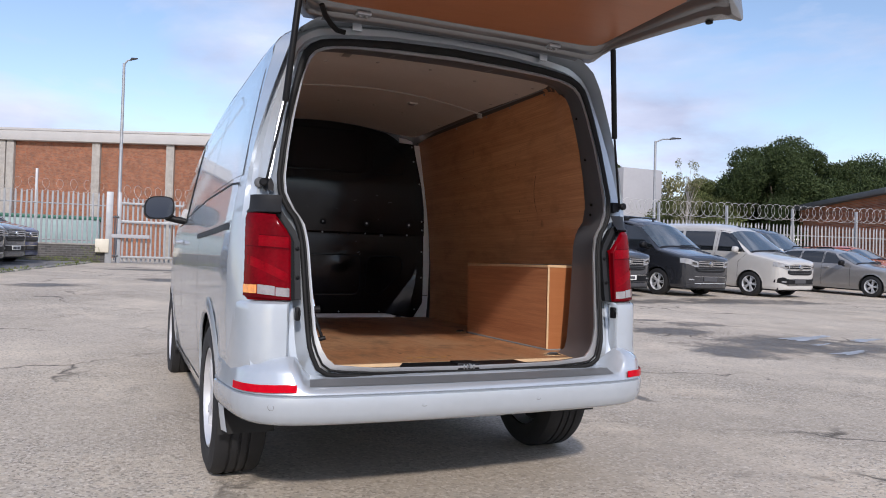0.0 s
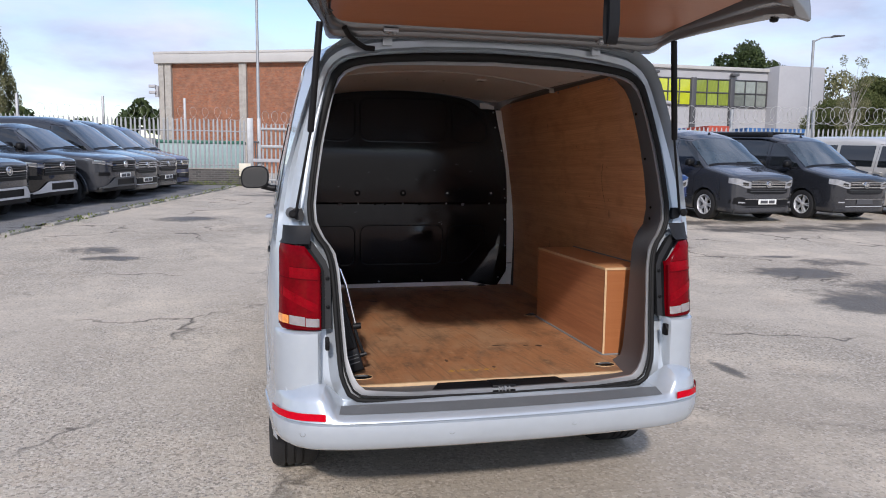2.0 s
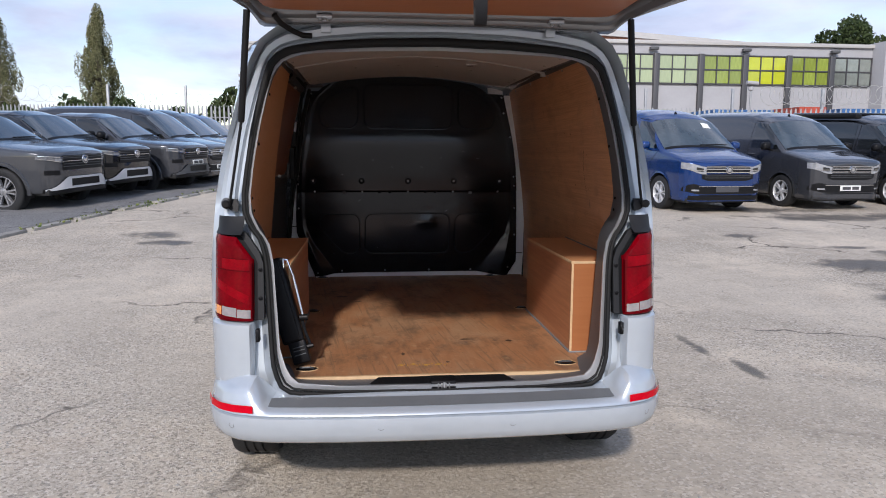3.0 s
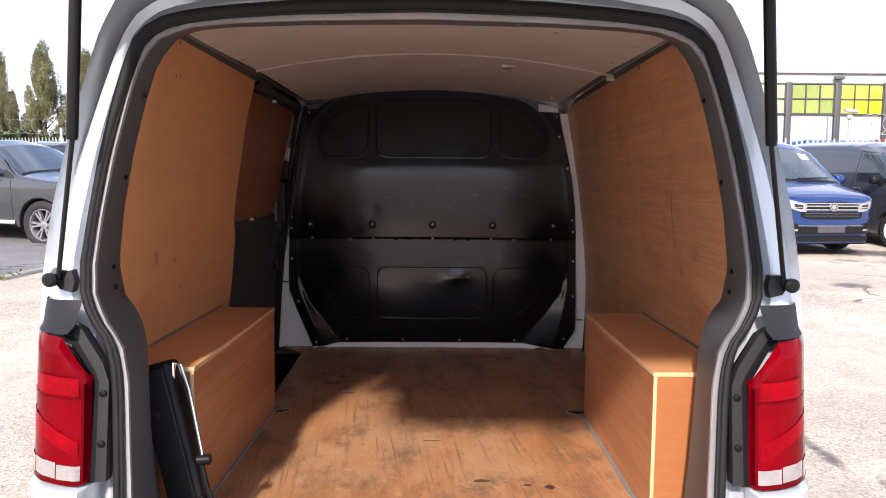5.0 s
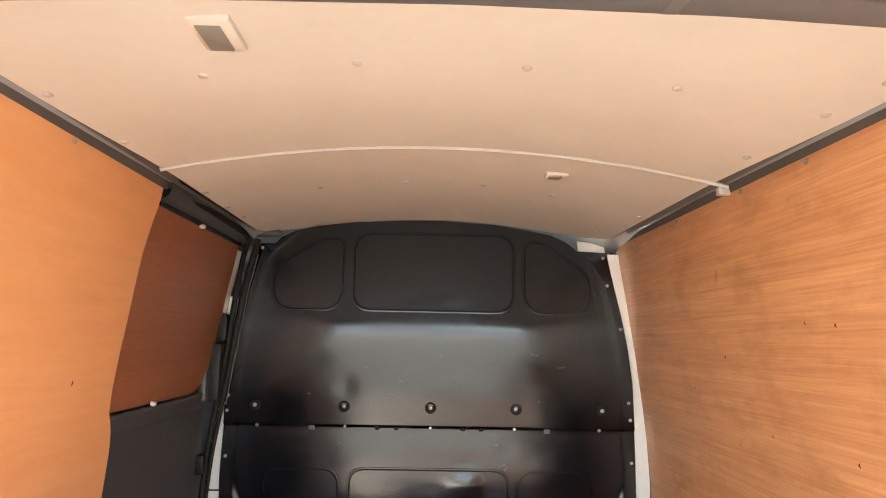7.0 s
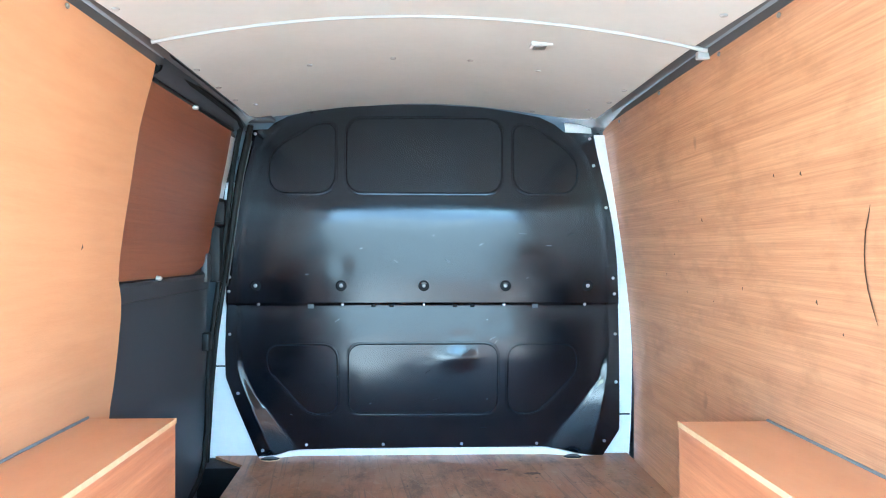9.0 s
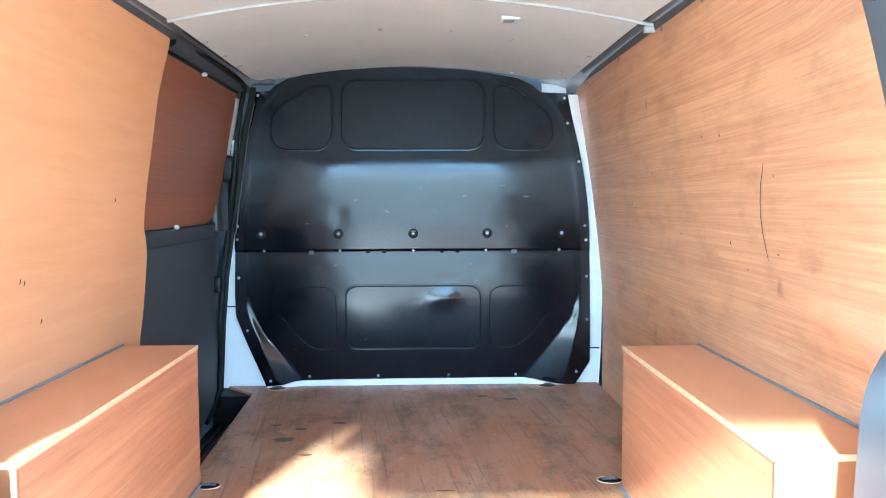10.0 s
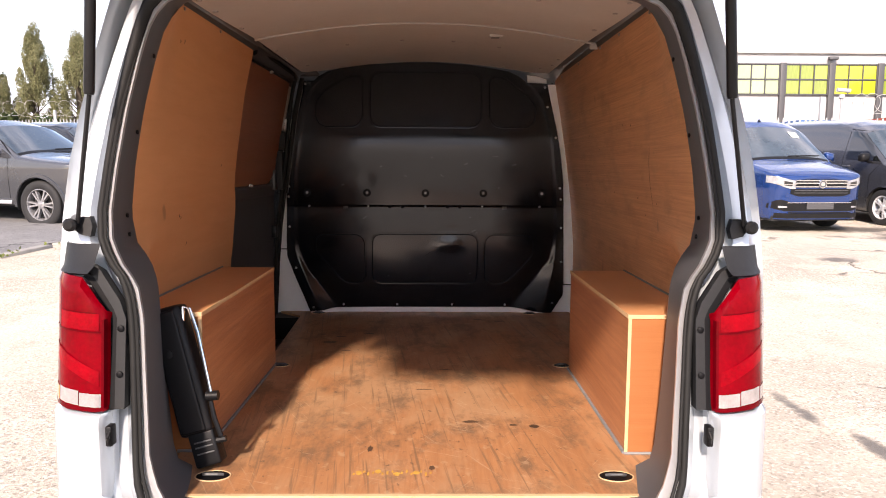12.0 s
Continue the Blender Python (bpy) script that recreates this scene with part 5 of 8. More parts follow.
M_STAIN = mat("oil_stain", (0.105, 0.058, 0.035), 0.45, 0, 0.3, 20)
M_YELLOW = mat("yellow_paint_trace", (0.56, 0.31, 0.06), 0.6, 0, 0.3, 40)
for k, (x, y, rx, ry) in enumerate(((0.39, 0.617, 0.02, 0.02), (-0.46, 1.78, 0.05, 0.035), (-0.42, 1.90, 0.03, 0.02), (-0.28, 1.97, 0.035, 0.02), (0.42, 2.28, 0.04, 0.02), (0.30, 2.33, 0.035, 0.018), (0.18, 0.66, 0.035, 0.015),
                                    (-0.52, 1.95, 0.03, 0.015), (0.32, 0.63, 0.02, 0.01), (0.05, 0.28, 0.012, 0.02), (-0.14, 0.42, 0.01, 0.03), (-0.36, 1.62, 0.03, 0.015), (0.1, 1.3, 0.04, 0.006), (0.02, 1.02, 0.05, 0.006))):
    blot("stain", x, y, rx, ry, M_STAIN, k)
for k in range(17):
    blot("paint_trace", -0.17 + 0.0135 * k, 0.238 + 0.008 * (k % 3), 0.004 + 0.008 * (k % 4 == 1), 0.010 + 0.006 * (k % 2), M_YELLOW, 50 + k, 0.0016)

# wheel boxes
for sx, x_in, y0, y1 in ((1, 0.633, 0.388, 1.312), (-1, 0.638, 0.405, 1.384)):
    bx = group_part("wheel_box", van, "plywood box over the wheel arch with pale cut edges")
    bm = bmesh.new()
    box(bm, x_in, x_in + 0.012, y0 + 0.012, y1, FLZ, 0.988, 0.0008, 1)
    bm.transform(Matrix.Diagonal((sx, 1, 1, 1)))
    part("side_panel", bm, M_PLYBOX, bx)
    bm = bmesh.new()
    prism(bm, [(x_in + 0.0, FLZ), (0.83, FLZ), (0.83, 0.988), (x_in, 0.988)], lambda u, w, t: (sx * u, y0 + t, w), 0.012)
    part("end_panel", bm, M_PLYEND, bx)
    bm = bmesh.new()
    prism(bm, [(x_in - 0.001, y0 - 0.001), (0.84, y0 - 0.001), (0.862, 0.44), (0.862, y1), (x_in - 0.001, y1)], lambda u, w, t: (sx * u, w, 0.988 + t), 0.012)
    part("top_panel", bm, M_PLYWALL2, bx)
    bm = bmesh.new()
    box(bm, x_in - 0.003, x_in - 0.001, y0 + 0.004, y1, 0.988, 1.001)
    box(bm, x_in - 0.003, 0.82, y0 - 0.0035, y0 - 0.0012, 0.989, 1.001)
    box(bm, x_in - 0.003, x_in + 0.007, y0 - 0.0035, y0 - 0.0012, FLZ, 0.988)
    bm.transform(Matrix.Diagonal((sx, 1, 1, 1)))
    part("cut_edge", bm, M_CUT, bx, "pale cut plywood edge")
    bm = bmesh.new()
    tube(bm, [(sx * (x_in - 0.003), y0, FLZ + 0.002), (sx * (x_in - 0.003), y1, FLZ + 0.002)], 0.006, 6)
    part("sealant", bm, M_SEALANT, bx, "grey sealant bead")
    bm = bmesh.new()
    tube(bm, [(sx * (x_in - 0.003), y0 - 0.004, FLZ + 0.002), (sx * 0.72, y0 - 0.004, FLZ + 0.002)], 0.005, 6)
    part("sealant", bm, M_SEALANT, bx, "grey sealant bead")
    bm = bmesh.new()
    pts = []
    for i in range(12):
        y = 0.44 + (y1 - 0.44) * i / 11
        x, z = wall_point(y, (1.002 - 0.56) / 1.37)
        pts.append((sx * (x - 0.004), y, 1.003))
    tube(bm, pts, 0.0035, 6)
    part("sealant", bm, M_SEALANT, bx, "grey sealant bead")


# headlining
def ceil_z(x):
    return 2.024 - 0.155 * x * x


def ceiling_sheet(y0, y1, corner):
    bm = bmesh.new()
    rows = []
    for j in range(41):
        y = y0 + (y1 - y0) * (j / 40) ** 2
        hw = 0.708 - 0.026 * smooth(0.7, 1.5, y)
        if corner and y < y0 + 0.20:
            q = 1 - (y - y0) / 0.20
            hw -= 0.10 * (1 - math.sqrt(max(0, 1 - q * q)))
        rows.append([(hw * (i / 12 - 1), y, ceil_z(hw * (i / 12 - 1))) for i in range(25)])
    grid(bm, rows)
    return thick(bm, 0.006)


part("roof_lining", ceiling_sheet(0.40, 1.352, True), M_CEIL, van, "grey headlining board, rear half")
part("roof_lining", ceiling_sheet(1.358, 2.50, False), M_CEIL, van, "grey headlining board, front half")
bm = bmesh.new()
tube(bm, [(x, 1.355, ceil_z(x) - 0.001) for x in np.linspace(-0.69, 0.72, 30)], 0.006, 6)
part("joint_strip", bm, M_FASCIA, van, "pale joint strip")
bm = bmesh.new()
box(bm, 0.70, 0.735, 1.365, 1.385, 1.925, 1.945, 0.003)
part("strip_end", bm, M_FASCIA, van, "loose white strip end")
bm = bmesh.new()
rows = []
for f in np.linspace(-1, 1, 61):
    xr = 0.66 * f
    low = lerp_in([(0.0, 1.911), (0.3, 1.907), (0.5, 1.899), (0.56, 1.893), (0.62, 1.878), (0.66, 1.845)], abs(xr))
    top = lerp_in([(0.0, 1.923), (0.3, 1.919), (0.5, 1.911), (0.58, 1.903), (0.63, 1.888), (0.66, 1.86)], abs(xr))
    rows.append([(xr, 0.262, low), (xr, 0.275, low + 0.001), (xr * 1.005, 0.33, (low + top) / 2), (xr * 1.01, 0.372, top), (xr * 1.012, 0.380, top + 0.004), (xr * 1.03, 0.392, top + 0.03), (xr * 1.07, 0.41, ceil_z(xr * 1.07) + 0.010)])
grid(bm, rows)
part("roof_header", bm, M_SHADEGREY, van, "roof header, grey paint with shade in its tone")
for x, z in ((-0.502, 1.9075), (-0.413, 1.9115), (-0.275, 1.9145), (-0.011, 1.9165), (0.24, 1.9145), (0.502, 1.9075)):
    bm = bmesh.new()
    box(bm, x - 0.008, x + 0.008, 0.305, 0.315, z - 0.001, z + 0.008, 0.0005, 1)
    part("header_slot", bm, M_GROOVE, van)
for x in (-0.253, 0.234):
    bm = bmesh.new()
    grid(bm, [[(x + dx, y, z - 0.0012) for dx in (-0.009, 0.009)] for y, z in ((0.275, 1.9095), (0.33, 1.9145), (0.370, 1.9195))])
    part("sealant_patch", bm, M_MIDGREY, van, "pale sealant patch on the roof header")
for sx in (-1, 1):
    bm = bmesh.new()
    rows = []
    for i in range(25):
        y = 0.43 + 2.12 * i / 24
        x, z = wall_point(y, 1.0)
        k = smooth(0.3, 0.62, y)
        rows.append([(sx * (x + 0.006), y, z - 0.03), (sx * (x - 0.004), y, z + 0.002), (sx * (x - 0.014), y, (z + 0.008) * (1 - k) + (ceil_z(x) + 0.006) * k), (sx * (x - 0.034), y, (z + 0.02) * (1 - k) + (ceil_z(x - 0.034) + 0.012) * k), (sx * (x - 0.07), y, ceil_z(0.66) + 0.016)])
    grid(bm, rows)
    part("roof_rail", bm, M_RAIL, van, "grey roof rail between lining and wall")
# interior lamps
for x, y, w, d in ((-0.357, 0.655, 0.032, 0.058), (0.323, 1.545, 0.030, 0.024)):
    bm = bmesh.new()
    box(bm, x - w, x + w, y - d, y + d, ceil_z(x) - 0.008, ceil_z(x) + 0.004, 0.003)
    il = part("interior_lamp", bm, M_CEIL, van, "white interior lamp, off")
    bm = bmesh.new()
    box(bm, x - w * 0.75, x + w * 0.45, y - d * 0.7, y + d * 0.85, ceil_z(x) - 0.011, ceil_z(x) - 0.006, 0.002)
    part("diffuser", bm, M_LAMPDIFF, il)
for x, y in [(-0.69, 0.645), (-0.687, 0.81), (-0.428, 0.819), (-0.16, 0.802), (0.136, 0.805), (0.405, 0.82), (0.672, 0.65), (0.666, 0.813), (0.661, 1.116), (-0.68, 1.114), (-0.669, 1.654), (-0.669, 1.885), (-0.665, 2.081), (-0.36, 1.78), (-0.1, 1.76), (0.14, 1.77), (0.36, 1.82), (0.656, 1.883), (0.657, 2.076), (0.663, 2.365), (-0.62, 2.2), (0.62, 2.25), (-0.46, 2.44), (0.44, 2.44)]:
    bm = bmesh.new()
    lathe(bm, [(0.010, 0.0), (0.008, -0.004), (0.001, -0.005)], Matrix.Translation((x, y, ceil_z(x) - 0.0)), 10)
    part("trim_clip", bm, M_FASCIA, van)

# ---- bulkhead ----
bulk = group_part("bulkhead", van, "black pressed-steel bulkhead with ribs, bolts and dents")
# half widths by height: outer edge, inner fold of the flange, and the crease of each lower corner
EDGE = {-1: [(0.56, 0.674), (0.665, 0.712), (0.79, 0.762), (0.91, 0.806), (1.014, 0.808), (1.16, 0.802), (1.353, 0.793), (1.565, 0.764), (1.752, 0.729), (1.917, 0.687), (2.05, 0.64)],
        1: [(0.55, 0.738), (0.684, 0.816), (1.0, 0.811), (1.199, 0.805), (1.394, 0.79), (1.515, 0.773), (1.658, 0.747), (1.857, 0.702), (1.925, 0.688), (2.05, 0.64)]}
FOLD = {-1: [(0.56, 0.610), (0.618, 0.632), (0.753, 0.688), (0.89, 0.745), (0.95, 0.764), (1.1, 0.768), (1.208, 0.765), (1.4, 0.753), (1.589, 0.723), (1.752, 0.695), (1.83, 0.675), (1.88, 0.645), (1.92, 0.60), (2.05, 0.45)],
        1: [(0.56, 0.692), (0.634, 0.708), (0.749, 0.733), (0.901, 0.762), (1.0, 0.775), (1.051, 0.777), (1.199, 0.768), (1.394, 0.756), (1.539, 0.740), (1.681, 0.713), (1.811, 0.674), (1.88, 0.625), (1.938, 0.564), (2.05, 0.43)]}
CREASE = {-1: [(0.56, 0.495), (0.639, 0.548), (0.781, 0.65), (0.882, 0.722), (0.969, 0.757), (1.08, 0.760)],
          1: [(0.56, 0.470), (0.638, 0.536), (0.741, 0.619), (0.843, 0.69), (0.93, 0.750), (1.06, 0.768)]}
BULK_TOP = [(-0.70, 1.912), (-0.612, 1.916), (-0.597, 1.94), (-0.55, 1.968), (-0.479, 1.988), (-0.316, 2.009), (-0.083, 2.021), (0.057, 2.022), (0.268, 2.011), (0.386, 1.995), (0.504, 1.974), (0.56, 1.945), (0.592, 1.912), (0.70, 1.907)]
BULK_FOOT = [(-0.70, 0.574), (-0.61, 0.578), (-0.55, 0.592), (-0.3, 0.597), (0.4, 0.598), (0.525, 0.598), (0.63, 0.577), (0.76, 0.563)]


def bulk_plane(z):
    return 2.445 + 0.078 * (1.9 - z)


BULK_SLOPE = [(0.55, -0.20), (0.75, -0.17), (1.0, -0.07), (1.19, 0.0), (1.22, -0.14), (1.3, -0.13), (1.5, -0.05), (1.57, 0.0), (1.63, 0.09), (1.7, 0.05), (1.9, 0.03), (2.04, 0.0)]
BULK_Z = np.linspace(0.55, 2.06, 303)
BULK_Y = np.cumsum([lerp_in(BULK_SLOPE, z) for z in BULK_Z]) * (BULK_Z[1] - BULK_Z[0])
BULK_Y += 2.449 - np.interp(1.57, BULK_Z, BULK_Y)
DENTS = [(0.140, 0.985, 0.058, 0.042, -0.0105), (0.155, 1.075, 0.03, 0.02, 0.002), (-0.33, 1.36, 0.03, 0.04, 0.0022), (-0.07, 1.45, 0.03, 0.03, 0.0018), (-0.13, 0.985, 0.03, 0.012, 0.0005),
         (-0.235, 0.975, 0.03, 0.012, 0.0005), (0.02, 0.975, 0.03, 0.012, 0.0005), (0.30, 1.12, 0.05, 0.03, 0.0012), (0.5, 0.86, 0.03, 0.03, 0.0012), (-0.25, 1.13, 0.05, 0.03, 0.0010), (0.18, 1.38, 0.03, 0.05, 0.0010)]


def bulk_main(x, z):
    """The pressed face: waist fold, mid ledge and shallow dents."""
    y = float(np.interp(z, BULK_Z, BULK_Y)) + 0.010 * smooth(1.212, 1.204, z) + 0.0008 * math.sin(x * 9 + 1) * math.sin(z * 13)
    for dx, dz, wx, wz, a in DENTS:
        q = ((x - dx) / wx) ** 2 + ((z - dz) / wz) ** 2
        if q < 9:
            y += a * math.exp(-q)
    return y


def bulk_y(x, z):
    """The whole sheet, with its flat screwed flange and the triangular facets of the lower corners."""
    s, ax = (1, x) if x > 0 else (-1, -x)
    r = lerp_in(FOLD[s], z)
    c = lerp_in(CREASE[s], z) if z < CREASE[s][-1][0] else r - 0.014
    c = min(c, r - 0.034)
    lift = 0.0015 + 0.0345 * smooth(1.04, 0.58, z)
    y = bulk_main(x, z)
    if ax >= r:
        y -= lift
    elif ax > c:
        t = (ax - c) / (r - c)
        y -= lift * (t if r - c > 0.05 else smooth(0, 1, t))
    y -= 0.0004 * math.exp(-((ax - r) / 0.010) ** 2) * smooth(0.56, 0.64, z)
    return y


bm = bmesh.new()
cols = sorted(set(np.linspace(0, 1, 61)) | set(np.linspace(0, 0.15, 64)) | set(np.linspace(0.85, 1, 64)))
knots = [0.0, 1.19, 1.20, 1.204, 1.208, 1.212, 1.216, 1.22, 1.24, 1.56, 1.575, 1.59, 1.605, 1.62, 1.66]
zrows = [(0, k) for k in np.linspace(0, 1, 66)[:-1]] + [(1, z) for z in knots[1:8]] + [(1, z) for z in np.linspace(1.24, 1.55, 16)] + [(1, z) for z in knots[9:]] + [(2, k) for k in np.linspace(0, 1, 42)[1:]]
rows = []
for kind_z, k in zrows:
    row = []
    for f in cols:
        xa = -0.68 + 1.40 * f
        foot, head = lerp_in(BULK_FOOT, xa), lerp_in(BULK_TOP, xa * (0.69 / 0.70))
        z = k if kind_z == 1 else (foot + (1.19 - foot) * k if kind_z == 0 else 1.66 + (head - 1.66) * k)
        x = -lerp_in(EDGE[-1], z) + (lerp_in(EDGE[-1], z) + lerp_in(EDGE[1], z)) * f
        row.append((x, bulk_y(x, z), z))
    rows.append(row)
grid(bm, rows)
part("bulkhead_panel", bm, M_BLACK, bulk, "black pressed steel sheet", 60)


def rib(pts):
    """A pressed groove with a raised lip round a field."""
    bm = bmesh.new()
    tube(bm, [(x, bulk_y(x, z) + 0.0008, z) for x, z in pts], 0.0048, 6, True, 0.7, (0, 1, 0))
    b = part("pressed_bead", bm, M_BLACK, bulk)
    mx, mz = sum(p[0] for p in pts) / len(pts), sum(p[1] for p in pts) / len(pts)
    inner = [(x + math.copysign(0.0062, mx - x), z + math.copysign(0.0062, mz - z)) for x, z in pts]
    bm = bmesh.new()
    tube(bm, [(x, bulk_y(x, z) + 0.001, z) for x, z in inner], 0.003, 6, True, 0.7, (0, 1, 0))
    part("groove", bm, M_GROOVE, b)


def rounded(poly, r=0.05, n=6):
    out = []
    m = len(poly)
    for i in range(m):
        p, a, b = Vector(poly[i]), Vector(poly[i - 1]), Vector(poly[(i + 1) % m])
        u, v2 = (a - p).normalized(), (b - p).normalized()
        ru = min(r, (a - p).length * 0.48, (b - p).length * 0.48)
        q0, q1 = p + u * ru, p + v2 * ru
        for k in range(n + 1):
            t = k / n
            out.append(tuple(q0 * (1 - t) ** 2 + p * 2 * t * (1 - t) + q1 * t ** 2))
    fine = []
    for i, p in enumerate(out):
        q = out[(i + 1) % len(out)]
        k = max(1, int(math.dist(p, q) / 0.03))
        fine += [(p[0] + (q[0] - p[0]) * j / k, p[1] + (q[1] - p[1]) * j / k) for j in range(k)]
    return fine


rib(rounded([(-0.318, 1.655), (0.323, 1.655), (0.324, 1.970), (-0.317, 1.968)], 0.075))
rib(rounded([(0.360, 1.655), (0.632, 1.655), (0.632, 1.815), (0.44, 1.945), (0.360, 1.945)], 0.085))
rib(rounded([(-0.352, 1.653), (-0.632, 1.653), (-0.624, 1.84), (-0.43, 1.945), (-0.352, 1.945)], 0.085))
rib(rounded([(-0.316, 0.747), (0.312, 0.745), (0.312, 1.048), (-0.313, 1.048)], 0.06))
rib(rounded([(0.345, 0.744), (0.48, 0.744), (0.645, 0.925), (0.635, 1.046), (0.344, 1.046)], 0.065))
rib(rounded([(-0.348, 0.745), (-0.48, 0.745), (-0.648, 0.945), (-0.640, 1.046), (-0.349, 1.046)], 0.065))
M_RUB = mat("pale_rub_mark", (0.10, 0.10, 0.105), 0.5, 0, 0.4, 60)
for k in range(26):
    bm = bmesh.new()
    x, z, ln, an = rng.uniform(-0.6, 0.6), rng.choice((rng.uniform(0.66, 1.15), rng.uniform(1.3, 1.5))), rng.uniform(0.003, 0.016), rng.uniform(-0.6, 0.9)
    ca, sa, w = math.cos(an), math.sin(an), 0.0009
    grid(bm, [[(x + ca * q - sa * s * w, bulk_y(x + ca * q, z + sa * q) - 0.0015, z + sa * q + ca * s * w) for q in (-ln, 0.0, ln)] for s in (-1, 1)])
    part("scuff", bm, M_RUB if k % 3 else M_GROOVE, bulk)
face_q = pose(0, 0, 0, 90, 0, 0)
for x in (-0.680, -0.335, 0.001, 0.335, 0.674):
    bm = bmesh.new()
    yy = bulk_y(x, 1.284)
    lathe(bm, [(0.023, -0.004), (0.022, 0.003), (0.019, 0.0045), (0.015, 0.004), (0.0145, 0.001)], Matrix.Translation((x, yy, 1.284)) @ face_q, 20)
    bo = part("bolt", bm, M_GROOVE, bulk, "round bolt in a dished seat")
    screw_at(bo, (x, yy - 0.002, 1.284), face_q, 0.008)
    screw_at(bulk, (x * 0.985, bulk_y(x, 1.2) - 0.012, 1.207), face_q, 0.0065)
for sx, zs_ in ((-1, ((0.680, 1.897), (0.746, 1.61), (0.782, 1.319), (0.787, 1.26), (0.788, 1.085), (0.756, 0.843), (0.66, 0.604))), (1, ((0.679, 1.886), (0.694, 1.775), (0.744, 1.603), (0.777, 1.316), (0.785, 1.25), (0.794, 1.083), (0.799, 0.883), (0.755, 0.635)))):
    for x, z in zs_:
        screw_at(bulk, (sx * x, bulk_y(sx * x, z) - 0.001, z), face_q, 0.0068)
for x in (-0.486, -0.167, 0.161, 0.477):
    screw_at(bulk, (x, bulk_y(x, 0.617) - 0.001, 0.617), face_q, 0.0068)
for x in (-0.205, -0.131, 0.129, 0.201):
    bm = bmesh.new()
    box(bm, x - 0.009, x + 0.009, bulk_y(x, 1.19) - 0.006, bulk_y(x, 1.19) + 0.004, 1.195, 1.219, 0.002)
    part("drain_slot", bm, M_GROOVE, bulk)
for x in (-0.46, 0.46):
    bm = bmesh.new()
    box(bm, x - 0.012, x + 0.012, bulk_y(x, 1.19) - 0.005, bulk_y(x, 1.19) + 0.004, 1.190, 1.218, 0.002)
    part("label_tab", bm, M_GREYPL, bulk)
# pale pillars beside it and the sill below it
for sx, wide in ((1, [(0.575, 0.862), (0.75, 0.867), (1.0, 0.865), (1.2, 0.847), (1.39, 0.822), (1.63, 0.779), (1.87, 0.732), (1.96, 0.72)]), (-1, [(0.565, 0.875), (0.957, 0.858), (1.16, 0.835), (1.305, 0.82), (1.62, 0.80), (1.75, 0.78)])):
    bm = bmesh.new()
    rows = []
    for z in np.linspace(0.565, 1.90 if sx > 0 else 1.70, 40):
        a, b = lerp_in(EDGE[sx], z) - 0.05 * smooth(1.80, 1.66, z), lerp_in(wide, z) + 0.01
        rows.append([(sx * (a + (b - a) * i / 3), bulk_plane(z) + 0.008, z) for i in range(4)])
    grid(bm, rows)
    part("pillar_panel", thick(bm, 0.004), M_WHITE, van, "pale painted pillar beside the bulkhead")
for xa, xb, z in ((0.806, 0.868, 0.741), (-0.858, -0.80, 0.951)):
    bm = bmesh.new()
    box(bm, xa, xb, bulk_plane(z) - 0.001, bulk_plane(z) + 0.006, z - 0.0025, z + 0.0025)
    part("panel_joint", bm, M_GROOVE, van)
bm = bmesh.new()
grid(bm, [[(x, 2.475 + dy, z0 + lerp_in([(0.58, 0.012), (0.69, 0.0)], x)) for x in (0.58, 0.61, 0.65, 0.69)] for dy, z0 in ((0.0, 1.895), (0.004, 1.92), (0.02, 1.945))])
part("roof_bow", thick(bm, 0.004), M_WHITE, van, "pale painted roof bow end")
bm = bmesh.new()
foot_line = np.linspace(-0.675, 0.735, 60)
grid(bm, [[(x, bulk_y(x, max(0.58, lerp_in(BULK_FOOT, x))) + dy, lerp_in(BULK_FOOT, x) + dz) for x in foot_line] for dy, dz in ((-0.004, 0.005), (-0.010, 0.002), (-0.011, -0.012), (-0.008, -0.03))])
part("bulkhead_sill", bm, M_WHITE, van, "pale painted sill strip")
# behind the bulkhead: closes the cab side
bm = bmesh.new()
box(bm, -0.74, 0.74, 2.68, 2.70, 0.4, 1.8, 0.002)
part("cab_partition", bm, M_BLKPL, van)

# ---- sliding side door seen from inside ----
door = group_part("sliding_door", van, "closed side door, grey trim and ply-covered window")


def door_pt(y, z, o=0.0):
    return (-(lerp_in([(0.4, 0.872), (1.0, 0.872), (1.3, 0.865), (1.5, 0.838), (1.7, 0.798), (1.95, 0.738)], z) - o), y, z)


def door_sheet(y0, y1, zf0, zf1, o, n=10, yend=None):
    """A moulding on the door between heights zf0 and zf1; yend(z) may shape its front edge."""
    bm = bmesh.new()
    rows = []
    for j in range(n + 1):
        row = []
        for i in range(n + 1):
            y = y0 + (y1 - y0) * i / n
            z0, z1 = zf0(y), zf1(y)
            z = z0 + (z1 - z0) * j / n
            row.append(door_pt(y0 + (yend(z) - y0) * i / n if yend else y, z, o))
        rows.append(row)
    grid(bm, rows)
    return thick(bm, 0.006)


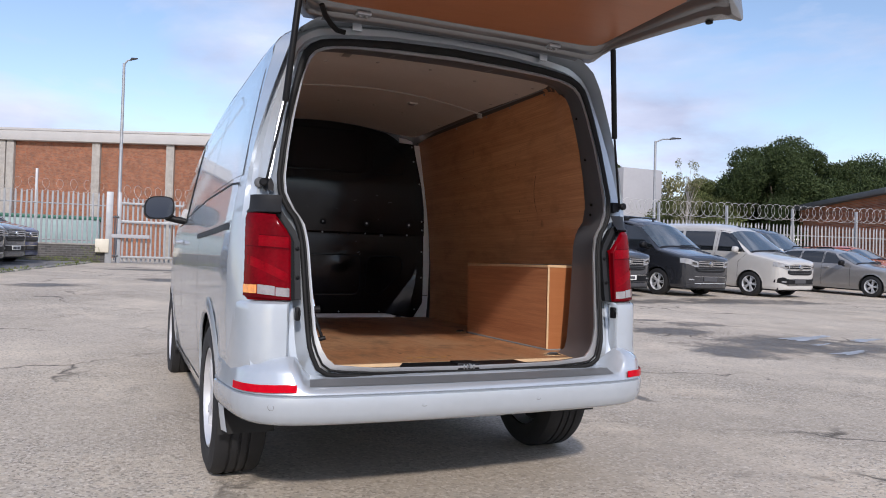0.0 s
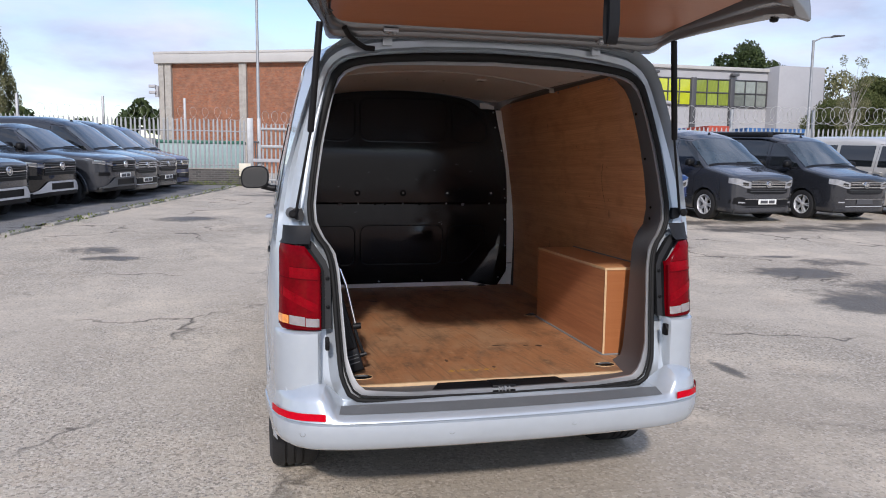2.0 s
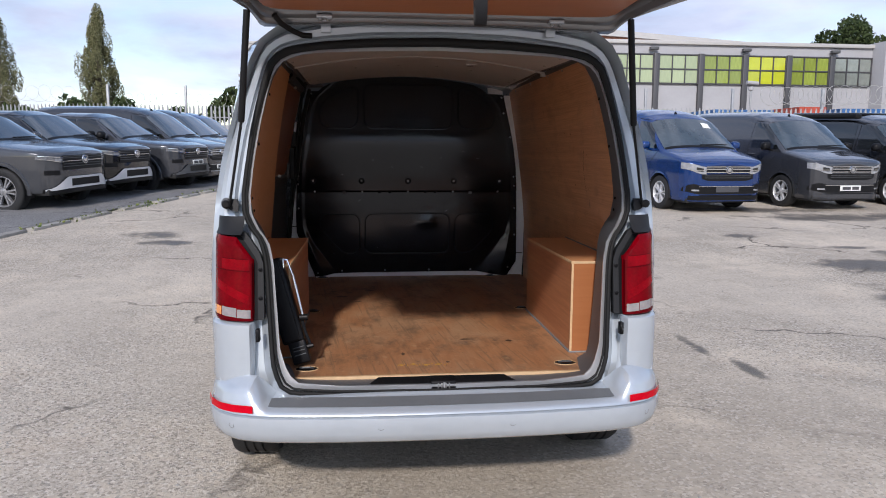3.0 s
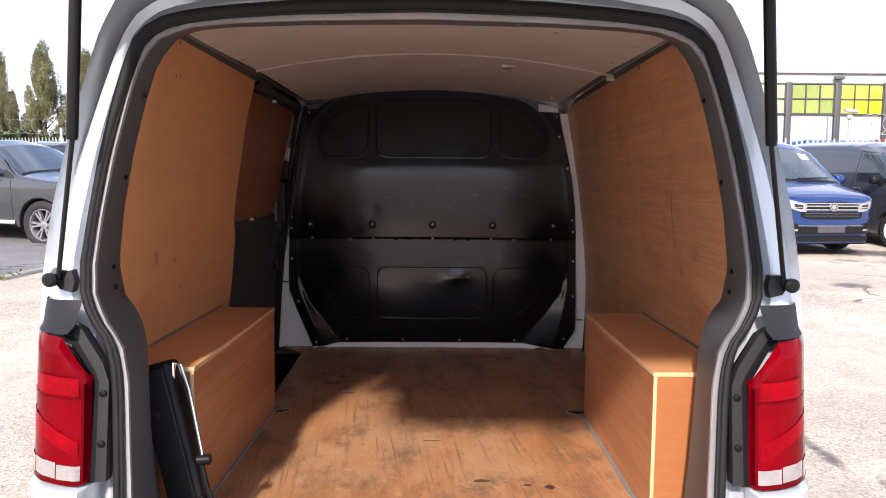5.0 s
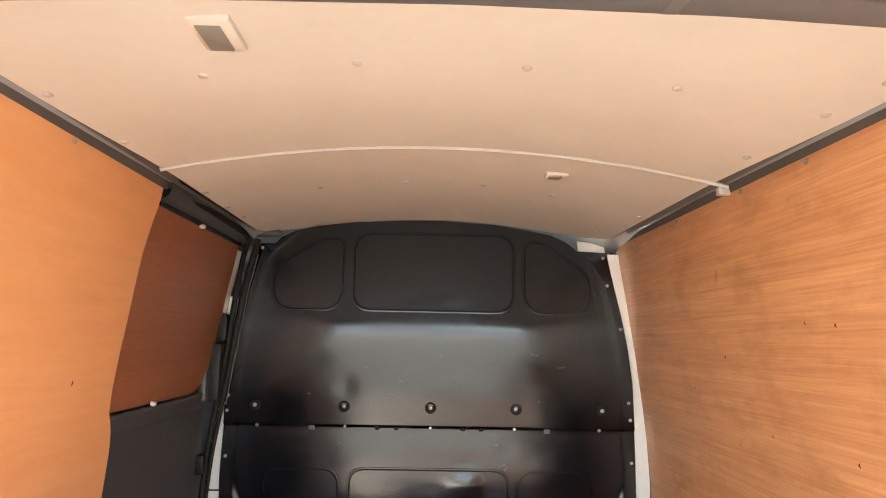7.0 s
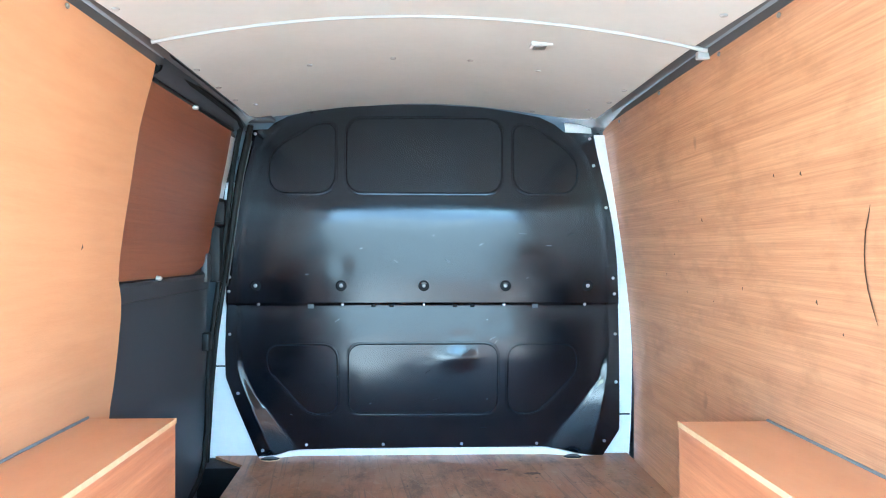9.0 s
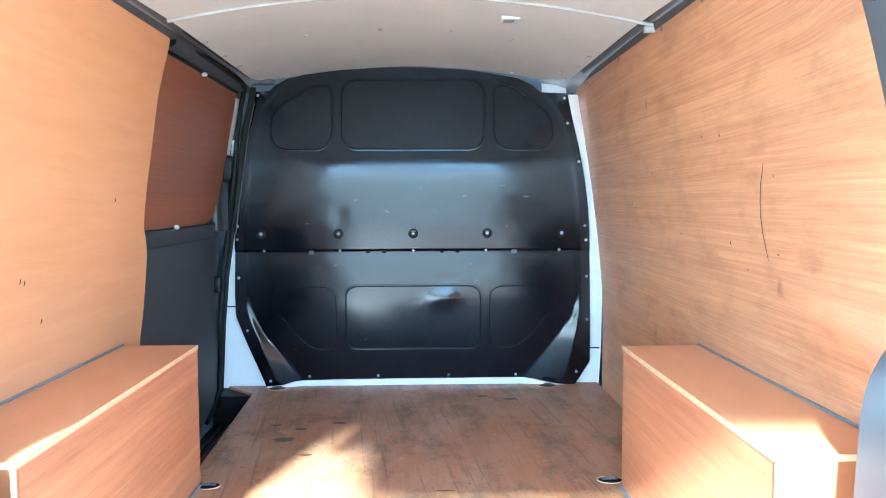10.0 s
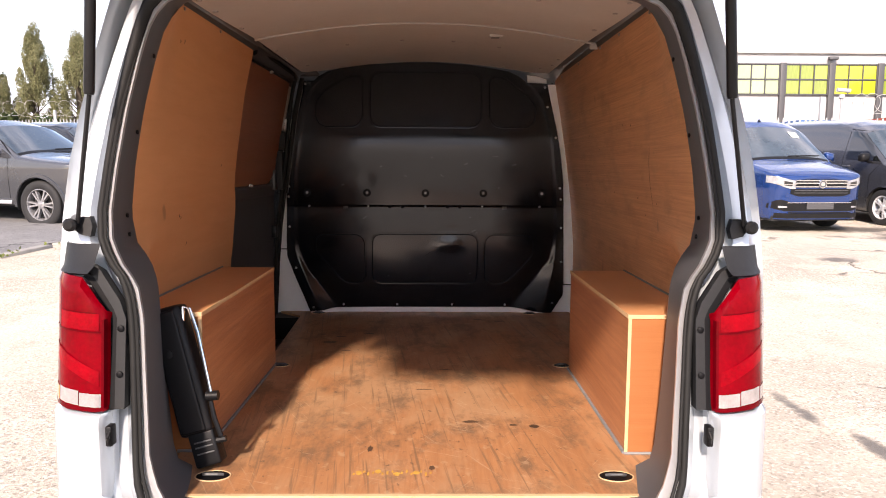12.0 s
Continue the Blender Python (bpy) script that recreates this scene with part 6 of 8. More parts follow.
TRIM_FRONT = [(0.47, 2.0), (0.505, 2.20), (0.539, 2.33), (0.58, 2.38), (0.62, 2.398), (0.836, 2.425), (1.067, 2.44), (1.30, 2.445)]
COVER_FRONT = [(1.335, 2.20), (1.345, 2.28), (1.368, 2.335), (1.40, 2.375), (1.436, 2.392), (1.5, 2.405), (1.586, 2.405), (1.789, 2.378), (1.9, 2.35)]
part("door_trim", door_sheet(1.36, 2.44, lambda y: 0.47, lambda y: 1.275, 0.0, 20, lambda z: lerp_in(TRIM_FRONT, z)), M_DOORTRIM, door, "grey moulded lower trim")
part("door_frame", door_sheet(1.36, 2.50, lambda y: 1.28, lambda y: 1.93, -0.012), M_DOORTRIM, door, "dark door frame")
bm = bmesh.new()
prof_t = [(1.272, 0.002), (1.277, 0.012), (1.300, 0.020), (1.322, 0.022), (1.331, 0.016), (1.334, 0.0)]
grid(bm, [[door_pt(y, z + 0.03 * smooth(2.30, 2.42, y) * (1 if z > 1.29 else 0), o * (1 - 0.5 * smooth(2.25, 2.42, y))) for y in np.linspace(1.36, 2.44, 24)] for z, o in prof_t])
part("trim_step", bm, M_DOORTRIM, door, "grey moulded ledge below the window")
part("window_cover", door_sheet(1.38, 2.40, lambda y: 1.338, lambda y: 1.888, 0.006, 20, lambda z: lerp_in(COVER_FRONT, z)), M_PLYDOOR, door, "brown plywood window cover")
bm = bmesh.new()
tube(bm, [door_pt(y, 1.893, 0.008) for y in np.linspace(1.51, 2.36, 12)], 0.006, 6)
part("cover_edge", bm, M_BLKPL, door)
part("door_pillar", door_sheet(2.36, 2.47, lambda y: 1.635, lambda y: 1.875, 0.0), M_WHITE, door, "pale painted pillar strip")
bm = bmesh.new()
box(bm, -0.830, -0.79, 2.40, 2.47, 1.525, 1.63, 0.008)
lt_d = part("door_latch", bm, M_BLKPL, door, "black latch")
bm = bmesh.new()
box(bm, -0.826, -0.786, 2.395, 2.402, 1.54, 1.615, 0.004)
part("latch_plate", bm, M_CAP, lt_d)
bm = bmesh.new()
box(bm, -0.855, -0.80, 2.39, 2.465, 1.30, 1.52, 0.014)
part("latch_cover", bm, M_CAP, door)
bm = bmesh.new()
box(bm, -0.865, -0.835, 2.345, 2.40, 1.30, 1.415, 0.012)
part("latch_cover", bm, M_DOORTRIM, door)
bm = bmesh.new()
box(bm, -0.876, -0.843, 2.39, 2.455, 1.03, 1.10, 0.006)
tube(bm, [(-0.842, 2.44, 1.10), (-0.832, 2.45, 1.085), (-0.83, 2.45, 1.06)], 0.004, 6)
part("door_buffer", bm, M_BLKPL, door)
for y, z in ((1.865, 1.886), (1.84, 1.339)):
    bm = bmesh.new()
    p = door_pt(y, z, 0.014)
    lathe(bm, [(0.008, -0.004), (0.008, 0.008), (0.005, 0.013)], Matrix.Translation(p) @ pose(0, 0, 0, 0, 100, 0), 10)
    part("cover_clip", bm, M_FASCIA, door, "white fixing clip")
# rubber seals round the door aperture
SEAL_A = [(-0.735, 1.52, 1.925), (-0.728, 1.56, 1.932), (-0.717, 1.9, 1.936), (-0.716, 2.30, 1.932), (-0.722, 2.40, 1.915), (-0.745, 2.435, 1.86), (-0.764, 2.44, 1.75), (-0.79, 2.44, 1.518), (-0.82, 2.44, 1.284), (-0.845, 2.44, 1.095), (-0.860, 2.44, 0.883), (-0.866, 2.44, 0.692), (-0.868, 2.42, 0.59), (-0.872, 2.36, 0.53), (-0.876, 2.25, 0.495)]
bm = bmesh.new()
tube(bm, SEAL_A, 0.011, 8)
part("aperture_seal", bm, M_RUBBER, door, "black rubber door aperture seal")
SEAL_B = [(-0.69, 2.425, 1.925), (-0.705, 2.44, 1.866), (-0.738, 2.445, 1.727), (-0.768, 2.445, 1.517), (-0.801, 2.445, 1.283), (-0.827, 2.445, 1.095), (-0.845, 2.445, 0.882), (-0.856, 2.445, 0.692), (-0.862, 2.44, 0.58)]
bm = bmesh.new()
tube(bm, SEAL_B, [0.012, 0.014, 0.015, 0.013, 0.009, 0.008, 0.007, 0.007, 0.007], 8)
part("aperture_seal", bm, M_RUBBER, door, "black rubber door aperture seal")
bm = bmesh.new()
tube(bm, [(x + 0.014, y + 0.004, z) for x, y, z in SEAL_B[1:5]], 0.003, 6)
part("seal_lip", bm, M_GREYPL, door)
bm = bmesh.new()
rows = []
for y in np.linspace(1.505, 2.47, 24):
    rows.append([(-0.748, y, 1.90), (-0.728, y, 1.906), (-0.716, y, 1.918), (-0.712, y, 1.940), (-0.712, y, 1.962), (-0.704, y, 1.972), (-0.69, y, ceil_z(0.69) - 0.002)])
grid(bm, rows)
part("aperture_trim", bm, M_DOORTRIM, door, "dark grey door aperture trim")
bm = bmesh.new()
tube(bm, [(-0.735, 2.43, 1.955), (-0.70, 2.44, 1.955), (-0.66, 2.445, 1.955), (-0.615, 2.445, 1.953), (-0.598, 2.448, 1.945)], [0.014, 0.021, 0.02, 0.016, 0.006], 10)
part("corner_trim", bm, M_DOORTRIM, door)
# step well beside the floor
bm = bmesh.new()
box(bm, -0.90, -0.66, 1.37, 2.56, 0.40, 0.43, 0.005)
box(bm, -0.70, -0.67, 1.37, 2.42, 0.42, 0.56)
box(bm, -0.90, -0.69, 2.43, 2.56, 0.42, 0.558)
stp = part("door_step", bm, M_BLKPL, van, "black ribbed door step")
for k in range(4):
    bm = bmesh.new()
    box(bm, -0.86 + 0.035 * k, -0.85 + 0.035 * k, 1.5, 2.4, 0.43, 0.437, 0.002)
    part("step_rib", bm, M_GREYPL, stp)

# ---- long black plastic case leaning in the corner ----
case = thing("plastic_case", "long black plastic case with steel rod leaning against plywood box", "case", Matrix.Identity(4))
A, B = Vector((-0.705, 0.345, 1.03)), Vector((-0.58, 0.29, FLZ + 0.012))
axis = (B - A).normalized()
side_v = axis.cross(Vector((0, 1, 0))).normalized()
out_v = side_v.cross(axis).normalized()
if out_v.y > 0:
    out_v = -out_v


def case_pt(t, s, o):
    return A + axis * t + side_v * s + out_v * o


L_C = (B - A).length


def case_box(t0, t1, s0, s1, o0, o1, bev):
    bm = bmesh.new()
    c = [bm.verts.new(case_pt(t, s, o)) for o in (o0, o1) for s in (s0, s1) for t in (t0, t1)]
    fs = [bm.faces.new([c[i] for i in q]) for q in ((0, 2, 3, 1), (4, 5, 7, 6), (0, 1, 5, 4), (2, 6, 7, 3), (0, 4, 6, 2), (1, 3, 7, 5))]
    bmesh.ops.bevel(bm, geom=list({e for f in fs for e in f.edges}), offset=bev, segments=3, affect="EDGES", profile=0.5)
    return bm


body_c = part("case_body", case_box(0.0, L_C * 0.80, -0.055, 0.04, -0.03, 0.045, 0.014), M_BLKPL, case)
part("case_lid", case_box(0.012, L_C * 0.78, -0.045, 0.025, 0.042, 0.052, 0.006), M_BLKPL, body_c)
part("case_foot", case_box(L_C * 0.78, L_C, -0.035, 0.04, -0.02, 0.04, 0.008), M_BLKPL, case)
for t in (0.84, 0.87, 0.91):
    part("foot_rib", case_box(L_C * t, L_C * t + 0.004, -0.02, 0.03, 0.04, 0.044, 0.001), M_GREYPL, case)
bm = bmesh.new()
lathe(bm, [(0.013, 0), (0.013, 0.006), (0.006, 0.008)], Matrix.Translation(case_pt(0.13, -0.02, 0.05)) @ Vector((0, 0, 1)).rotation_difference(out_v).to_matrix().to_4x4(), 14)
part("case_knob", bm, M_BLKPL, case)
bm = bmesh.new()
tube(bm, [case_pt(0.05, 0.035, 0.03), case_pt(0.012, 0.048, 0.03), case_pt(0.02, 0.062, 0.03), case_pt(0.09, 0.068, 0.03), case_pt(L_C * 0.60, 0.058, 0.03)], 0.0055, 8)
part("steel_rod", bm, M_CHROME, case, "bright steel rod")
bm = bmesh.new()
tube(bm, [case_pt(L_C * 0.585, 0.045, 0.03), case_pt(L_C * 0.60, 0.078, 0.03)], 0.014, 10)
tube(bm, [case_pt(L_C * 0.60, 0.05, 0.02), case_pt(L_C * 0.72, 0.05, 0.03), case_pt(L_C * 0.84, 0.055, 0.03), case_pt(L_C * 0.88, 0.045, 0.03)], 0.007, 8)
tube(bm, [case_pt(L_C * 0.86, 0.04, 0.03), case_pt(L_C * 0.865, 0.068, 0.03)], 0.009, 8)
part("rod_clamp", bm, M_BLKPL, case)


# ---- parked vehicles ----
PICKUP = dict(top=[(0, 1.08), (0.05, 1.13), (0.3, 1.19), (1.1, 1.26), (1.4, 1.30), (2.1, 1.76), (2.45, 1.85), (3.2, 1.86), (3.55, 1.78), (3.8, 1.40), (3.85, 1.33), (5.35, 1.33)],
              w=[(0, 0.45), (0.03, 0.62), (0.08, 0.75), (0.15, 0.85), (0.25, 0.92), (0.4, 0.97), (0.7, 1.0), (5.0, 1.0), (5.35, 0.96)], r=[(0, 0.10), (1.3, 0.12), (2.2, 0.2), (3.6, 0.2), (3.9, 0.06), (5.4, 0.06)],
              prof=[(0.3, 0.93), (0.5, 0.975), (0.8, 1.0), (1.05, 1.0), (1.2, 0.98), (1.35, 0.93), (1.6, 0.84), (1.86, 0.74)], half=0.965, length=5.35, low=0.40, axles=((0.95, 0.415), (4.22, 0.415)))
ESTATE = dict(top=[(0, 0.74), (0.06, 0.80), (0.4, 0.88), (1.1, 0.97), (1.35, 1.02), (2.05, 1.36), (2.5, 1.45), (3.7, 1.44), (4.3, 1.28), (4.6, 0.98)],
              w=[(0, 0.40), (0.04, 0.60), (0.1, 0.74), (0.18, 0.84), (0.3, 0.91), (0.5, 0.965), (0.8, 1.0), (4.0, 1.0), (4.6, 0.85)], r=[(0, 0.10), (1.3, 0.12), (2.2, 0.22), (4.6, 0.22)],
              prof=[(0.15, 0.93), (0.35, 0.985), (0.6, 1.0), (0.8, 0.995), (0.92, 0.97), (1.15, 0.86), (1.45, 0.70)], half=0.885, length=4.6, low=0.20, axles=((0.82, 0.325), (3.56, 0.325)))


def front_d(v, x, z):
    k = abs(x) / max(1e-4, v["half"] * lerp_in(v["prof"], z))
    ws = v["w"]
    if k <= ws[0][1]:
        return 0.0
    for (d0, a), (d1, b) in zip(ws, ws[1:]):
        if a <= k <= b and b > a:
            return d0 + (d1 - d0) * (k - a) / (b - a)
    return 0.8


def nose_patch(v, x0, x1, zlo, zhi, o=0.006, nx=14, nz=5, depth=0.01):
    """A panel wrapped round the nose between x0 and x1; zlo and zhi may vary with x."""
    bm = bmesh.new()
    rows = []
    for j in range(nz + 1):
        row = []
        for i in range(nx + 1):
            x = x0 + (x1 - x0) * i / nx
            a, b = (f(abs(x)) if callable(f) else f for f in (zlo, zhi))
            z = a + (b - a) * j / nz
            d = front_d(v, x, z)
            n = smooth(0.0, 0.25, d)
            row.append((x + math.copysign(o * n, x), d - o * (1 - 0.6 * n), z))
        rows.append(row)
    grid(bm, rows)
    return thick(bm, depth)


def plate_bars(parent, v, z, material=None):
    bm = bmesh.new()
    box(bm, -0.26, 0.26, -0.030, -0.018, z - 0.055, z + 0.055, 0.004)
    pl = part("number_plate", bm, M_PLATE, parent, "white number plate with dark bars")
    for x0, x1 in ((-0.205, 0.0), (0.04, 0.205)):
        bm = bmesh.new()
        box(bm, x0, x1, -0.033, -0.0305, z - 0.033, z + 0.033)
        part("plate_bar", bm, M_MULL, pl)


def badge(parent, z, r, y=-0.04):
    bm = bmesh.new()
    m = Matrix.Translation((0, y, z)) @ pose(0, 0, 0, 90, 0, 0)
    lathe(bm, [(r, -0.03), (r, 0.004), (r * 0.97, 0.008), (r * 0.84, 0.008), (r * 0.82, 0.002), (r * 0.5, 0.0), (0.001, 0.0)], m, 28)
    bd = part("badge", bm, M_CHROME, parent, "round bright badge")
    bm = bmesh.new()
    lathe(bm, [(r * 0.80, 0.0035), (r * 0.55, 0.0045), (0.001, 0.005)], m, 24)
    part("badge_field", bm, M_GREYPL, bd)
    bm = bmesh.new()
    lathe(bm, [(r * 0.55, 0.004), (r * 0.5, 0.009), (0.001, 0.010)], m, 20)
    part("badge_boss", bm, M_CHROME, bd)


def vehicle(name, label, category, v, skin, m, panes, rim_mat, group, front="van", plate=True, trim=None, spokes=5, lower=None, wing_mat=None):
    car = thing(name, label, category, m, group)
    body = part("body", shell(v, v["length"]), skin, car)
    bm = bmesh.new()
    box(bm, -v["half"] * 0.86, v["half"] * 0.86, 0.12, v["length"] - 0.1, v["low"] - 0.04, v["low"] + 0.06, 0.01)
    part("underbody", bm, M_UNDER, car)
    for ad, ar in v["axles"]:
        for sx in (-1, 1):
            part("wheel_arch", arch_liner(v, ad, ar, sx), M_UNDER, car)
            wheel(car, Matrix.Translation((sx * (v["half"] - 0.125), ad, ar)) @ (pose(0, 0, 0) if sx > 0 else pose(0, 0, 0, 0, 0, 180)), ar, 0.235, rim_mat, spokes)
            if trim:
                bm = bmesh.new()
                rows = []
                for i in range(21):
                    a = radians(-6 + 192 * i / 20)
                    rows.append([(sx * (side_x(v, ad + r * math.cos(a), max(v["low"], ar + r * math.sin(a))) + o), ad + r * math.cos(a), max(v["low"] - 0.05, ar + r * math.sin(a))) for r, o in ((ar + 0.05, 0.004), (ar + 0.06, 0.025), (ar + 0.11, 0.025), (ar + 0.12, 0.003))])
                grid(bm, rows)
                part("arch_trim", bm, trim, car)
    top, rr = v["top"], v["r"]
    d0, d1 = panes["screen"]

    def bx(d):
        return base_x(v, d, lerp_in(top, d) - lerp_in(rr, d))

    bm = bmesh.new()
    grid(bm, [[(f * bx(d), d - 0.006, top_z(v, d, f * bx(d)) + 0.005) for f in np.linspace(-0.9, 0.9, 17)] for d in np.linspace(d0, d1, 9)])
    part("windscreen", bm, M_SCREEN, car)
    bm = bmesh.new()
    grid(bm, [[(f * bx(d), d - 0.007, top_z(v, d, f * bx(d)) + 0.007) for f in np.linspace(-0.88, 0.88, 17)] for d in (d0 - 0.03, d0 + 0.025)])
    part("scuttle", bm, M_BLKPL, car)
    bm = bmesh.new()
    for s in (-1, 1):
        tube(bm, [(s * 0.08 + 0.1, d0 + 0.02, top_z(v, d0 + 0.02, 0.1) + 0.02), (s * 0.08 + 0.1 + 0.5, d0 + 0.06, top_z(v, d0 + 0.06, 0.6) + 0.022)], 0.008, 6)
    part("wiper", bm, M_BLKPL, car)
    for sx in (-1, 1):
        for q in panes["side"]:
            part("side_window", patch(v, q, sx), M_GLASS, car)
        for q in panes["lines"]:
            part("shut_line", gap_line(v, q, sx, 0.009), M_GROOVE, car)
        md, mz = panes["mirror"]
        mir = part("door_mirror", mirror_bm(v, sx, md, mz, 0.8), skin if skin in (P_BLUE, P_WHITE, P_STEEL) else M_BLKPL, car)
        part("mirror_glass", mirror_glass_bm(v, sx, md, mz, 0.8), M_MIRROR, mir)
        for hd, hz in panes["handles"]:
            bm = bmesh.new()
            x = side_x(v, hd, hz)
            tube(bm, [(sx * x, hd - 0.1, hz), (sx * (x + 0.03), hd - 0.08, hz), (sx * (x + 0.03), hd + 0.08, hz), (sx * x, hd + 0.1, hz)], 0.014, 6)
            part("door_handle", bm, skin, car)
    if front == "van":
        bm = bmesh.new()
        prism(bm, [(1.93, 0.0), (2.02, 0.0), (2.0, 0.05), (1.98, 0.055)], lambda u, w, t: (t - 0.012, u, lerp_in(top, 1.97) - 0.012 + w), 0.024)
        part("roof_aerial", bm, M_BLKPL, car)
    elif front == "pickup":
        for sx in (-1, 1):
            bm = bmesh.new()
            tube(bm, [(sx * (v["half"] - 0.04), 1.55, 0.44), (sx * (v["half"] + 0.03), 1.62, 0.45), (sx * (v["half"] + 0.03), 3.55, 0.45), (sx * (v["half"] - 0.04), 3.62, 0.44)], 0.035, 8)
            part("side_step", bm, M_ALLOY, car, "bright side step")
    if front == "van":
        for sx in (-1, 1):
            hl = part("headlight", nose_patch(v, sx * 0.49, sx * 0.895, lambda x: 0.775 + 0.10 * smooth(0.55, 0.93, x), lambda x: 0.918 + 0.075 * smooth(0.48, 0.9, x), 0.010, 18, 5, 0.02), M_CLEAR, car, "clear headlight")
            part("headlight_core", nose_patch(v, sx * 0.56, sx * 0.70, lambda x: 0.825 + 0.05 * smooth(0.58, 0.93, x), lambda x: 0.885 + 0.05 * smooth(0.48, 0.9, x), 0.016), M_GLASS, hl)
            part("light_strip", nose_patch(v, sx * 0.49, sx * 0.80, 0.845, 0.857, 0.018, 12, 1), M_CHROME, hl)
            part("fog_lamp", nose_patch(v, sx * 0.62, sx * 0.76, 0.445, 0.475, 0.018), M_CLEAR, car)
        gr = part("grille", nose_patch(v, -0.50, 0.50, 0.80, lambda x: 0.94 - 0.02 * smooth(0.3, 0.5, x), 0.008), M_BLKPL, car, "black grille with bright bars")
        for z, bright in ((0.803, True), (0.862, True), (0.882, False), (0.910, True)):
            part("grille_bar", nose_patch(v, -0.50, 0.50, z, z + (0.018 if bright else 0.008), 0.022, 10, 1, 0.008), M_CHROME if bright else M_GREYPL, gr)
        gl = part("lower_grille", nose_patch(v, -0.58, 0.58, lambda x: 0.645 + 0.05 * smooth(0.42, 0.62, x), 0.775, 0.008), M_BLKPL, car)
        for z in (0.70, 0.74):
            part("grille_bar", nose_patch(v, -0.52, 0.52, z, z + 0.010, 0.018, 10, 1, 0.006), M_GREYPL, gl)
        part("bumper_insert", nose_patch(v, -0.87, 0.87, lambda x: 0.385 + 0.05 * smooth(0.6, 0.9, x), lambda x: 0.525 + 0.06 * smooth(0.5, 0.72, x) - 0.09 * smooth(0.76, 0.9, x), 0.010, 26, 5), M_BLKPL if lower is None else lower, car)
        part("bumper_strip", nose_patch(v, -0.62, 0.62, 0.53, 0.54, 0.016, 16, 1), M_GREYPL if skin is P_WHITE else M_CHROME, car)
        part("bumper_lip", nose_patch(v, -0.80, 0.80, 0.265, 0.35, 0.020, 20, 4), M_BLKPL if skin is P_BLUE else skin, car)
        part("lip_strip", nose_patch(v, -0.6, 0.6, 0.355, 0.37, 0.018, 16, 1), M_ALLOY if skin is P_DARK else M_BLKPL, car)
        if not plate:
            part("plate_holder", nose_patch(v, -0.26, 0.26, 0.42, 0.53, 0.024, 6, 2, 0.012), M_MULL, car, "dark empty number plate holder")
        badge(car, 0.86, 0.075)
        if plate:
            plate_bars(car, v, 0.475)
    elif front == "pickup":
        for sx in (-1, 1):
            hl = part("headlight", nose_patch(v, sx * 0.55, sx * 0.90, lambda x: 0.935 + 0.055 * smooth(0.55, 0.9, x), lambda x: 1.03 + 0.03 * smooth(0.55, 0.9, x), 0.012, 18), M_HEAD, car, "slim headlight")
            for zz in (0.94, 1.022):
                part("light_strip", nose_patch(v, sx * 0.55, sx * 0.885, lambda x: zz + (0.052 if zz < 1 else 0.028) * smooth(0.55, 0.9, x), lambda x: zz + 0.012 + (0.052 if zz < 1 else 0.028) * smooth(0.55, 0.9, x), 0.02, 16, 1), M_CHROME, hl)
            part("headlight_core", nose_patch(v, sx * 0.58, sx * 0.70, 0.965, 1.0, 0.018), M_CLEAR, hl)
            part("fog_recess", nose_patch(v, sx * 0.62, sx * 0.84, 0.72, 0.80, 0.010), M_BLKPL, car)
            wing = nose_patch(v, sx * 0.40, sx * 0.82, lambda x: 0.47 - 0.03 * smooth(0.45, 0.8, x), lambda x: 0.68 - 0.215 * smooth(0.46, 0.84, x) ** 0.8, 0.03, 14, 3, 0.02)
            part("bumper_wing", wing, wing_mat or M_ALLOY, car, "bumper wing")
        gr = part("grille", nose_patch(v, -0.56, 0.56, 0.80, 1.06, 0.008), M_BLKPL, car, "black grille")
        for z in (0.86, 0.905, 0.955, 1.01, 1.04):
            part("grille_bar", nose_patch(v, -0.56, 0.56, z, z + 0.012, 0.022, 10, 1, 0.008), M_CHROME if z in (0.955,) else M_GREYPL, gr)
        part("lower_grille", nose_patch(v, -0.45, 0.45, 0.50, 0.64, 0.010), M_BLKPL, car)
        for z0, z1 in ((0.47, 0.51), (0.64, 0.68)):
            part("bumper_bar", nose_patch(v, -0.42, 0.42, z0, z1, 0.03, 10, 1, 0.02), wing_mat or M_ALLOY, car)
        part("skid_lip", nose_patch(v, -0.84, 0.84, 0.40, 0.46, 0.016, 20, 2), M_BLKPL, car)
        badge(car, 0.975, 0.08)
        if plate:
            plate_bars(car, v, 0.72)
    else:
        for sx in (-1, 1):
            part("headlight", nose_patch(v, sx * 0.45, sx * 0.80, 0.60, lambda x: 0.70 + 0.04 * smooth(0.5, 0.8, x), 0.010), M_CLEAR, car, "clear headlight")
        gr = part("grille", nose_patch(v, -0.36, 0.36, 0.54, 0.70, 0.010), M_BLKPL, car)
        for z in (0.57, 0.61, 0.65):
            part("grille_bar", nose_patch(v, -0.36, 0.36, z, z + 0.01, 0.02, 8, 1, 0.006), M_CHROME, gr)
        part("lower_grille", nose_patch(v, -0.6, 0.6, 0.27, 0.36, 0.010), M_BLKPL, car)
        if plate:
            plate_bars(car, v, 0.45)
    return car


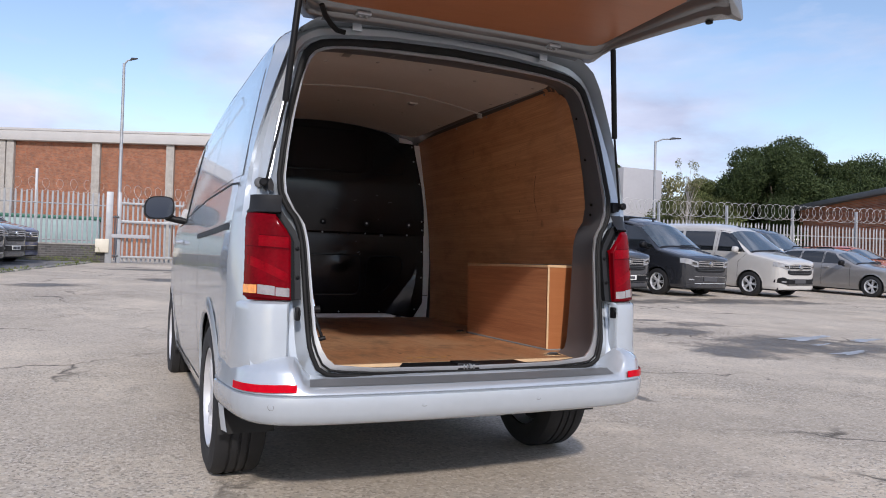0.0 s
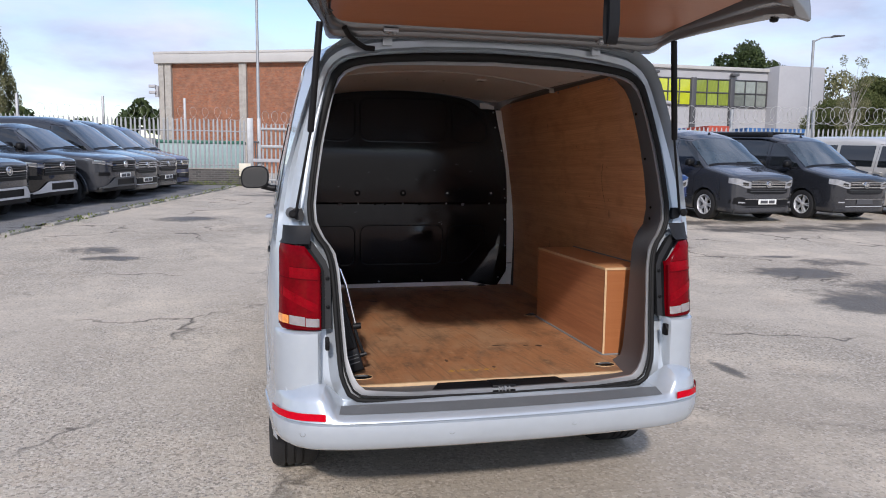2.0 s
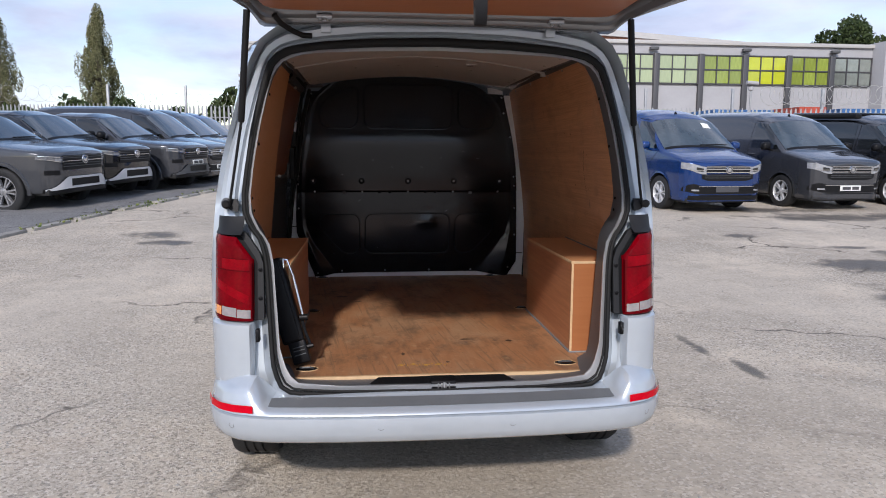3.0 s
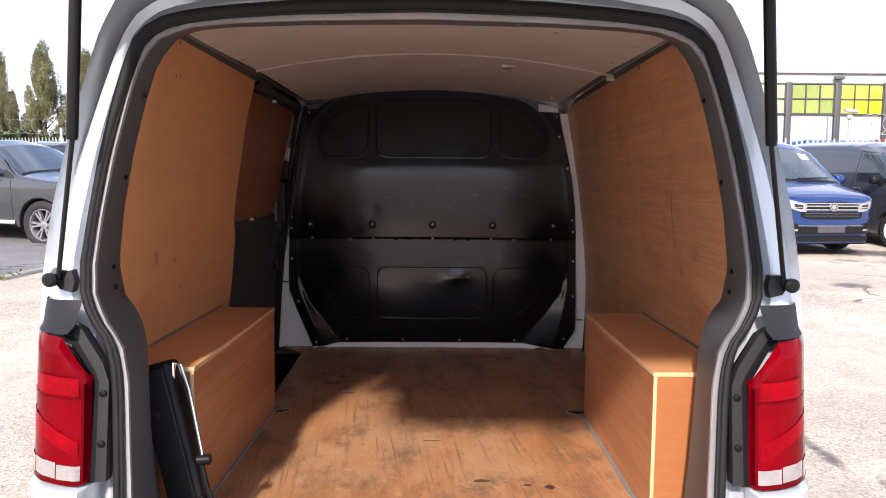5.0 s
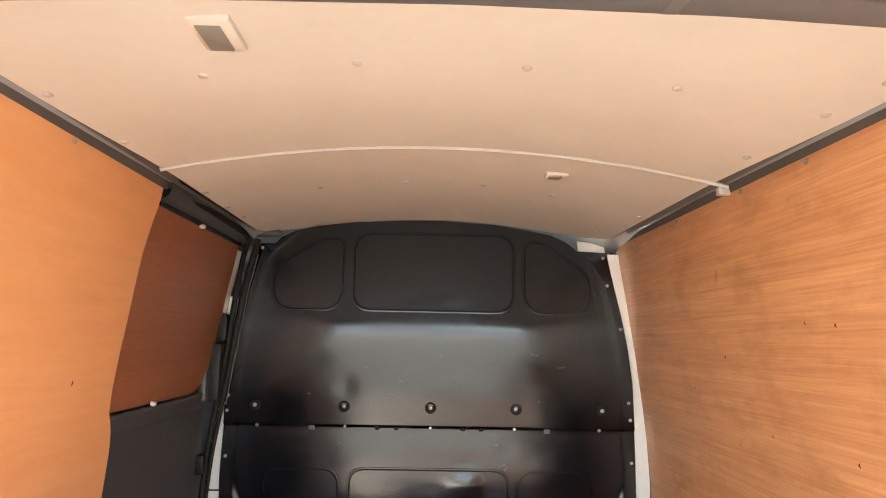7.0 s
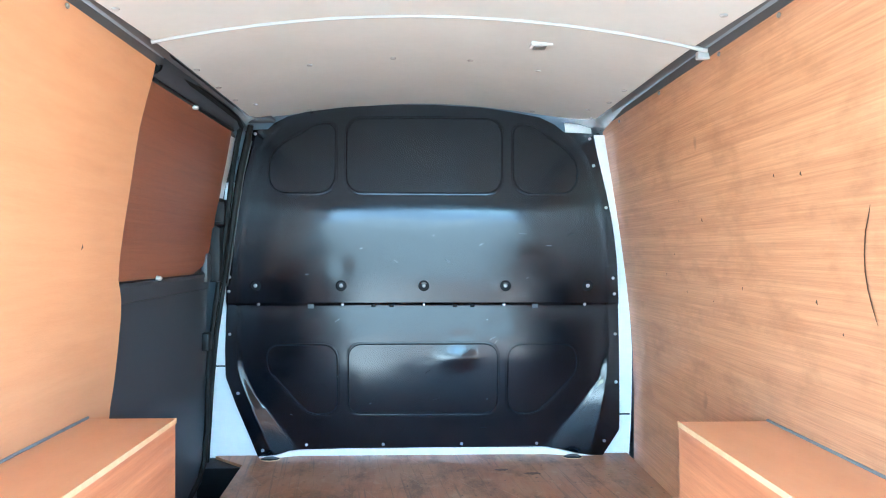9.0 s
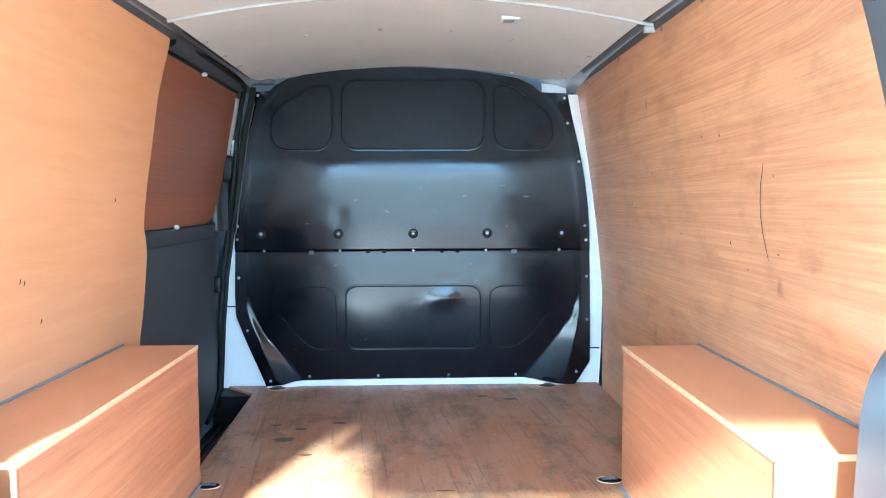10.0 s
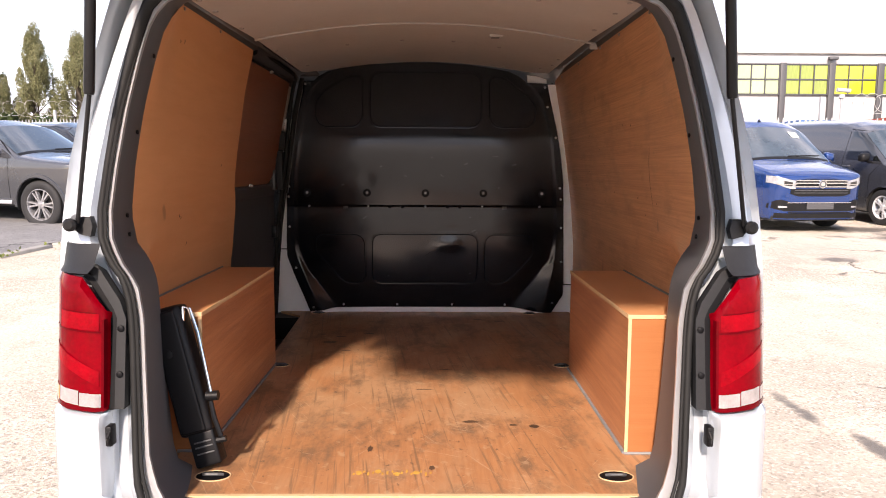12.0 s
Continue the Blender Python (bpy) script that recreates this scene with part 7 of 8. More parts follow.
VAN_LINES = [[(2.10, 0.34), (2.10, 1.22), (2.07, 1.84)], [(1.02, 1.22), (1.30, 0.95), (1.33, 0.36)], [(0.95, 1.24), (1.66, 1.80), (2.07, 1.84)], [(2.1, 1.03), (4.8, 1.03)]]
CAB = [[(1.10, 1.235), (2.02, 1.235), (2.0, 1.80), (1.66, 1.76)]]
VAN_PANES = dict(screen=(0.98, 1.70), side=CAB, lines=VAN_LINES, mirror=(1.33, 1.22), handles=((1.95, 1.10),))
KOMBI_PANES = dict(screen=(0.98, 1.70), side=CAB + [[(2.18, 1.24), (3.25, 1.24), (3.25, 1.80), (2.18, 1.80)], [(3.36, 1.24), (4.5, 1.24), (4.4, 1.80), (3.36, 1.80)]], lines=VAN_LINES, mirror=(1.33, 1.22), handles=((1.95, 1.10), (2.25, 1.10)))
PICK_PANES = dict(screen=(1.42, 2.08), side=[[(1.75, 1.30), (2.55, 1.30), (2.55, 1.74), (2.15, 1.70)], [(2.62, 1.30), (3.45, 1.32), (3.30, 1.72), (2.62, 1.74)]],
                  lines=[[(1.55, 0.5), (1.55, 1.2)], [(2.58, 0.5), (2.58, 1.76)], [(3.55, 1.3), (3.40, 0.9), (3.40, 0.5)], [(1.5, 1.27), (2.15, 1.74), (3.35, 1.76)]], mirror=(1.80, 1.27), handles=((2.4, 1.15), (3.2, 1.15)))
EST_PANES = dict(screen=(1.38, 2.02), side=[[(1.75, 0.98), (2.42, 0.98), (2.42, 1.34), (2.12, 1.30)], [(2.48, 0.98), (3.25, 1.0), (3.2, 1.35), (2.48, 1.35)], [(3.32, 1.0), (4.1, 1.04), (3.85, 1.32), (3.28, 1.35)]],
                 lines=[[(1.5, 0.3), (1.5, 0.92)], [(2.45, 0.28), (2.45, 1.36)], [(3.28, 1.36), (3.1, 0.8), (2.95, 0.4)]], mirror=(1.72, 0.94), handles=((2.3, 0.85), (3.15, 0.86)))

P_BLUE = paint("blue_paint", (0.002, 0.032, 0.15), 0.35, 0.24)
P_DARK = paint("dark_grey_paint", (0.026, 0.028, 0.034), 0.25, 0.22)
P_GREY = paint("mid_grey_paint", (0.045, 0.048, 0.056), 0.3, 0.24)
P_WHITE = paint("white_car_paint", (0.47, 0.455, 0.43), 0.0, 0.3)
P_STEEL = paint("pewter_paint", (0.062, 0.065, 0.072), 0.4, 0.26)
P_BLACK = paint("black_car_paint", (0.003, 0.0034, 0.0045), 0.2, 0.22)
P_PEWTER = paint("light_pewter_paint", (0.27, 0.26, 0.25), 0.4, 0.3)
P_ORANGE = paint("orange_paint", (0.55, 0.10, 0.03), 0.1, 0.3)
P_NAVY = paint("navy_paint", (0.006, 0.03, 0.17), 0.35, 0.28)
ROW_A, ROW_B = "vehicles parked nose out across the yard", "vehicles parked nose out along the kerb"


def at_wheel(x, y, h, v, inset=0.0):
    """Where the nose stands if the off-side front tyre touches the ground at (x, y)."""
    p = pose(0, 0, 0, 0, 0, h) @ Vector((-(v["half"] - 0.06), v["axles"][0][0], 0))
    return on_ground(x - p.x, y - p.y, h)


blue_van = vehicle("parked_van", "bright blue panel van with a chrome-barred grille", "van", VAN, P_BLUE, at_wheel(5.75, 11.65, 9, VAN), VAN_PANES, M_ALLOY, ROW_A, plate=False)
vehicle("parked_van", "dark grey panel van showing a white number plate", "van", VAN, P_GREY, at_wheel(8.7, 12.15, 9, VAN), VAN_PANES, M_ALLOY, ROW_A)
camper = vehicle("camper_van", "dark grey camper van with a roof awning", "van", VAN, P_DARK, at_wheel(11.5, 12.4, 9, VAN), KOMBI_PANES, M_ALLOY, ROW_A, plate=False, lower=P_DARK)
vehicle("parked_van", "white passenger van with dark side windows", "van", VAN, P_WHITE, at_wheel(14.85, 12.5, 9, VAN), KOMBI_PANES, M_ALLOY, ROW_A, plate=False)
estate = vehicle("estate_car", "pewter grey estate car with roof rails and alloy wheels", "car", ESTATE, P_PEWTER, at_wheel(19.8, 12.4, 6, ESTATE), EST_PANES, M_ALLOY, ROW_A, "car", False)
vehicle("hatchback", "orange hatchback parked behind the grey estate", "car", ESTATE, P_ORANGE, on_ground(24.8, 14.2, 0) @ Matrix.Scale(1.14, 4), EST_PANES, M_ALLOY, ROW_A, "car", False)
vehicle("parked_van", "dark van with glazed sides parked near the fence", "van", VAN, P_DARK, on_ground(21.3, 15.4, 9) @ Matrix.Scale(1.08, 4), KOMBI_PANES, M_ALLOY, ROW_A, plate=False)
bm = bmesh.new()
grid(bm, [[(x, d - 0.012, top_z(VAN, d, x) + 0.010) for x in (0.36, 0.45, 0.54)] for d in (1.46, 1.53, 1.60)])
part("paper_note", thick(bm, 0.002), M_PLATE, blue_van, "white paper note behind the windscreen")
for sx in (-1, 1):
    bm = bmesh.new()
    tube(bm, [(sx * 0.50, 2.3, 1.42), (sx * 0.50, 2.35, 1.49), (sx * 0.49, 3.75, 1.48), (sx * 0.48, 3.8, 1.41)], 0.016, 8)
    part("roof_rail", bm, M_BLKPL, estate)
for name, x0, x1 in (("awning", -0.98, -0.80),):
    bm = bmesh.new()
    box(bm, x0, x1, 2.1, 4.55, 1.93, 2.05, 0.03)
    part(name, bm, M_BLKPL, camper, "black rolled roof awning")
bm = bmesh.new()
box(bm, -0.66, 0.66, 2.45, 4.6, 2.03, 2.085, 0.025)
part("pop_top", bm, P_BLACK, camper, "black lifting roof")
vehicle("pickup", "pewter grey pickup with a bright bumper wing and black-silver wheels", "pickup", PICKUP, P_STEEL, on_ground(-5.55, 11.45, 75, -0.07), PICK_PANES, M_ALLOYMX, ROW_B, "pickup", False, P_STEEL, 6)
vehicle("pickup", "black pickup with a bright bumper wing", "pickup", PICKUP, P_BLACK, on_ground(-5.23, 13.5, 75, -0.05), PICK_PANES, M_ALLOYMX, ROW_B, "pickup", False, M_BLKPL, 6)
vehicle("pickup", "grey pickup with all-black wheels and a number plate", "pickup", PICKUP, P_GREY, on_ground(-4.4, 15.5, 75, -0.05), PICK_PANES, M_ALLOYDK, ROW_B, "pickup", True, P_GREY, wing_mat=M_GREYPL)
vehicle("parked_van", "dark van with a bright-barred grille, second behind the pickups", "van", VAN, P_DARK, on_ground(-4.27, 17.7, 75), VAN_PANES, M_ALLOY, ROW_B)
vehicle("parked_van", "mid grey van between a dark van and a navy van", "van", VAN, P_GREY, on_ground(-4.05, 19.9, 75), VAN_PANES, M_ALLOY, ROW_B)
vehicle("parked_van", "navy blue van at the far end of the row", "van", VAN, P_NAVY, on_ground(-3.95, 22.1, 75), VAN_PANES, M_ALLOY, ROW_B, plate=False)

# ---- puddles in the worn yard ----
# Pale rough base stands in for sky mirrored on the wet film.
M_PALEWATER = mat("pale_sheen_water", (0.36, 0.37, 0.39), 0.32, 0, 0.35, 6)
rp = random.Random(9)
for x, y, rx, ry in ((7.75, 4.75, 0.75, 0.17), (6.95, 3.45, 0.50, 0.10), (8.6, 4.45, 0.5, 0.13), (7.3, 4.15, 0.3, 0.06)):
    bm = bmesh.new()
    ring = []
    for i in range(40):
        a = 2 * math.pi * i / 40
        k = 0.75 + 0.22 * math.sin(3 * a + x) + 0.14 * math.sin(7 * a + y) + rp.uniform(-0.08, 0.08)
        px, py = x + rx * k * math.cos(a) - 0.25 * ry * k * math.sin(a), y + ry * k * math.sin(a) + 0.25 * rx * k * math.cos(a)
        ring.append(bm.verts.new((px, py, ground_z(px, py) + 0.004)))
    bm.faces.new(ring)
    solid("puddle", bm, M_PALEWATER, "shallow puddle in the damp yard, sky sheen painted pale", "puddle", "puddles in the yard", kind="structure")

# ---- parking bay and kerb ----
KERB = [(-6.9, 2.0), (-6.2, 5.0), (-5.57, 7.5), (-5.1, 9.5), (-4.5, 12.0), (-3.85, 15.2), (-3.25, 18.5), (-2.75, 21.5), (-2.4, 24.6)]
bm = bmesh.new()
rows = []
for i in range(len(KERB)):
    x, y = KERB[i]
    xs = [x - 0.12, x - 2, x - 5, x - 9, x - 14, x - 25]
    rows.append([(a, y, ground_z(a, y) + 0.035) for a in xs])
grid(bm, rows)
solid("parking_bay", bm, M_BAY, "grey asphalt parking strip behind a flush kerb", "pavement", kind="structure")
kerb = thing("kerb", "worn concrete edging blocks with weeds along them", "kerb", kind="structure")
bm = bmesh.new()
box(bm, -0.07, 0.07, -0.45, 0.45, -0.10, 0.042, 0.008)
kerb_me = finish("kerb_block", bm, mat("kerb_concrete", (0.30, 0.285, 0.255), 0.85, 0, 0.25, 5, 0.3, 60, rand=0.12))
rk = random.Random(3)
for (x0, y0), (x1, y1) in zip(KERB, KERB[1:]):
    n = max(1, int(math.dist((x0, y0), (x1, y1)) / 0.92))
    for i in range(n):
        t = (i + 0.5) / n
        x, y = x0 + (x1 - x0) * t, y0 + (y1 - y0) * t
        piece("kerb_block", kerb_me, kerb, on_ground(x + rk.uniform(-0.01, 0.01), y, math.degrees(math.atan2(-(x1 - x0), y1 - y0)) + rk.uniform(-0.6, 0.6), rk.uniform(-0.012, 0.004)))


# ---- plants ----
def leaf_mesh(name, pts, size, rnd, material):
    """One mesh of many small bent leaves at the given places."""
    co, fa = [], []
    for p in pts:
        s = size * rnd.uniform(0.6, 1.3)
        q = Euler((rnd.uniform(0, 6.3), rnd.uniform(0, 6.3), rnd.uniform(0, 6.3))).to_matrix()
        b = len(co)
        for u, w, h in ((-0.5, 0, 0), (0, -0.32, 0.1), (0.5, 0, 0), (0, 0.32, 0.1)):
            co.append(tuple(Vector(p) + q @ Vector((u * s, w * s, h * s))))
        fa.append((b, b + 1, b + 2, b + 3))
    me = bpy.data.meshes.new(name)
    me.from_pydata(co, [], fa)
    me.materials.append(material)
    return me


def tree(label, x, y, h, radius, seed, material, leaves, size, kind_of="broad", base=None):
    rnd = random.Random(seed)
    z0 = ground_z(x, y) if base is None else base
    t = thing("tree", label, "tree", Matrix.Translation((x, y, z0)))
    bm = bmesh.new()
    tr = (h * 0.016 + 0.06) * (0.45 if kind_of == "sparse" else 1)
    trunk_top = h * (0.45 if kind_of == "broad" else 0.92)
    tube(bm, [(0, 0, -0.3), (rnd.uniform(-.1, .1), 0.05, trunk_top * 0.5), (rnd.uniform(-.2, .2), rnd.uniform(-.2, .2), trunk_top)], [tr * 1.4, tr, tr * 0.4], 8)
    blobs = []
    if kind_of == "broad":
        for k in range(30):
            a, e = rnd.uniform(0, 6.28), math.asin(rnd.uniform(-0.35, 0.97))
            br = radius * rnd.uniform(0.20, 0.36)
            rr = (radius - br) * math.cos(e)
            blobs.append((rr * math.cos(a), rr * math.sin(a), h * 0.52 + (h * 0.48 - br * 0.8) * math.sin(e), br))
        blobs.append((0, 0, h * 0.6, radius * 0.55))
        for bx_, by_, bz_, br_ in blobs:
            tube(bm, [(0, 0, h * 0.25), (bx_ * 0.4, by_ * 0.4, (bz_ + h * 0.25) * 0.5), (bx_, by_, bz_)], [tr * 0.5, tr * 0.3, tr * 0.08], 6)
    elif kind_of == "poplar":
        for k in range(84):
            f = (k + rnd.random()) / 84
            a = rnd.uniform(0, 6.28)
            rr = radius * (0.55 + 0.5 * math.sin(math.pi * min(1.0, 0.25 + f * 0.75))) * (1 - 0.8 * f ** 3) * rnd.uniform(0.35, 1.12)
            top_b = min(h * 0.97, h * (0.10 + 0.84 * f) + rnd.uniform(-0.4, 0.9))
            tube(bm, [(0, 0, max(0.3, top_b - 2.6)), (rr * 0.55 * math.cos(a), rr * 0.55 * math.sin(a), top_b - 1.2), (rr * 0.85 * math.cos(a), rr * 0.85 * math.sin(a), top_b)], [tr * 0.3, tr * 0.15, tr * 0.05], 5)
            blobs.append((rr * 0.8 * math.cos(a), rr * 0.8 * math.sin(a), top_b - 0.5, rnd.uniform(0.36, 0.72)))
    else:
        for k in range(40):
            a, f = rnd.uniform(0, 6.28), rnd.uniform(0.3, 1.0)
            e = (radius * rnd.uniform(0.3, 1) * math.cos(a), radius * rnd.uniform(0.3, 1) * math.sin(a), h * f + rnd.uniform(0, 0.6))
            tube(bm, [(0, 0, h * f * 0.72), (e[0] * 0.5, e[1] * 0.5, h * f * 0.92), e], [tr * 0.35, tr * 0.18, tr * 0.05], 5)
            blobs.append((*e, radius * 0.2))
    part("trunk", bm, M_BIRCH if kind_of == "sparse" else M_BARK, t)
    pts = []
    while len(pts) < leaves:
        bx_, by_, bz_, br_ = rnd.choice(blobs)
        d = Vector((rnd.gauss(0, 1), rnd.gauss(0, 1), rnd.gauss(0, 1))).normalized() * br_ * (0.55 + 0.5 * rnd.random() ** 0.7)
        d.z *= 0.85 if kind_of == "broad" else (2.7 if kind_of == "poplar" else 1.6)
        if rnd.random() < 0.12:
            d *= 1.15
        pts.append((bx_ + d.x, by_ + d.y, max(0.3, bz_ + d.z)))
    cr = new("crown", leaf_mesh("crown", pts, size, rnd, material))
    cr.parent = t
    return t


tree("large dense dark green oak tree behind the fence", 38.6, 32.4, 9.5, 4.5, 11, M_LEAF, 120000, 0.125)
tree("dark green broadleaf tree beside the oak", 45.2, 31.0, 8.8, 4.4, 12, M_LEAF, 80000, 0.13)
tree("dark green broadleaf tree at the wood's edge", 50.5, 30.0, 9.5, 5.0, 13, M_LEAF, 70000, 0.135)
tree("rounded green tree behind the fence", 35.6, 35.6, 6.9, 3.2, 14, M_LEAF2, 55000, 0.12)
tree("low green tree behind the fence", 36.0, 38.0, 6.0, 3.4, 15, M_LEAF2, 40000, 0.12)
tree("thin pale birch with sparse foliage", 31.7, 33.5, 6.9, 1.0, 16, M_LEAF3, 6000, 0.07, "sparse")
tree("green tree beyond the trimmed shrubs", 42.0, 40.0, 7.6, 4.2, 17, M_LEAF2, 30000, 0.16)
tree("dense round tree behind the white building", 51.5, 72.0, 15.8, 5.0, 18, M_LEAF, 22000, 0.36)
tree("small tree behind the white building", 62.0, 72.0, 13.4, 4.6, 19, M_LEAF3, 3000, 0.4)
for k, (x, y, h, r) in enumerate(((-32.2, 90.0, 17.4, 3.0), (-44.0, 90.0, 17.0, 3.6), (-49.4, 90.0, 17.6, 3.5), (-54.6, 90.0, 16.2, 3.5))):
    tree("tall narrow poplar, yellow-green, against the sky", x, y, h, r, 30 + k, M_LEAF3, 45000, 0.19, "poplar")
rnd = random.Random(77)
pts = []
for k in range(12000):
    x = rnd.uniform(-75, 4)
    top = 5.7 + 0.6 * math.sin(x * 0.35) + 0.7 * math.sin(x * 1.1 + 1) + 0.4 * math.sin(x * 3.1) + 1.6 * math.exp(-((x + 15) / 2.2) ** 2)
    pts.append((x, 86 + rnd.uniform(-3, 3), rnd.uniform(0.5, 1.0) ** 0.6 * top + 0.5))
far = new("far_hedge", leaf_mesh("far_hedge", pts, 0.8, rnd, M_LEAF))
tagged(far, "distant line of dark green hedge and trees", "hedge", kind="stuff")
pts = []
for k in range(16000):
    x = rnd.uniform(29, 64)
    pts.append((x, 30 - 0.12 * (x - 23) + rnd.uniform(-1.2, 1.2), 0.7 + rnd.random() ** 0.7 * (2.6 + 0.7 * math.sin(x * 0.9) + 0.4 * math.sin(x * 2.3))))
hedge = new("undergrowth", leaf_mesh("undergrowth", pts, 0.24, rnd, M_LEAF2))
tagged(hedge, "mixed green undergrowth behind the fence", "shrubs", kind="stuff")
pts = []
for (x0, y0), (x1, y1) in zip(KERB, KERB[1:]):
    for k in range(90):
        t = rnd.random()
        w = 0.5 + 0.5 * math.sin((y0 + (y1 - y0) * t) * 1.3)
        if rnd.random() > 0.25 + 0.75 * w:
            continue
        x, y = x0 + (x1 - x0) * t + rnd.gauss(0.06, 0.07), y0 + (y1 - y0) * t
        pts.append((x, y, ground_z(x, y) + 0.02 + rnd.random() * 0.07))
for k in range(900):
    x, y = rnd.uniform(-4.9, -2.1), 24.75 - rnd.random() ** 2 * 0.5
    pts.append((x, y, ground_z(x, y) + rnd.random() ** 2 * (0.55 if -4.7 < x < -4.0 or x > -2.7 else 0.18)))
weeds = new("weeds", leaf_mesh("weeds", pts, 0.055, rnd, M_WEED))
tagged(weeds, "grass and weeds along the kerb and wall foot", "weeds", kind="stuff")
pts = []
co, fa = [], []
for k in range(900):
    x, y = rnd.uniform(-4.5, 5.5), rnd.uniform(-1.5, 7)
    if abs(x) < 1.0 and y > -0.1:
        continue
    s = rnd.uniform(0.004, 0.013)
    b = len(co)
    z = ground_z(x, y)
    a = rnd.uniform(0, 6.28)
    for i in range(5):
        q = a + i * 1.2566
        co.append((x + s * math.cos(q) * rnd.uniform(0.7, 1.2), y + s * math.sin(q) * rnd.uniform(0.7, 1.2), z - 0.002))
    co.append((x, y, z + s * rnd.uniform(0.5, 0.9)))
    fa += [(b + i, b + (i + 1) % 5, b + 5) for i in range(5)]
me = bpy.data.meshes.new("loose_stones")
me.from_pydata(co, [], fa)
me.materials.append(mat("stone", (0.34, 0.32, 0.29), 0.85, 0, 0.4, 3, rand=0.2))
tagged(new("loose_stones", me), "loose grit and small stones on the tarmac", "stones", kind="stuff")

# ---- fences ----
def pale_mesh(h):
    """A palisade pale: folded steel with a three-pointed head."""
    bm = bmesh.new()
    w, d = 0.034, 0.012
    cols = [(-w, 0.0), (-w * 0.4, -d), (w * 0.4, -d), (w, 0.0)]
    tops = [h - 0.10, h, h, h - 0.10]
    low = [bm.verts.new((x, y, 0)) for x, y in cols]
    top = [bm.verts.new((x, y, t)) for (x, y), t in zip(cols, tops)]
    for i in range(3):
        bm.faces.new((low[i], low[i + 1], top[i + 1], top[i]))
    return finish("pale", thick(bm, 0.004), M_GALV)


def palisade(label, x0, y0, x1, y1, z_at, h, pitch, rails, posts, post_h, group):
    f = thing("palisade_fence", label, "fence", group=group, kind="structure")
    me = pale_mesh(h)
    ln = math.dist((x0, y0), (x1, y1))
    ang = math.degrees(math.atan2(y1 - y0, x1 - x0))
    n = int(ln / pitch)
    for i in range(n):
        t = (i + 0.5) / n
        x, y = x0 + (x1 - x0) * t, y0 + (y1 - y0) * t
        piece("pale", me, f, Matrix.Translation((x, y, z_at(x, y))) @ pose(0, 0, 0, 0, rk.uniform(-0.6, 0.6), ang))
    for rz in rails:
        bm = bmesh.new()
        k = 12
        tube(bm, [(x0 + (x1 - x0) * i / k, y0 + (y1 - y0) * i / k + 0.03, z_at(x0 + (x1 - x0) * i / k, y0 + (y1 - y0) * i / k) + rz) for i in range(k + 1)], 0.024, 6)
        part("rail", bm, M_GALV, f)
    for t in posts:
        x, y = x0 + (x1 - x0) * t, y0 + (y1 - y0) * t
        bm = bmesh.new()
        box(bm, x - 0.04, x + 0.04, y + 0.03, y + 0.13, ground_z(x, y) - 0.2, z_at(x, y) + post_h, 0.006)
        part("post", bm, M_GALV, f)
    return f


def coil(label, x0, y0, x1, y1, z_at, r, pitch, wire=0.0065, lie=0.8):
    """A roll of razor wire; lie is how far its turns lie along the fence."""
    bm = bmesh.new()
    ln = math.dist((x0, y0), (x1, y1))
    n = int(ln / pitch * 14)
    tx, ty = (x1 - x0) / ln, (y1 - y0) / ln
    pts = []
    for i in range(n + 1):
        t = i / n
        a = i * 2 * math.pi / 14
        x, y = x0 + (x1 - x0) * t, y0 + (y1 - y0) * t
        side = r * math.cos(a)
        off = side * math.sqrt(1 - lie * lie)
        pts.append((x + tx * side * lie - ty * off, y + ty * side * lie + tx * off, z_at(x, y) + r * math.sin(a) * (0.95 + 0.08 * math.sin(i * 0.13))))
    tube(bm, pts, wire, 4)
    return solid("razor_wire", bm, M_WIRE, label, "razor wire")


WALL_T = 1.40
palisade("tall galvanised palisade fence on a low dark wall", -9.6, 25.0, -2.0, 25.0, lambda x, y: WALL_T - 0.02, 1.78, 0.155, (0.12, 1.35), (0.0, 0.36, 0.72), 2.5, "palisade fences")
palisade("tall galvanised palisade fence beyond the parked pickups", -22.0, 29.0, -9.6, 25.0, lambda x, y: WALL_T + 0.25, 1.55, 0.165, (0.15, 1.25), (0.0, 0.3, 0.6), 1.9, "palisade fences")
bm = bmesh.new()
box(bm, -22, -1.95, 25.02, 25.25, 0.5, WALL_T - 0.06, 0.01)
lw = solid("low_wall", bm, M_BRICKDK, "low old dark brick wall under the fence", "wall", kind="structure")
bm = bmesh.new()
box(bm, -22, -1.95, 25.0, 25.27, WALL_T - 0.06, WALL_T, 0.01)
part("coping", bm, M_CONC, lw)
gate_f = palisade("galvanised palisade gate, closed, with heavy cross rails", -1.50, 25.0, 3.6, 25.4, lambda x, y: ground_z(x, y) + 0.06, 2.25, 0.155, (), (), 2, "palisade fences")
for nm, z, th in (("gate_rail", 0.12, 0.05), ("gate_rail", 1.35, 0.06), ("gate_rail", 2.0, 0.05)):
    bm = bmesh.new()
    box(bm, -1.5, 3.6, 24.93, 24.97, 0.80 + z, 0.80 + z + th * 1.6, 0.006)
    part(nm, bm, M_GALV, gate_f)
bm = bmesh.new()
box(bm, -1.78, -0.55, 24.82, 24.90, 1.62, 1.75, 0.01)
part("locking_bar", bm, M_WALLW, gate_f, "pale locking bar")
bm = bmesh.new()
for x in (-1.97, -1.60):
    box(bm, x, x + (0.22 if x < -1.9 else 0.12), 24.92, 25.1, 0.5, 3.22, 0.01)
part("gate_post", bm, M_GALV, gate_f, "heavy pale gate posts")
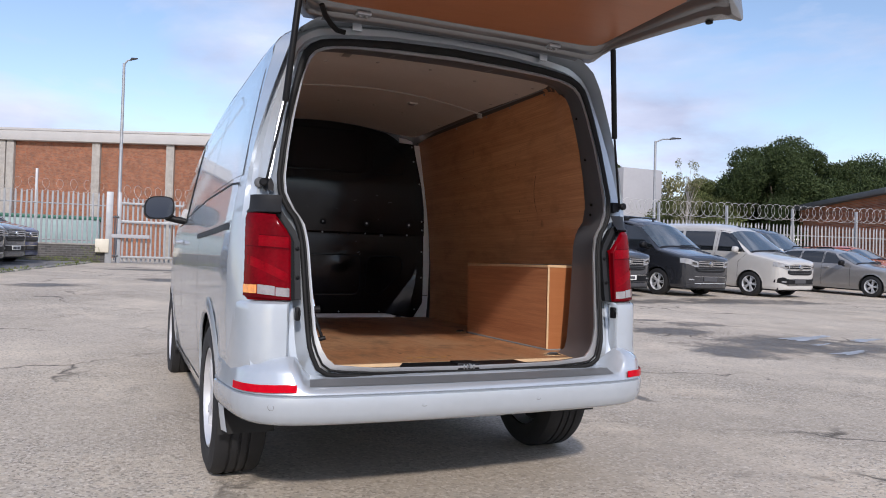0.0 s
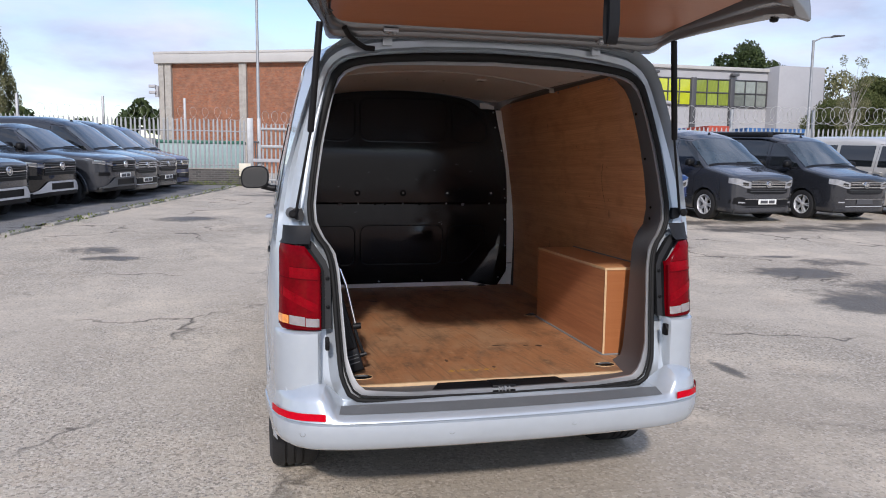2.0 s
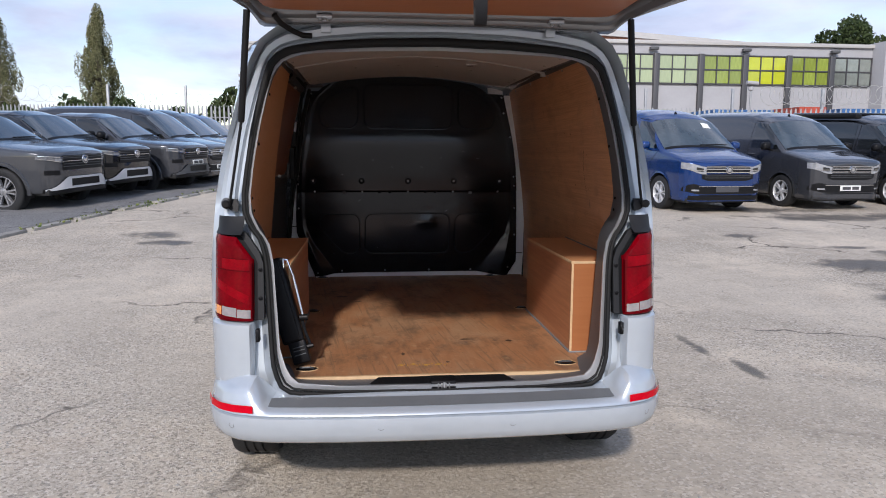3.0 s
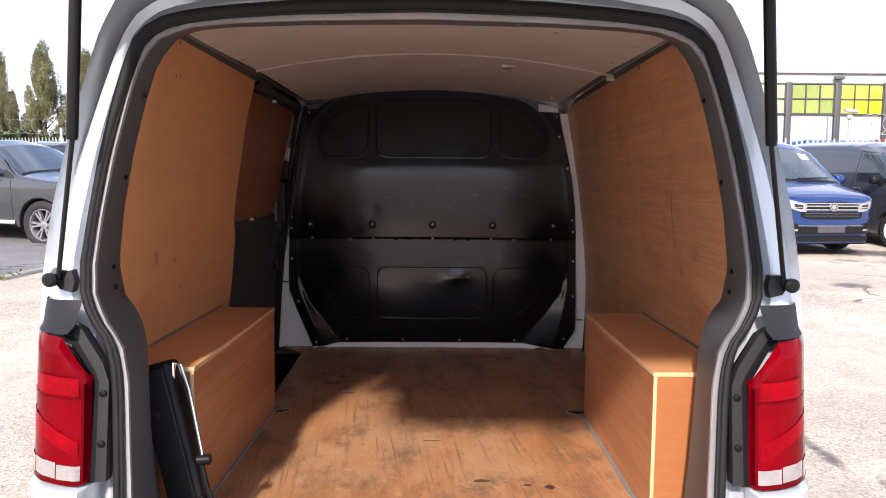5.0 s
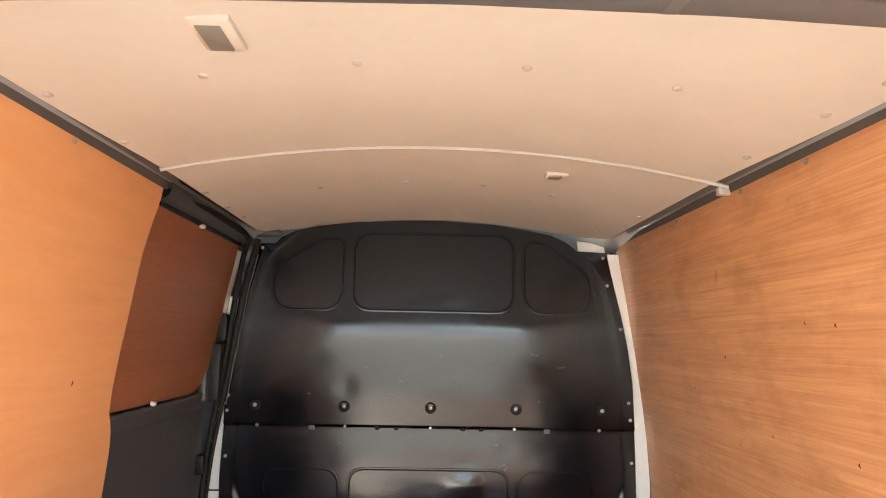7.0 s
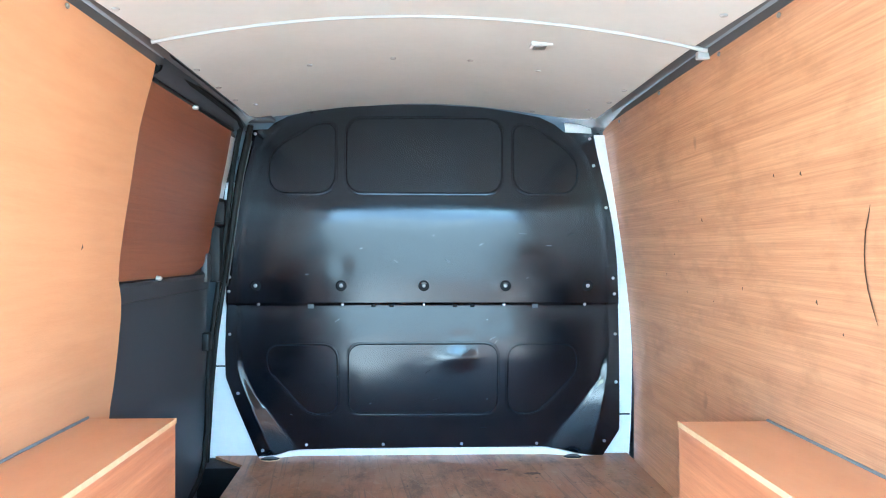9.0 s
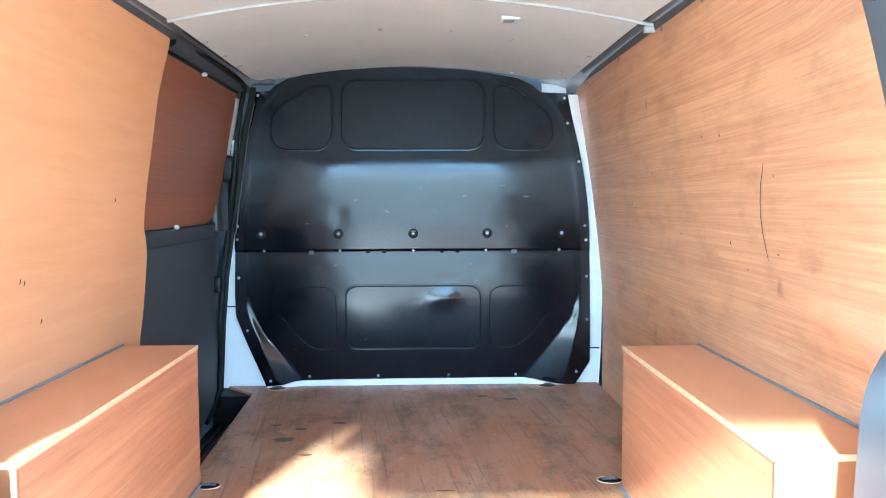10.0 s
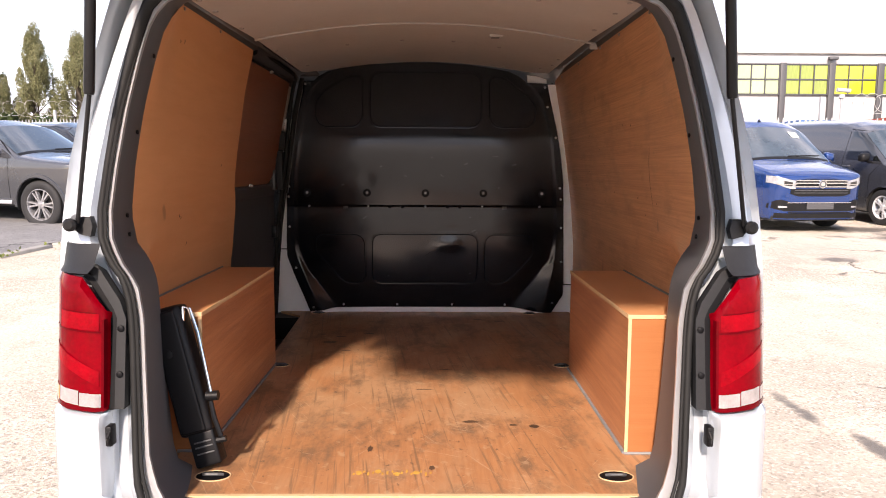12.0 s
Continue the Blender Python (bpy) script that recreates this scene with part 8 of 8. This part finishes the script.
bm = bmesh.new()
for z in (1.0, 1.7, 2.35):
    tube(bm, [(-1.74, 24.9, z), (-1.55, 24.9, z)], 0.035, 8)
tube(bm, [(-1.68, 24.86, 0.85), (-1.68, 24.86, 2.4)], 0.02, 8)
part("gate_hinge", bm, M_GREYPL, gate_f)
mb = bmesh.new()
box(mb, -2.28, -1.85, 24.84, 25.0, 1.10, 1.57, 0.015)
solid("meter_box", mb, mat("cream_box", (0.62, 0.57, 0.46), 0.5, 0, 0.06, 6), "cream meter box fixed to the low wall", "box")
coil("loose coils of razor wire along the gate top", -1.4, 25.2, 3.6, 25.6, lambda x, y: 3.25, 0.26, 0.34)
coil("thin razor wire above the palisade fence", -9.0, 25.15, -2.1, 25.15, lambda x, y: 3.35, 0.24, 0.42, 0.004)
coil("coils of razor wire along the far fence", -34, 31.0, -12.0, 28.0, lambda x, y: 3.75, 0.33, 0.5, 0.0045)
palisade("pale palisade fence behind the parked vans", 9.0, 22.6, 29.5, 17.4, lambda x, y: ground_z(x, y) + 0.12, 2.38, 0.16, (0.4, 1.95), (0.03, 0.17, 0.31, 0.45, 0.59, 0.73, 0.87), 3.05, "palisade fences")
coil("roll of razor wire on top of the palisade fence", 13.5, 21.46, 29.5, 17.4, lambda x, y: 3.50, 0.33, 0.31, 0.0085, 0.995)
coil("roll of razor wire on top of the side fence", 29.5, 17.4, 36, 12.0, lambda x, y: 3.50, 0.33, 0.31, 0.0085, 0.995)

# lamp posts, camera mast
def lamp_post(label, x, y, h, arm):
    z0 = ground_z(x, y)
    p = thing("street_lamp", label, "street lamp", Matrix.Translation((x, y, z0)))
    bm = bmesh.new()
    tube(bm, [(0, 0, -0.2), (0, 0, 1.2), (0, 0, 1.25), (0, 0, h)], [0.09, 0.09, 0.07, 0.05], 10)
    part("post", bm, M_GALV, p)
    bm = bmesh.new()
    tube(bm, [(0, 0, h - 0.05), (arm[0] * 0.5, arm[1] * 0.5, h + 0.12), (arm[0], arm[1], h + 0.16)], 0.03, 8)
    part("arm", bm, M_GALV, p)
    bm = bmesh.new()
    tube(bm, [(arm[0] * 0.95, arm[1], h + 0.15), (arm[0] * 1.15, arm[1], h + 0.2), (arm[0] * 1.6 + 0.1, arm[1], h + 0.24)], [0.06, 0.10, 0.05], 10, flat=0.5)
    part("lamp_head", bm, M_GREYPL, p)


lamp_post("tall galvanised lamp post behind the gate", -1.58, 26.2, 7.3, (0.22, 0.0))
lamp_post("galvanised lamp post with a bent arm behind the fence", 19.55, 22.2, 6.0, (0.8, 0.0))
mast = thing("camera_mast", "white security cameras on a short pole by the fence", "camera", Matrix.Translation((13.2, 21.9, 0)))
bm = bmesh.new()
tube(bm, [(0, 0, 2.5), (0, 0, 3.7)], 0.035, 8)
part("pole", bm, M_GALV, mast)
bm = bmesh.new()
tube(bm, [(-0.22, -0.1, 3.98), (0.2, -0.1, 3.95)], 0.065, 10)
lathe(bm, [(0.001, -0.1), (0.08, -0.06), (0.1, 0.0), (0.08, 0.06), (0.001, 0.08)], Matrix.Translation((0, 0, 3.78)), 14)
part("camera_body", bm, M_WALLW, mast)

# ---- buildings ----
B_ANG = -22.0
hall = thing("brick_hall", "long red brick works hall with concrete pillars and pale fascia", "building", Matrix.Translation((-12.25, 75.0, 0.6)) @ pose(0, 0, 0, 0, 0, B_ANG))
bm = bmesh.new()
box(bm, 0.3, 23, 0.16, 12, -0.5, 10.85)
part("wall", bm, M_BRICK, hall, "red brick wall")
bm = bmesh.new()
box(bm, -0.25, 23.4, -0.5, 12.4, 10.85, 11.75, 0.03)
fa_ = part("fascia", bm, M_FASCIA, hall, "pale flat fascia")
bm = bmesh.new()
box(bm, -0.3, 23.45, -0.55, 12.45, 11.75, 11.98, 0.03)
part("fascia_cap", bm, M_FASCIA, fa_, "pale capping along the roof edge")
bm = bmesh.new()
box(bm, -0.1, 23.2, -0.3, 12.2, 11.98, 12.02, 0.02)
part("roof", bm, M_GREYPL, hall)
for x, w in ((0.30, 0.56), (1.02, 0.66), (8.85, 0.72), (15.65, 0.72), (22.4, 0.72)):
    bm = bmesh.new()
    box(bm, x - w / 2, x + w / 2, -0.2, 0.3, -0.5, 10.85, 0.02)
    part("pillar", bm, M_CONC, hall, "weathered concrete pillar")
bm = bmesh.new()
for z in (7.9, 8.5):
    box(bm, -0.75, -0.05, -0.75, -0.40, z, z + 0.28, 0.04)
box(bm, -0.2, 0.1, -0.5, -0.2, 7.6, 8.7, 0.02)
part("floodlight", bm, M_WALLW, hall, "pale floodlights on the corner pillar")
rear = thing("rear_hall", "tall brick hall with a pale sloping roof edge", "building", Matrix.Translation((0, 58.0, 0.7)))
bm = bmesh.new()
prism(bm, [(8.0, -0.5), (36.0, -0.5), (36.0, 9.7), (20.0, 10.55), (8.0, 11.2)], lambda u, w, t: (u, t, w), 12.0)
part("wall", bm, M_BRICK, rear, "red brick wall")
bm = bmesh.new()
prism(bm, [(7.6, 11.2), (20.0, 10.55), (36.4, 9.7), (36.4, 10.05), (20.0, 11.05), (7.6, 11.75)], lambda u, w, t: (u, -0.3 + t, w), 12.6)
part("fascia", bm, M_FASCIA, rear, "pale sloping roof edge")
skip_ = thing("skip", "green and white containers behind the palisade fence", "container", Matrix.Translation((-5.5, 30.0, 0.85)))
bm = bmesh.new()
box(bm, -2.2, -0.4, -0.8, 0.8, 0, 1.75, 0.03)
part("white_container", bm, M_WALLW, skip_)
bm = bmesh.new()
box(bm, -0.2, 3.2, -0.8, 0.8, 0, 1.55, 0.03)
part("pale_container", bm, mat("pale_green_plastic", (0.24, 0.34, 0.33), 0.5, 0, 0.1, 3), skip_)
bm = bmesh.new()
box(bm, -0.25, 3.25, -0.85, 0.85, 1.55, 1.68, 0.02)
part("green_lid", bm, mat("green_lid", (0.03, 0.13, 0.09), 0.5, 0, 0.1, 3), skip_)
bm = bmesh.new()
box(bm, -8.6, -7.9, 29.4, 29.9, 0.8, 3.0, 0.03)
solid("hi_vis_panel", bm, mat("lime_panel", (0.55, 0.72, 0.08), 0.5, 0, 0.1, 3), "lime yellow panel behind the fence", "panel")

office = thing("office_block", "white two-storey office block with green-tinted window bands", "building", Matrix.Translation((0, 46.0, 0.7)))
bm = bmesh.new()
box(bm, 6.0, 35.3, 0.12, 12, -0.5, 5.55)
part("wall", bm, M_WALLW, office, "white rendered wall")
bm = bmesh.new()
box(bm, 6.0, 35.3, 0.12, 12, 7.55, 8.2)
part("parapet", bm, M_WALLW, office, "white rendered band above the windows")
bm = bmesh.new()
box(bm, 6.0, 35.3, 0.6, 12, 5.56, 7.54)
part("inner_wall", bm, M_WALLW, office)
bm = bmesh.new()
box(bm, 5.9, 35.4, -0.1, 12.1, 8.2, 8.45, 0.02)
part("roof", bm, M_FASCIA, office)
bm = bmesh.new()
box(bm, 35.3, 39.2, -1.2, 12, -0.5, 8.55, 0.02)
part("end_block", bm, M_WALLW, office, "white windowless end block")
M_YEL = mat("yellow_glazing", (0.46, 0.50, 0.03), 0.12, 0, 0.08, 2, 0, 1, 0.6, rand=0.12)
M_GRN = mat("green_glazing", (0.22, 0.27, 0.05), 0.12, 0, 0.25, 3, 0, 1, 0.6, (6, 1, 0.6), rand=0.25)
M_PALE = mat("pale_green_glazing", (0.36, 0.42, 0.25), 0.12, 0, 0.1, 3, 0, 1, 0.6, (5, 1, 0.6), rand=0.12)
M_GRY = mat("grey_glazing", (0.20, 0.22, 0.20), 0.10, 0, 0.2, 3, 0, 1, 0.6, rand=0.25)
bm = bmesh.new()
box(bm, -0.425, 0.425, -0.01, 0.01, -0.43, 0.43, 0.004, 1)
pane_me = {k: finish("pane", bm.copy(), m2) for k, m2 in (("p", M_PALE), ("g", M_GRN), ("y", M_YEL), ("d", M_GRY))}
for i, c in enumerate("ppppppgygd"):
    x0 = 32.45 - 3.19 * (9 - i) + (0 if i < 10 else 0)
    wd = thing("window_%d" % (i + 1), "", "", None)
    wd.name = "window"
    wd.parent = office
    bm = bmesh.new()
    for a in (0, 0.92, 1.84, 2.76):
        box(bm, x0 + a - 0.035, x0 + a + 0.035, -0.03, 0.10, 5.55, 7.55, 0.004, 1)
    for z in (5.58, 6.55, 7.52):
        box(bm, x0 - 0.03, x0 + 2.79, -0.028, 0.098, z - 0.04, z + 0.04, 0.004, 1)
    part("window_frame", bm, M_MULL, wd, "dark window bars")
    for a in range(3):
        for zc in (6.07, 7.03):
            piece("pane", pane_me[c], wd, Matrix.Translation((x0 + 0.46 + 0.92 * a, 0.05, zc)))
    bm = bmesh.new()
    box(bm, x0 - 0.40, x0 - 0.03, -0.12, 0.12, -0.5, 7.6, 0.01)
    part("column", bm, M_MULL, office, "dark grey column")
for x in (13.0, 19.2, 25.8, 32.3):
    bm = bmesh.new()
    box(bm, x - 0.3, x + 0.3, -0.35, -0.05, 7.78, 7.98, 0.03)
    box(bm, x - 0.1, x + 0.1, -0.06, 0.12, 7.8, 7.9)
    part("floodlight", bm, M_GREYPL, office)
M_BLUEC = mat("blue_container", (0.035, 0.12, 0.30), 0.5, 0, 0.15, 2, 0.1, 10)
M_REDC = mat("red_container", (0.42, 0.07, 0.04), 0.5, 0, 0.15, 2, 0.1, 10)
for k, (x, m2, w, h) in enumerate(((15.2, M_BLUEC, 2.6, 2.6), (18.2, M_REDC, 1.2, 2.75), (21.0, M_BLUEC, 3.0, 2.7))):
    bm = bmesh.new()
    n = int(w / 0.3)
    outline = []
    for i in range(n):
        x0 = x - w / 2 + w * i / n
        outline += [(x0, 26.0), (x0 + 0.06, 25.95), (x0 + 0.18, 25.95), (x0 + 0.24, 26.0)]
    prism(bm, outline + [(x + w / 2, 26.0), (x + w / 2, 28.2), (x - w / 2, 28.2)], lambda u, w2, t: (u, w2, 0.7 + t), h)
    solid("container", bm, m2, "blue steel container behind the fence" if m2 is M_BLUEC else "red steel container behind the fence", "container", "containers behind the fence")
shed = thing("brick_shed", "low red brick shed with a dark flat roof", "building", Matrix.Translation((36.2, 22.0, 0.5)) @ pose(0, 0, 0, 0, 0, -28))
bm = bmesh.new()
box(bm, -3.2, 16, -4.0, 6, -0.3, 4.35)
part("wall", bm, M_BRICK, shed)
bm = bmesh.new()
box(bm, -3.6, 16.4, -4.5, 6.4, 4.35, 4.62, 0.02)
part("roof", bm, M_GREYPL, shed)
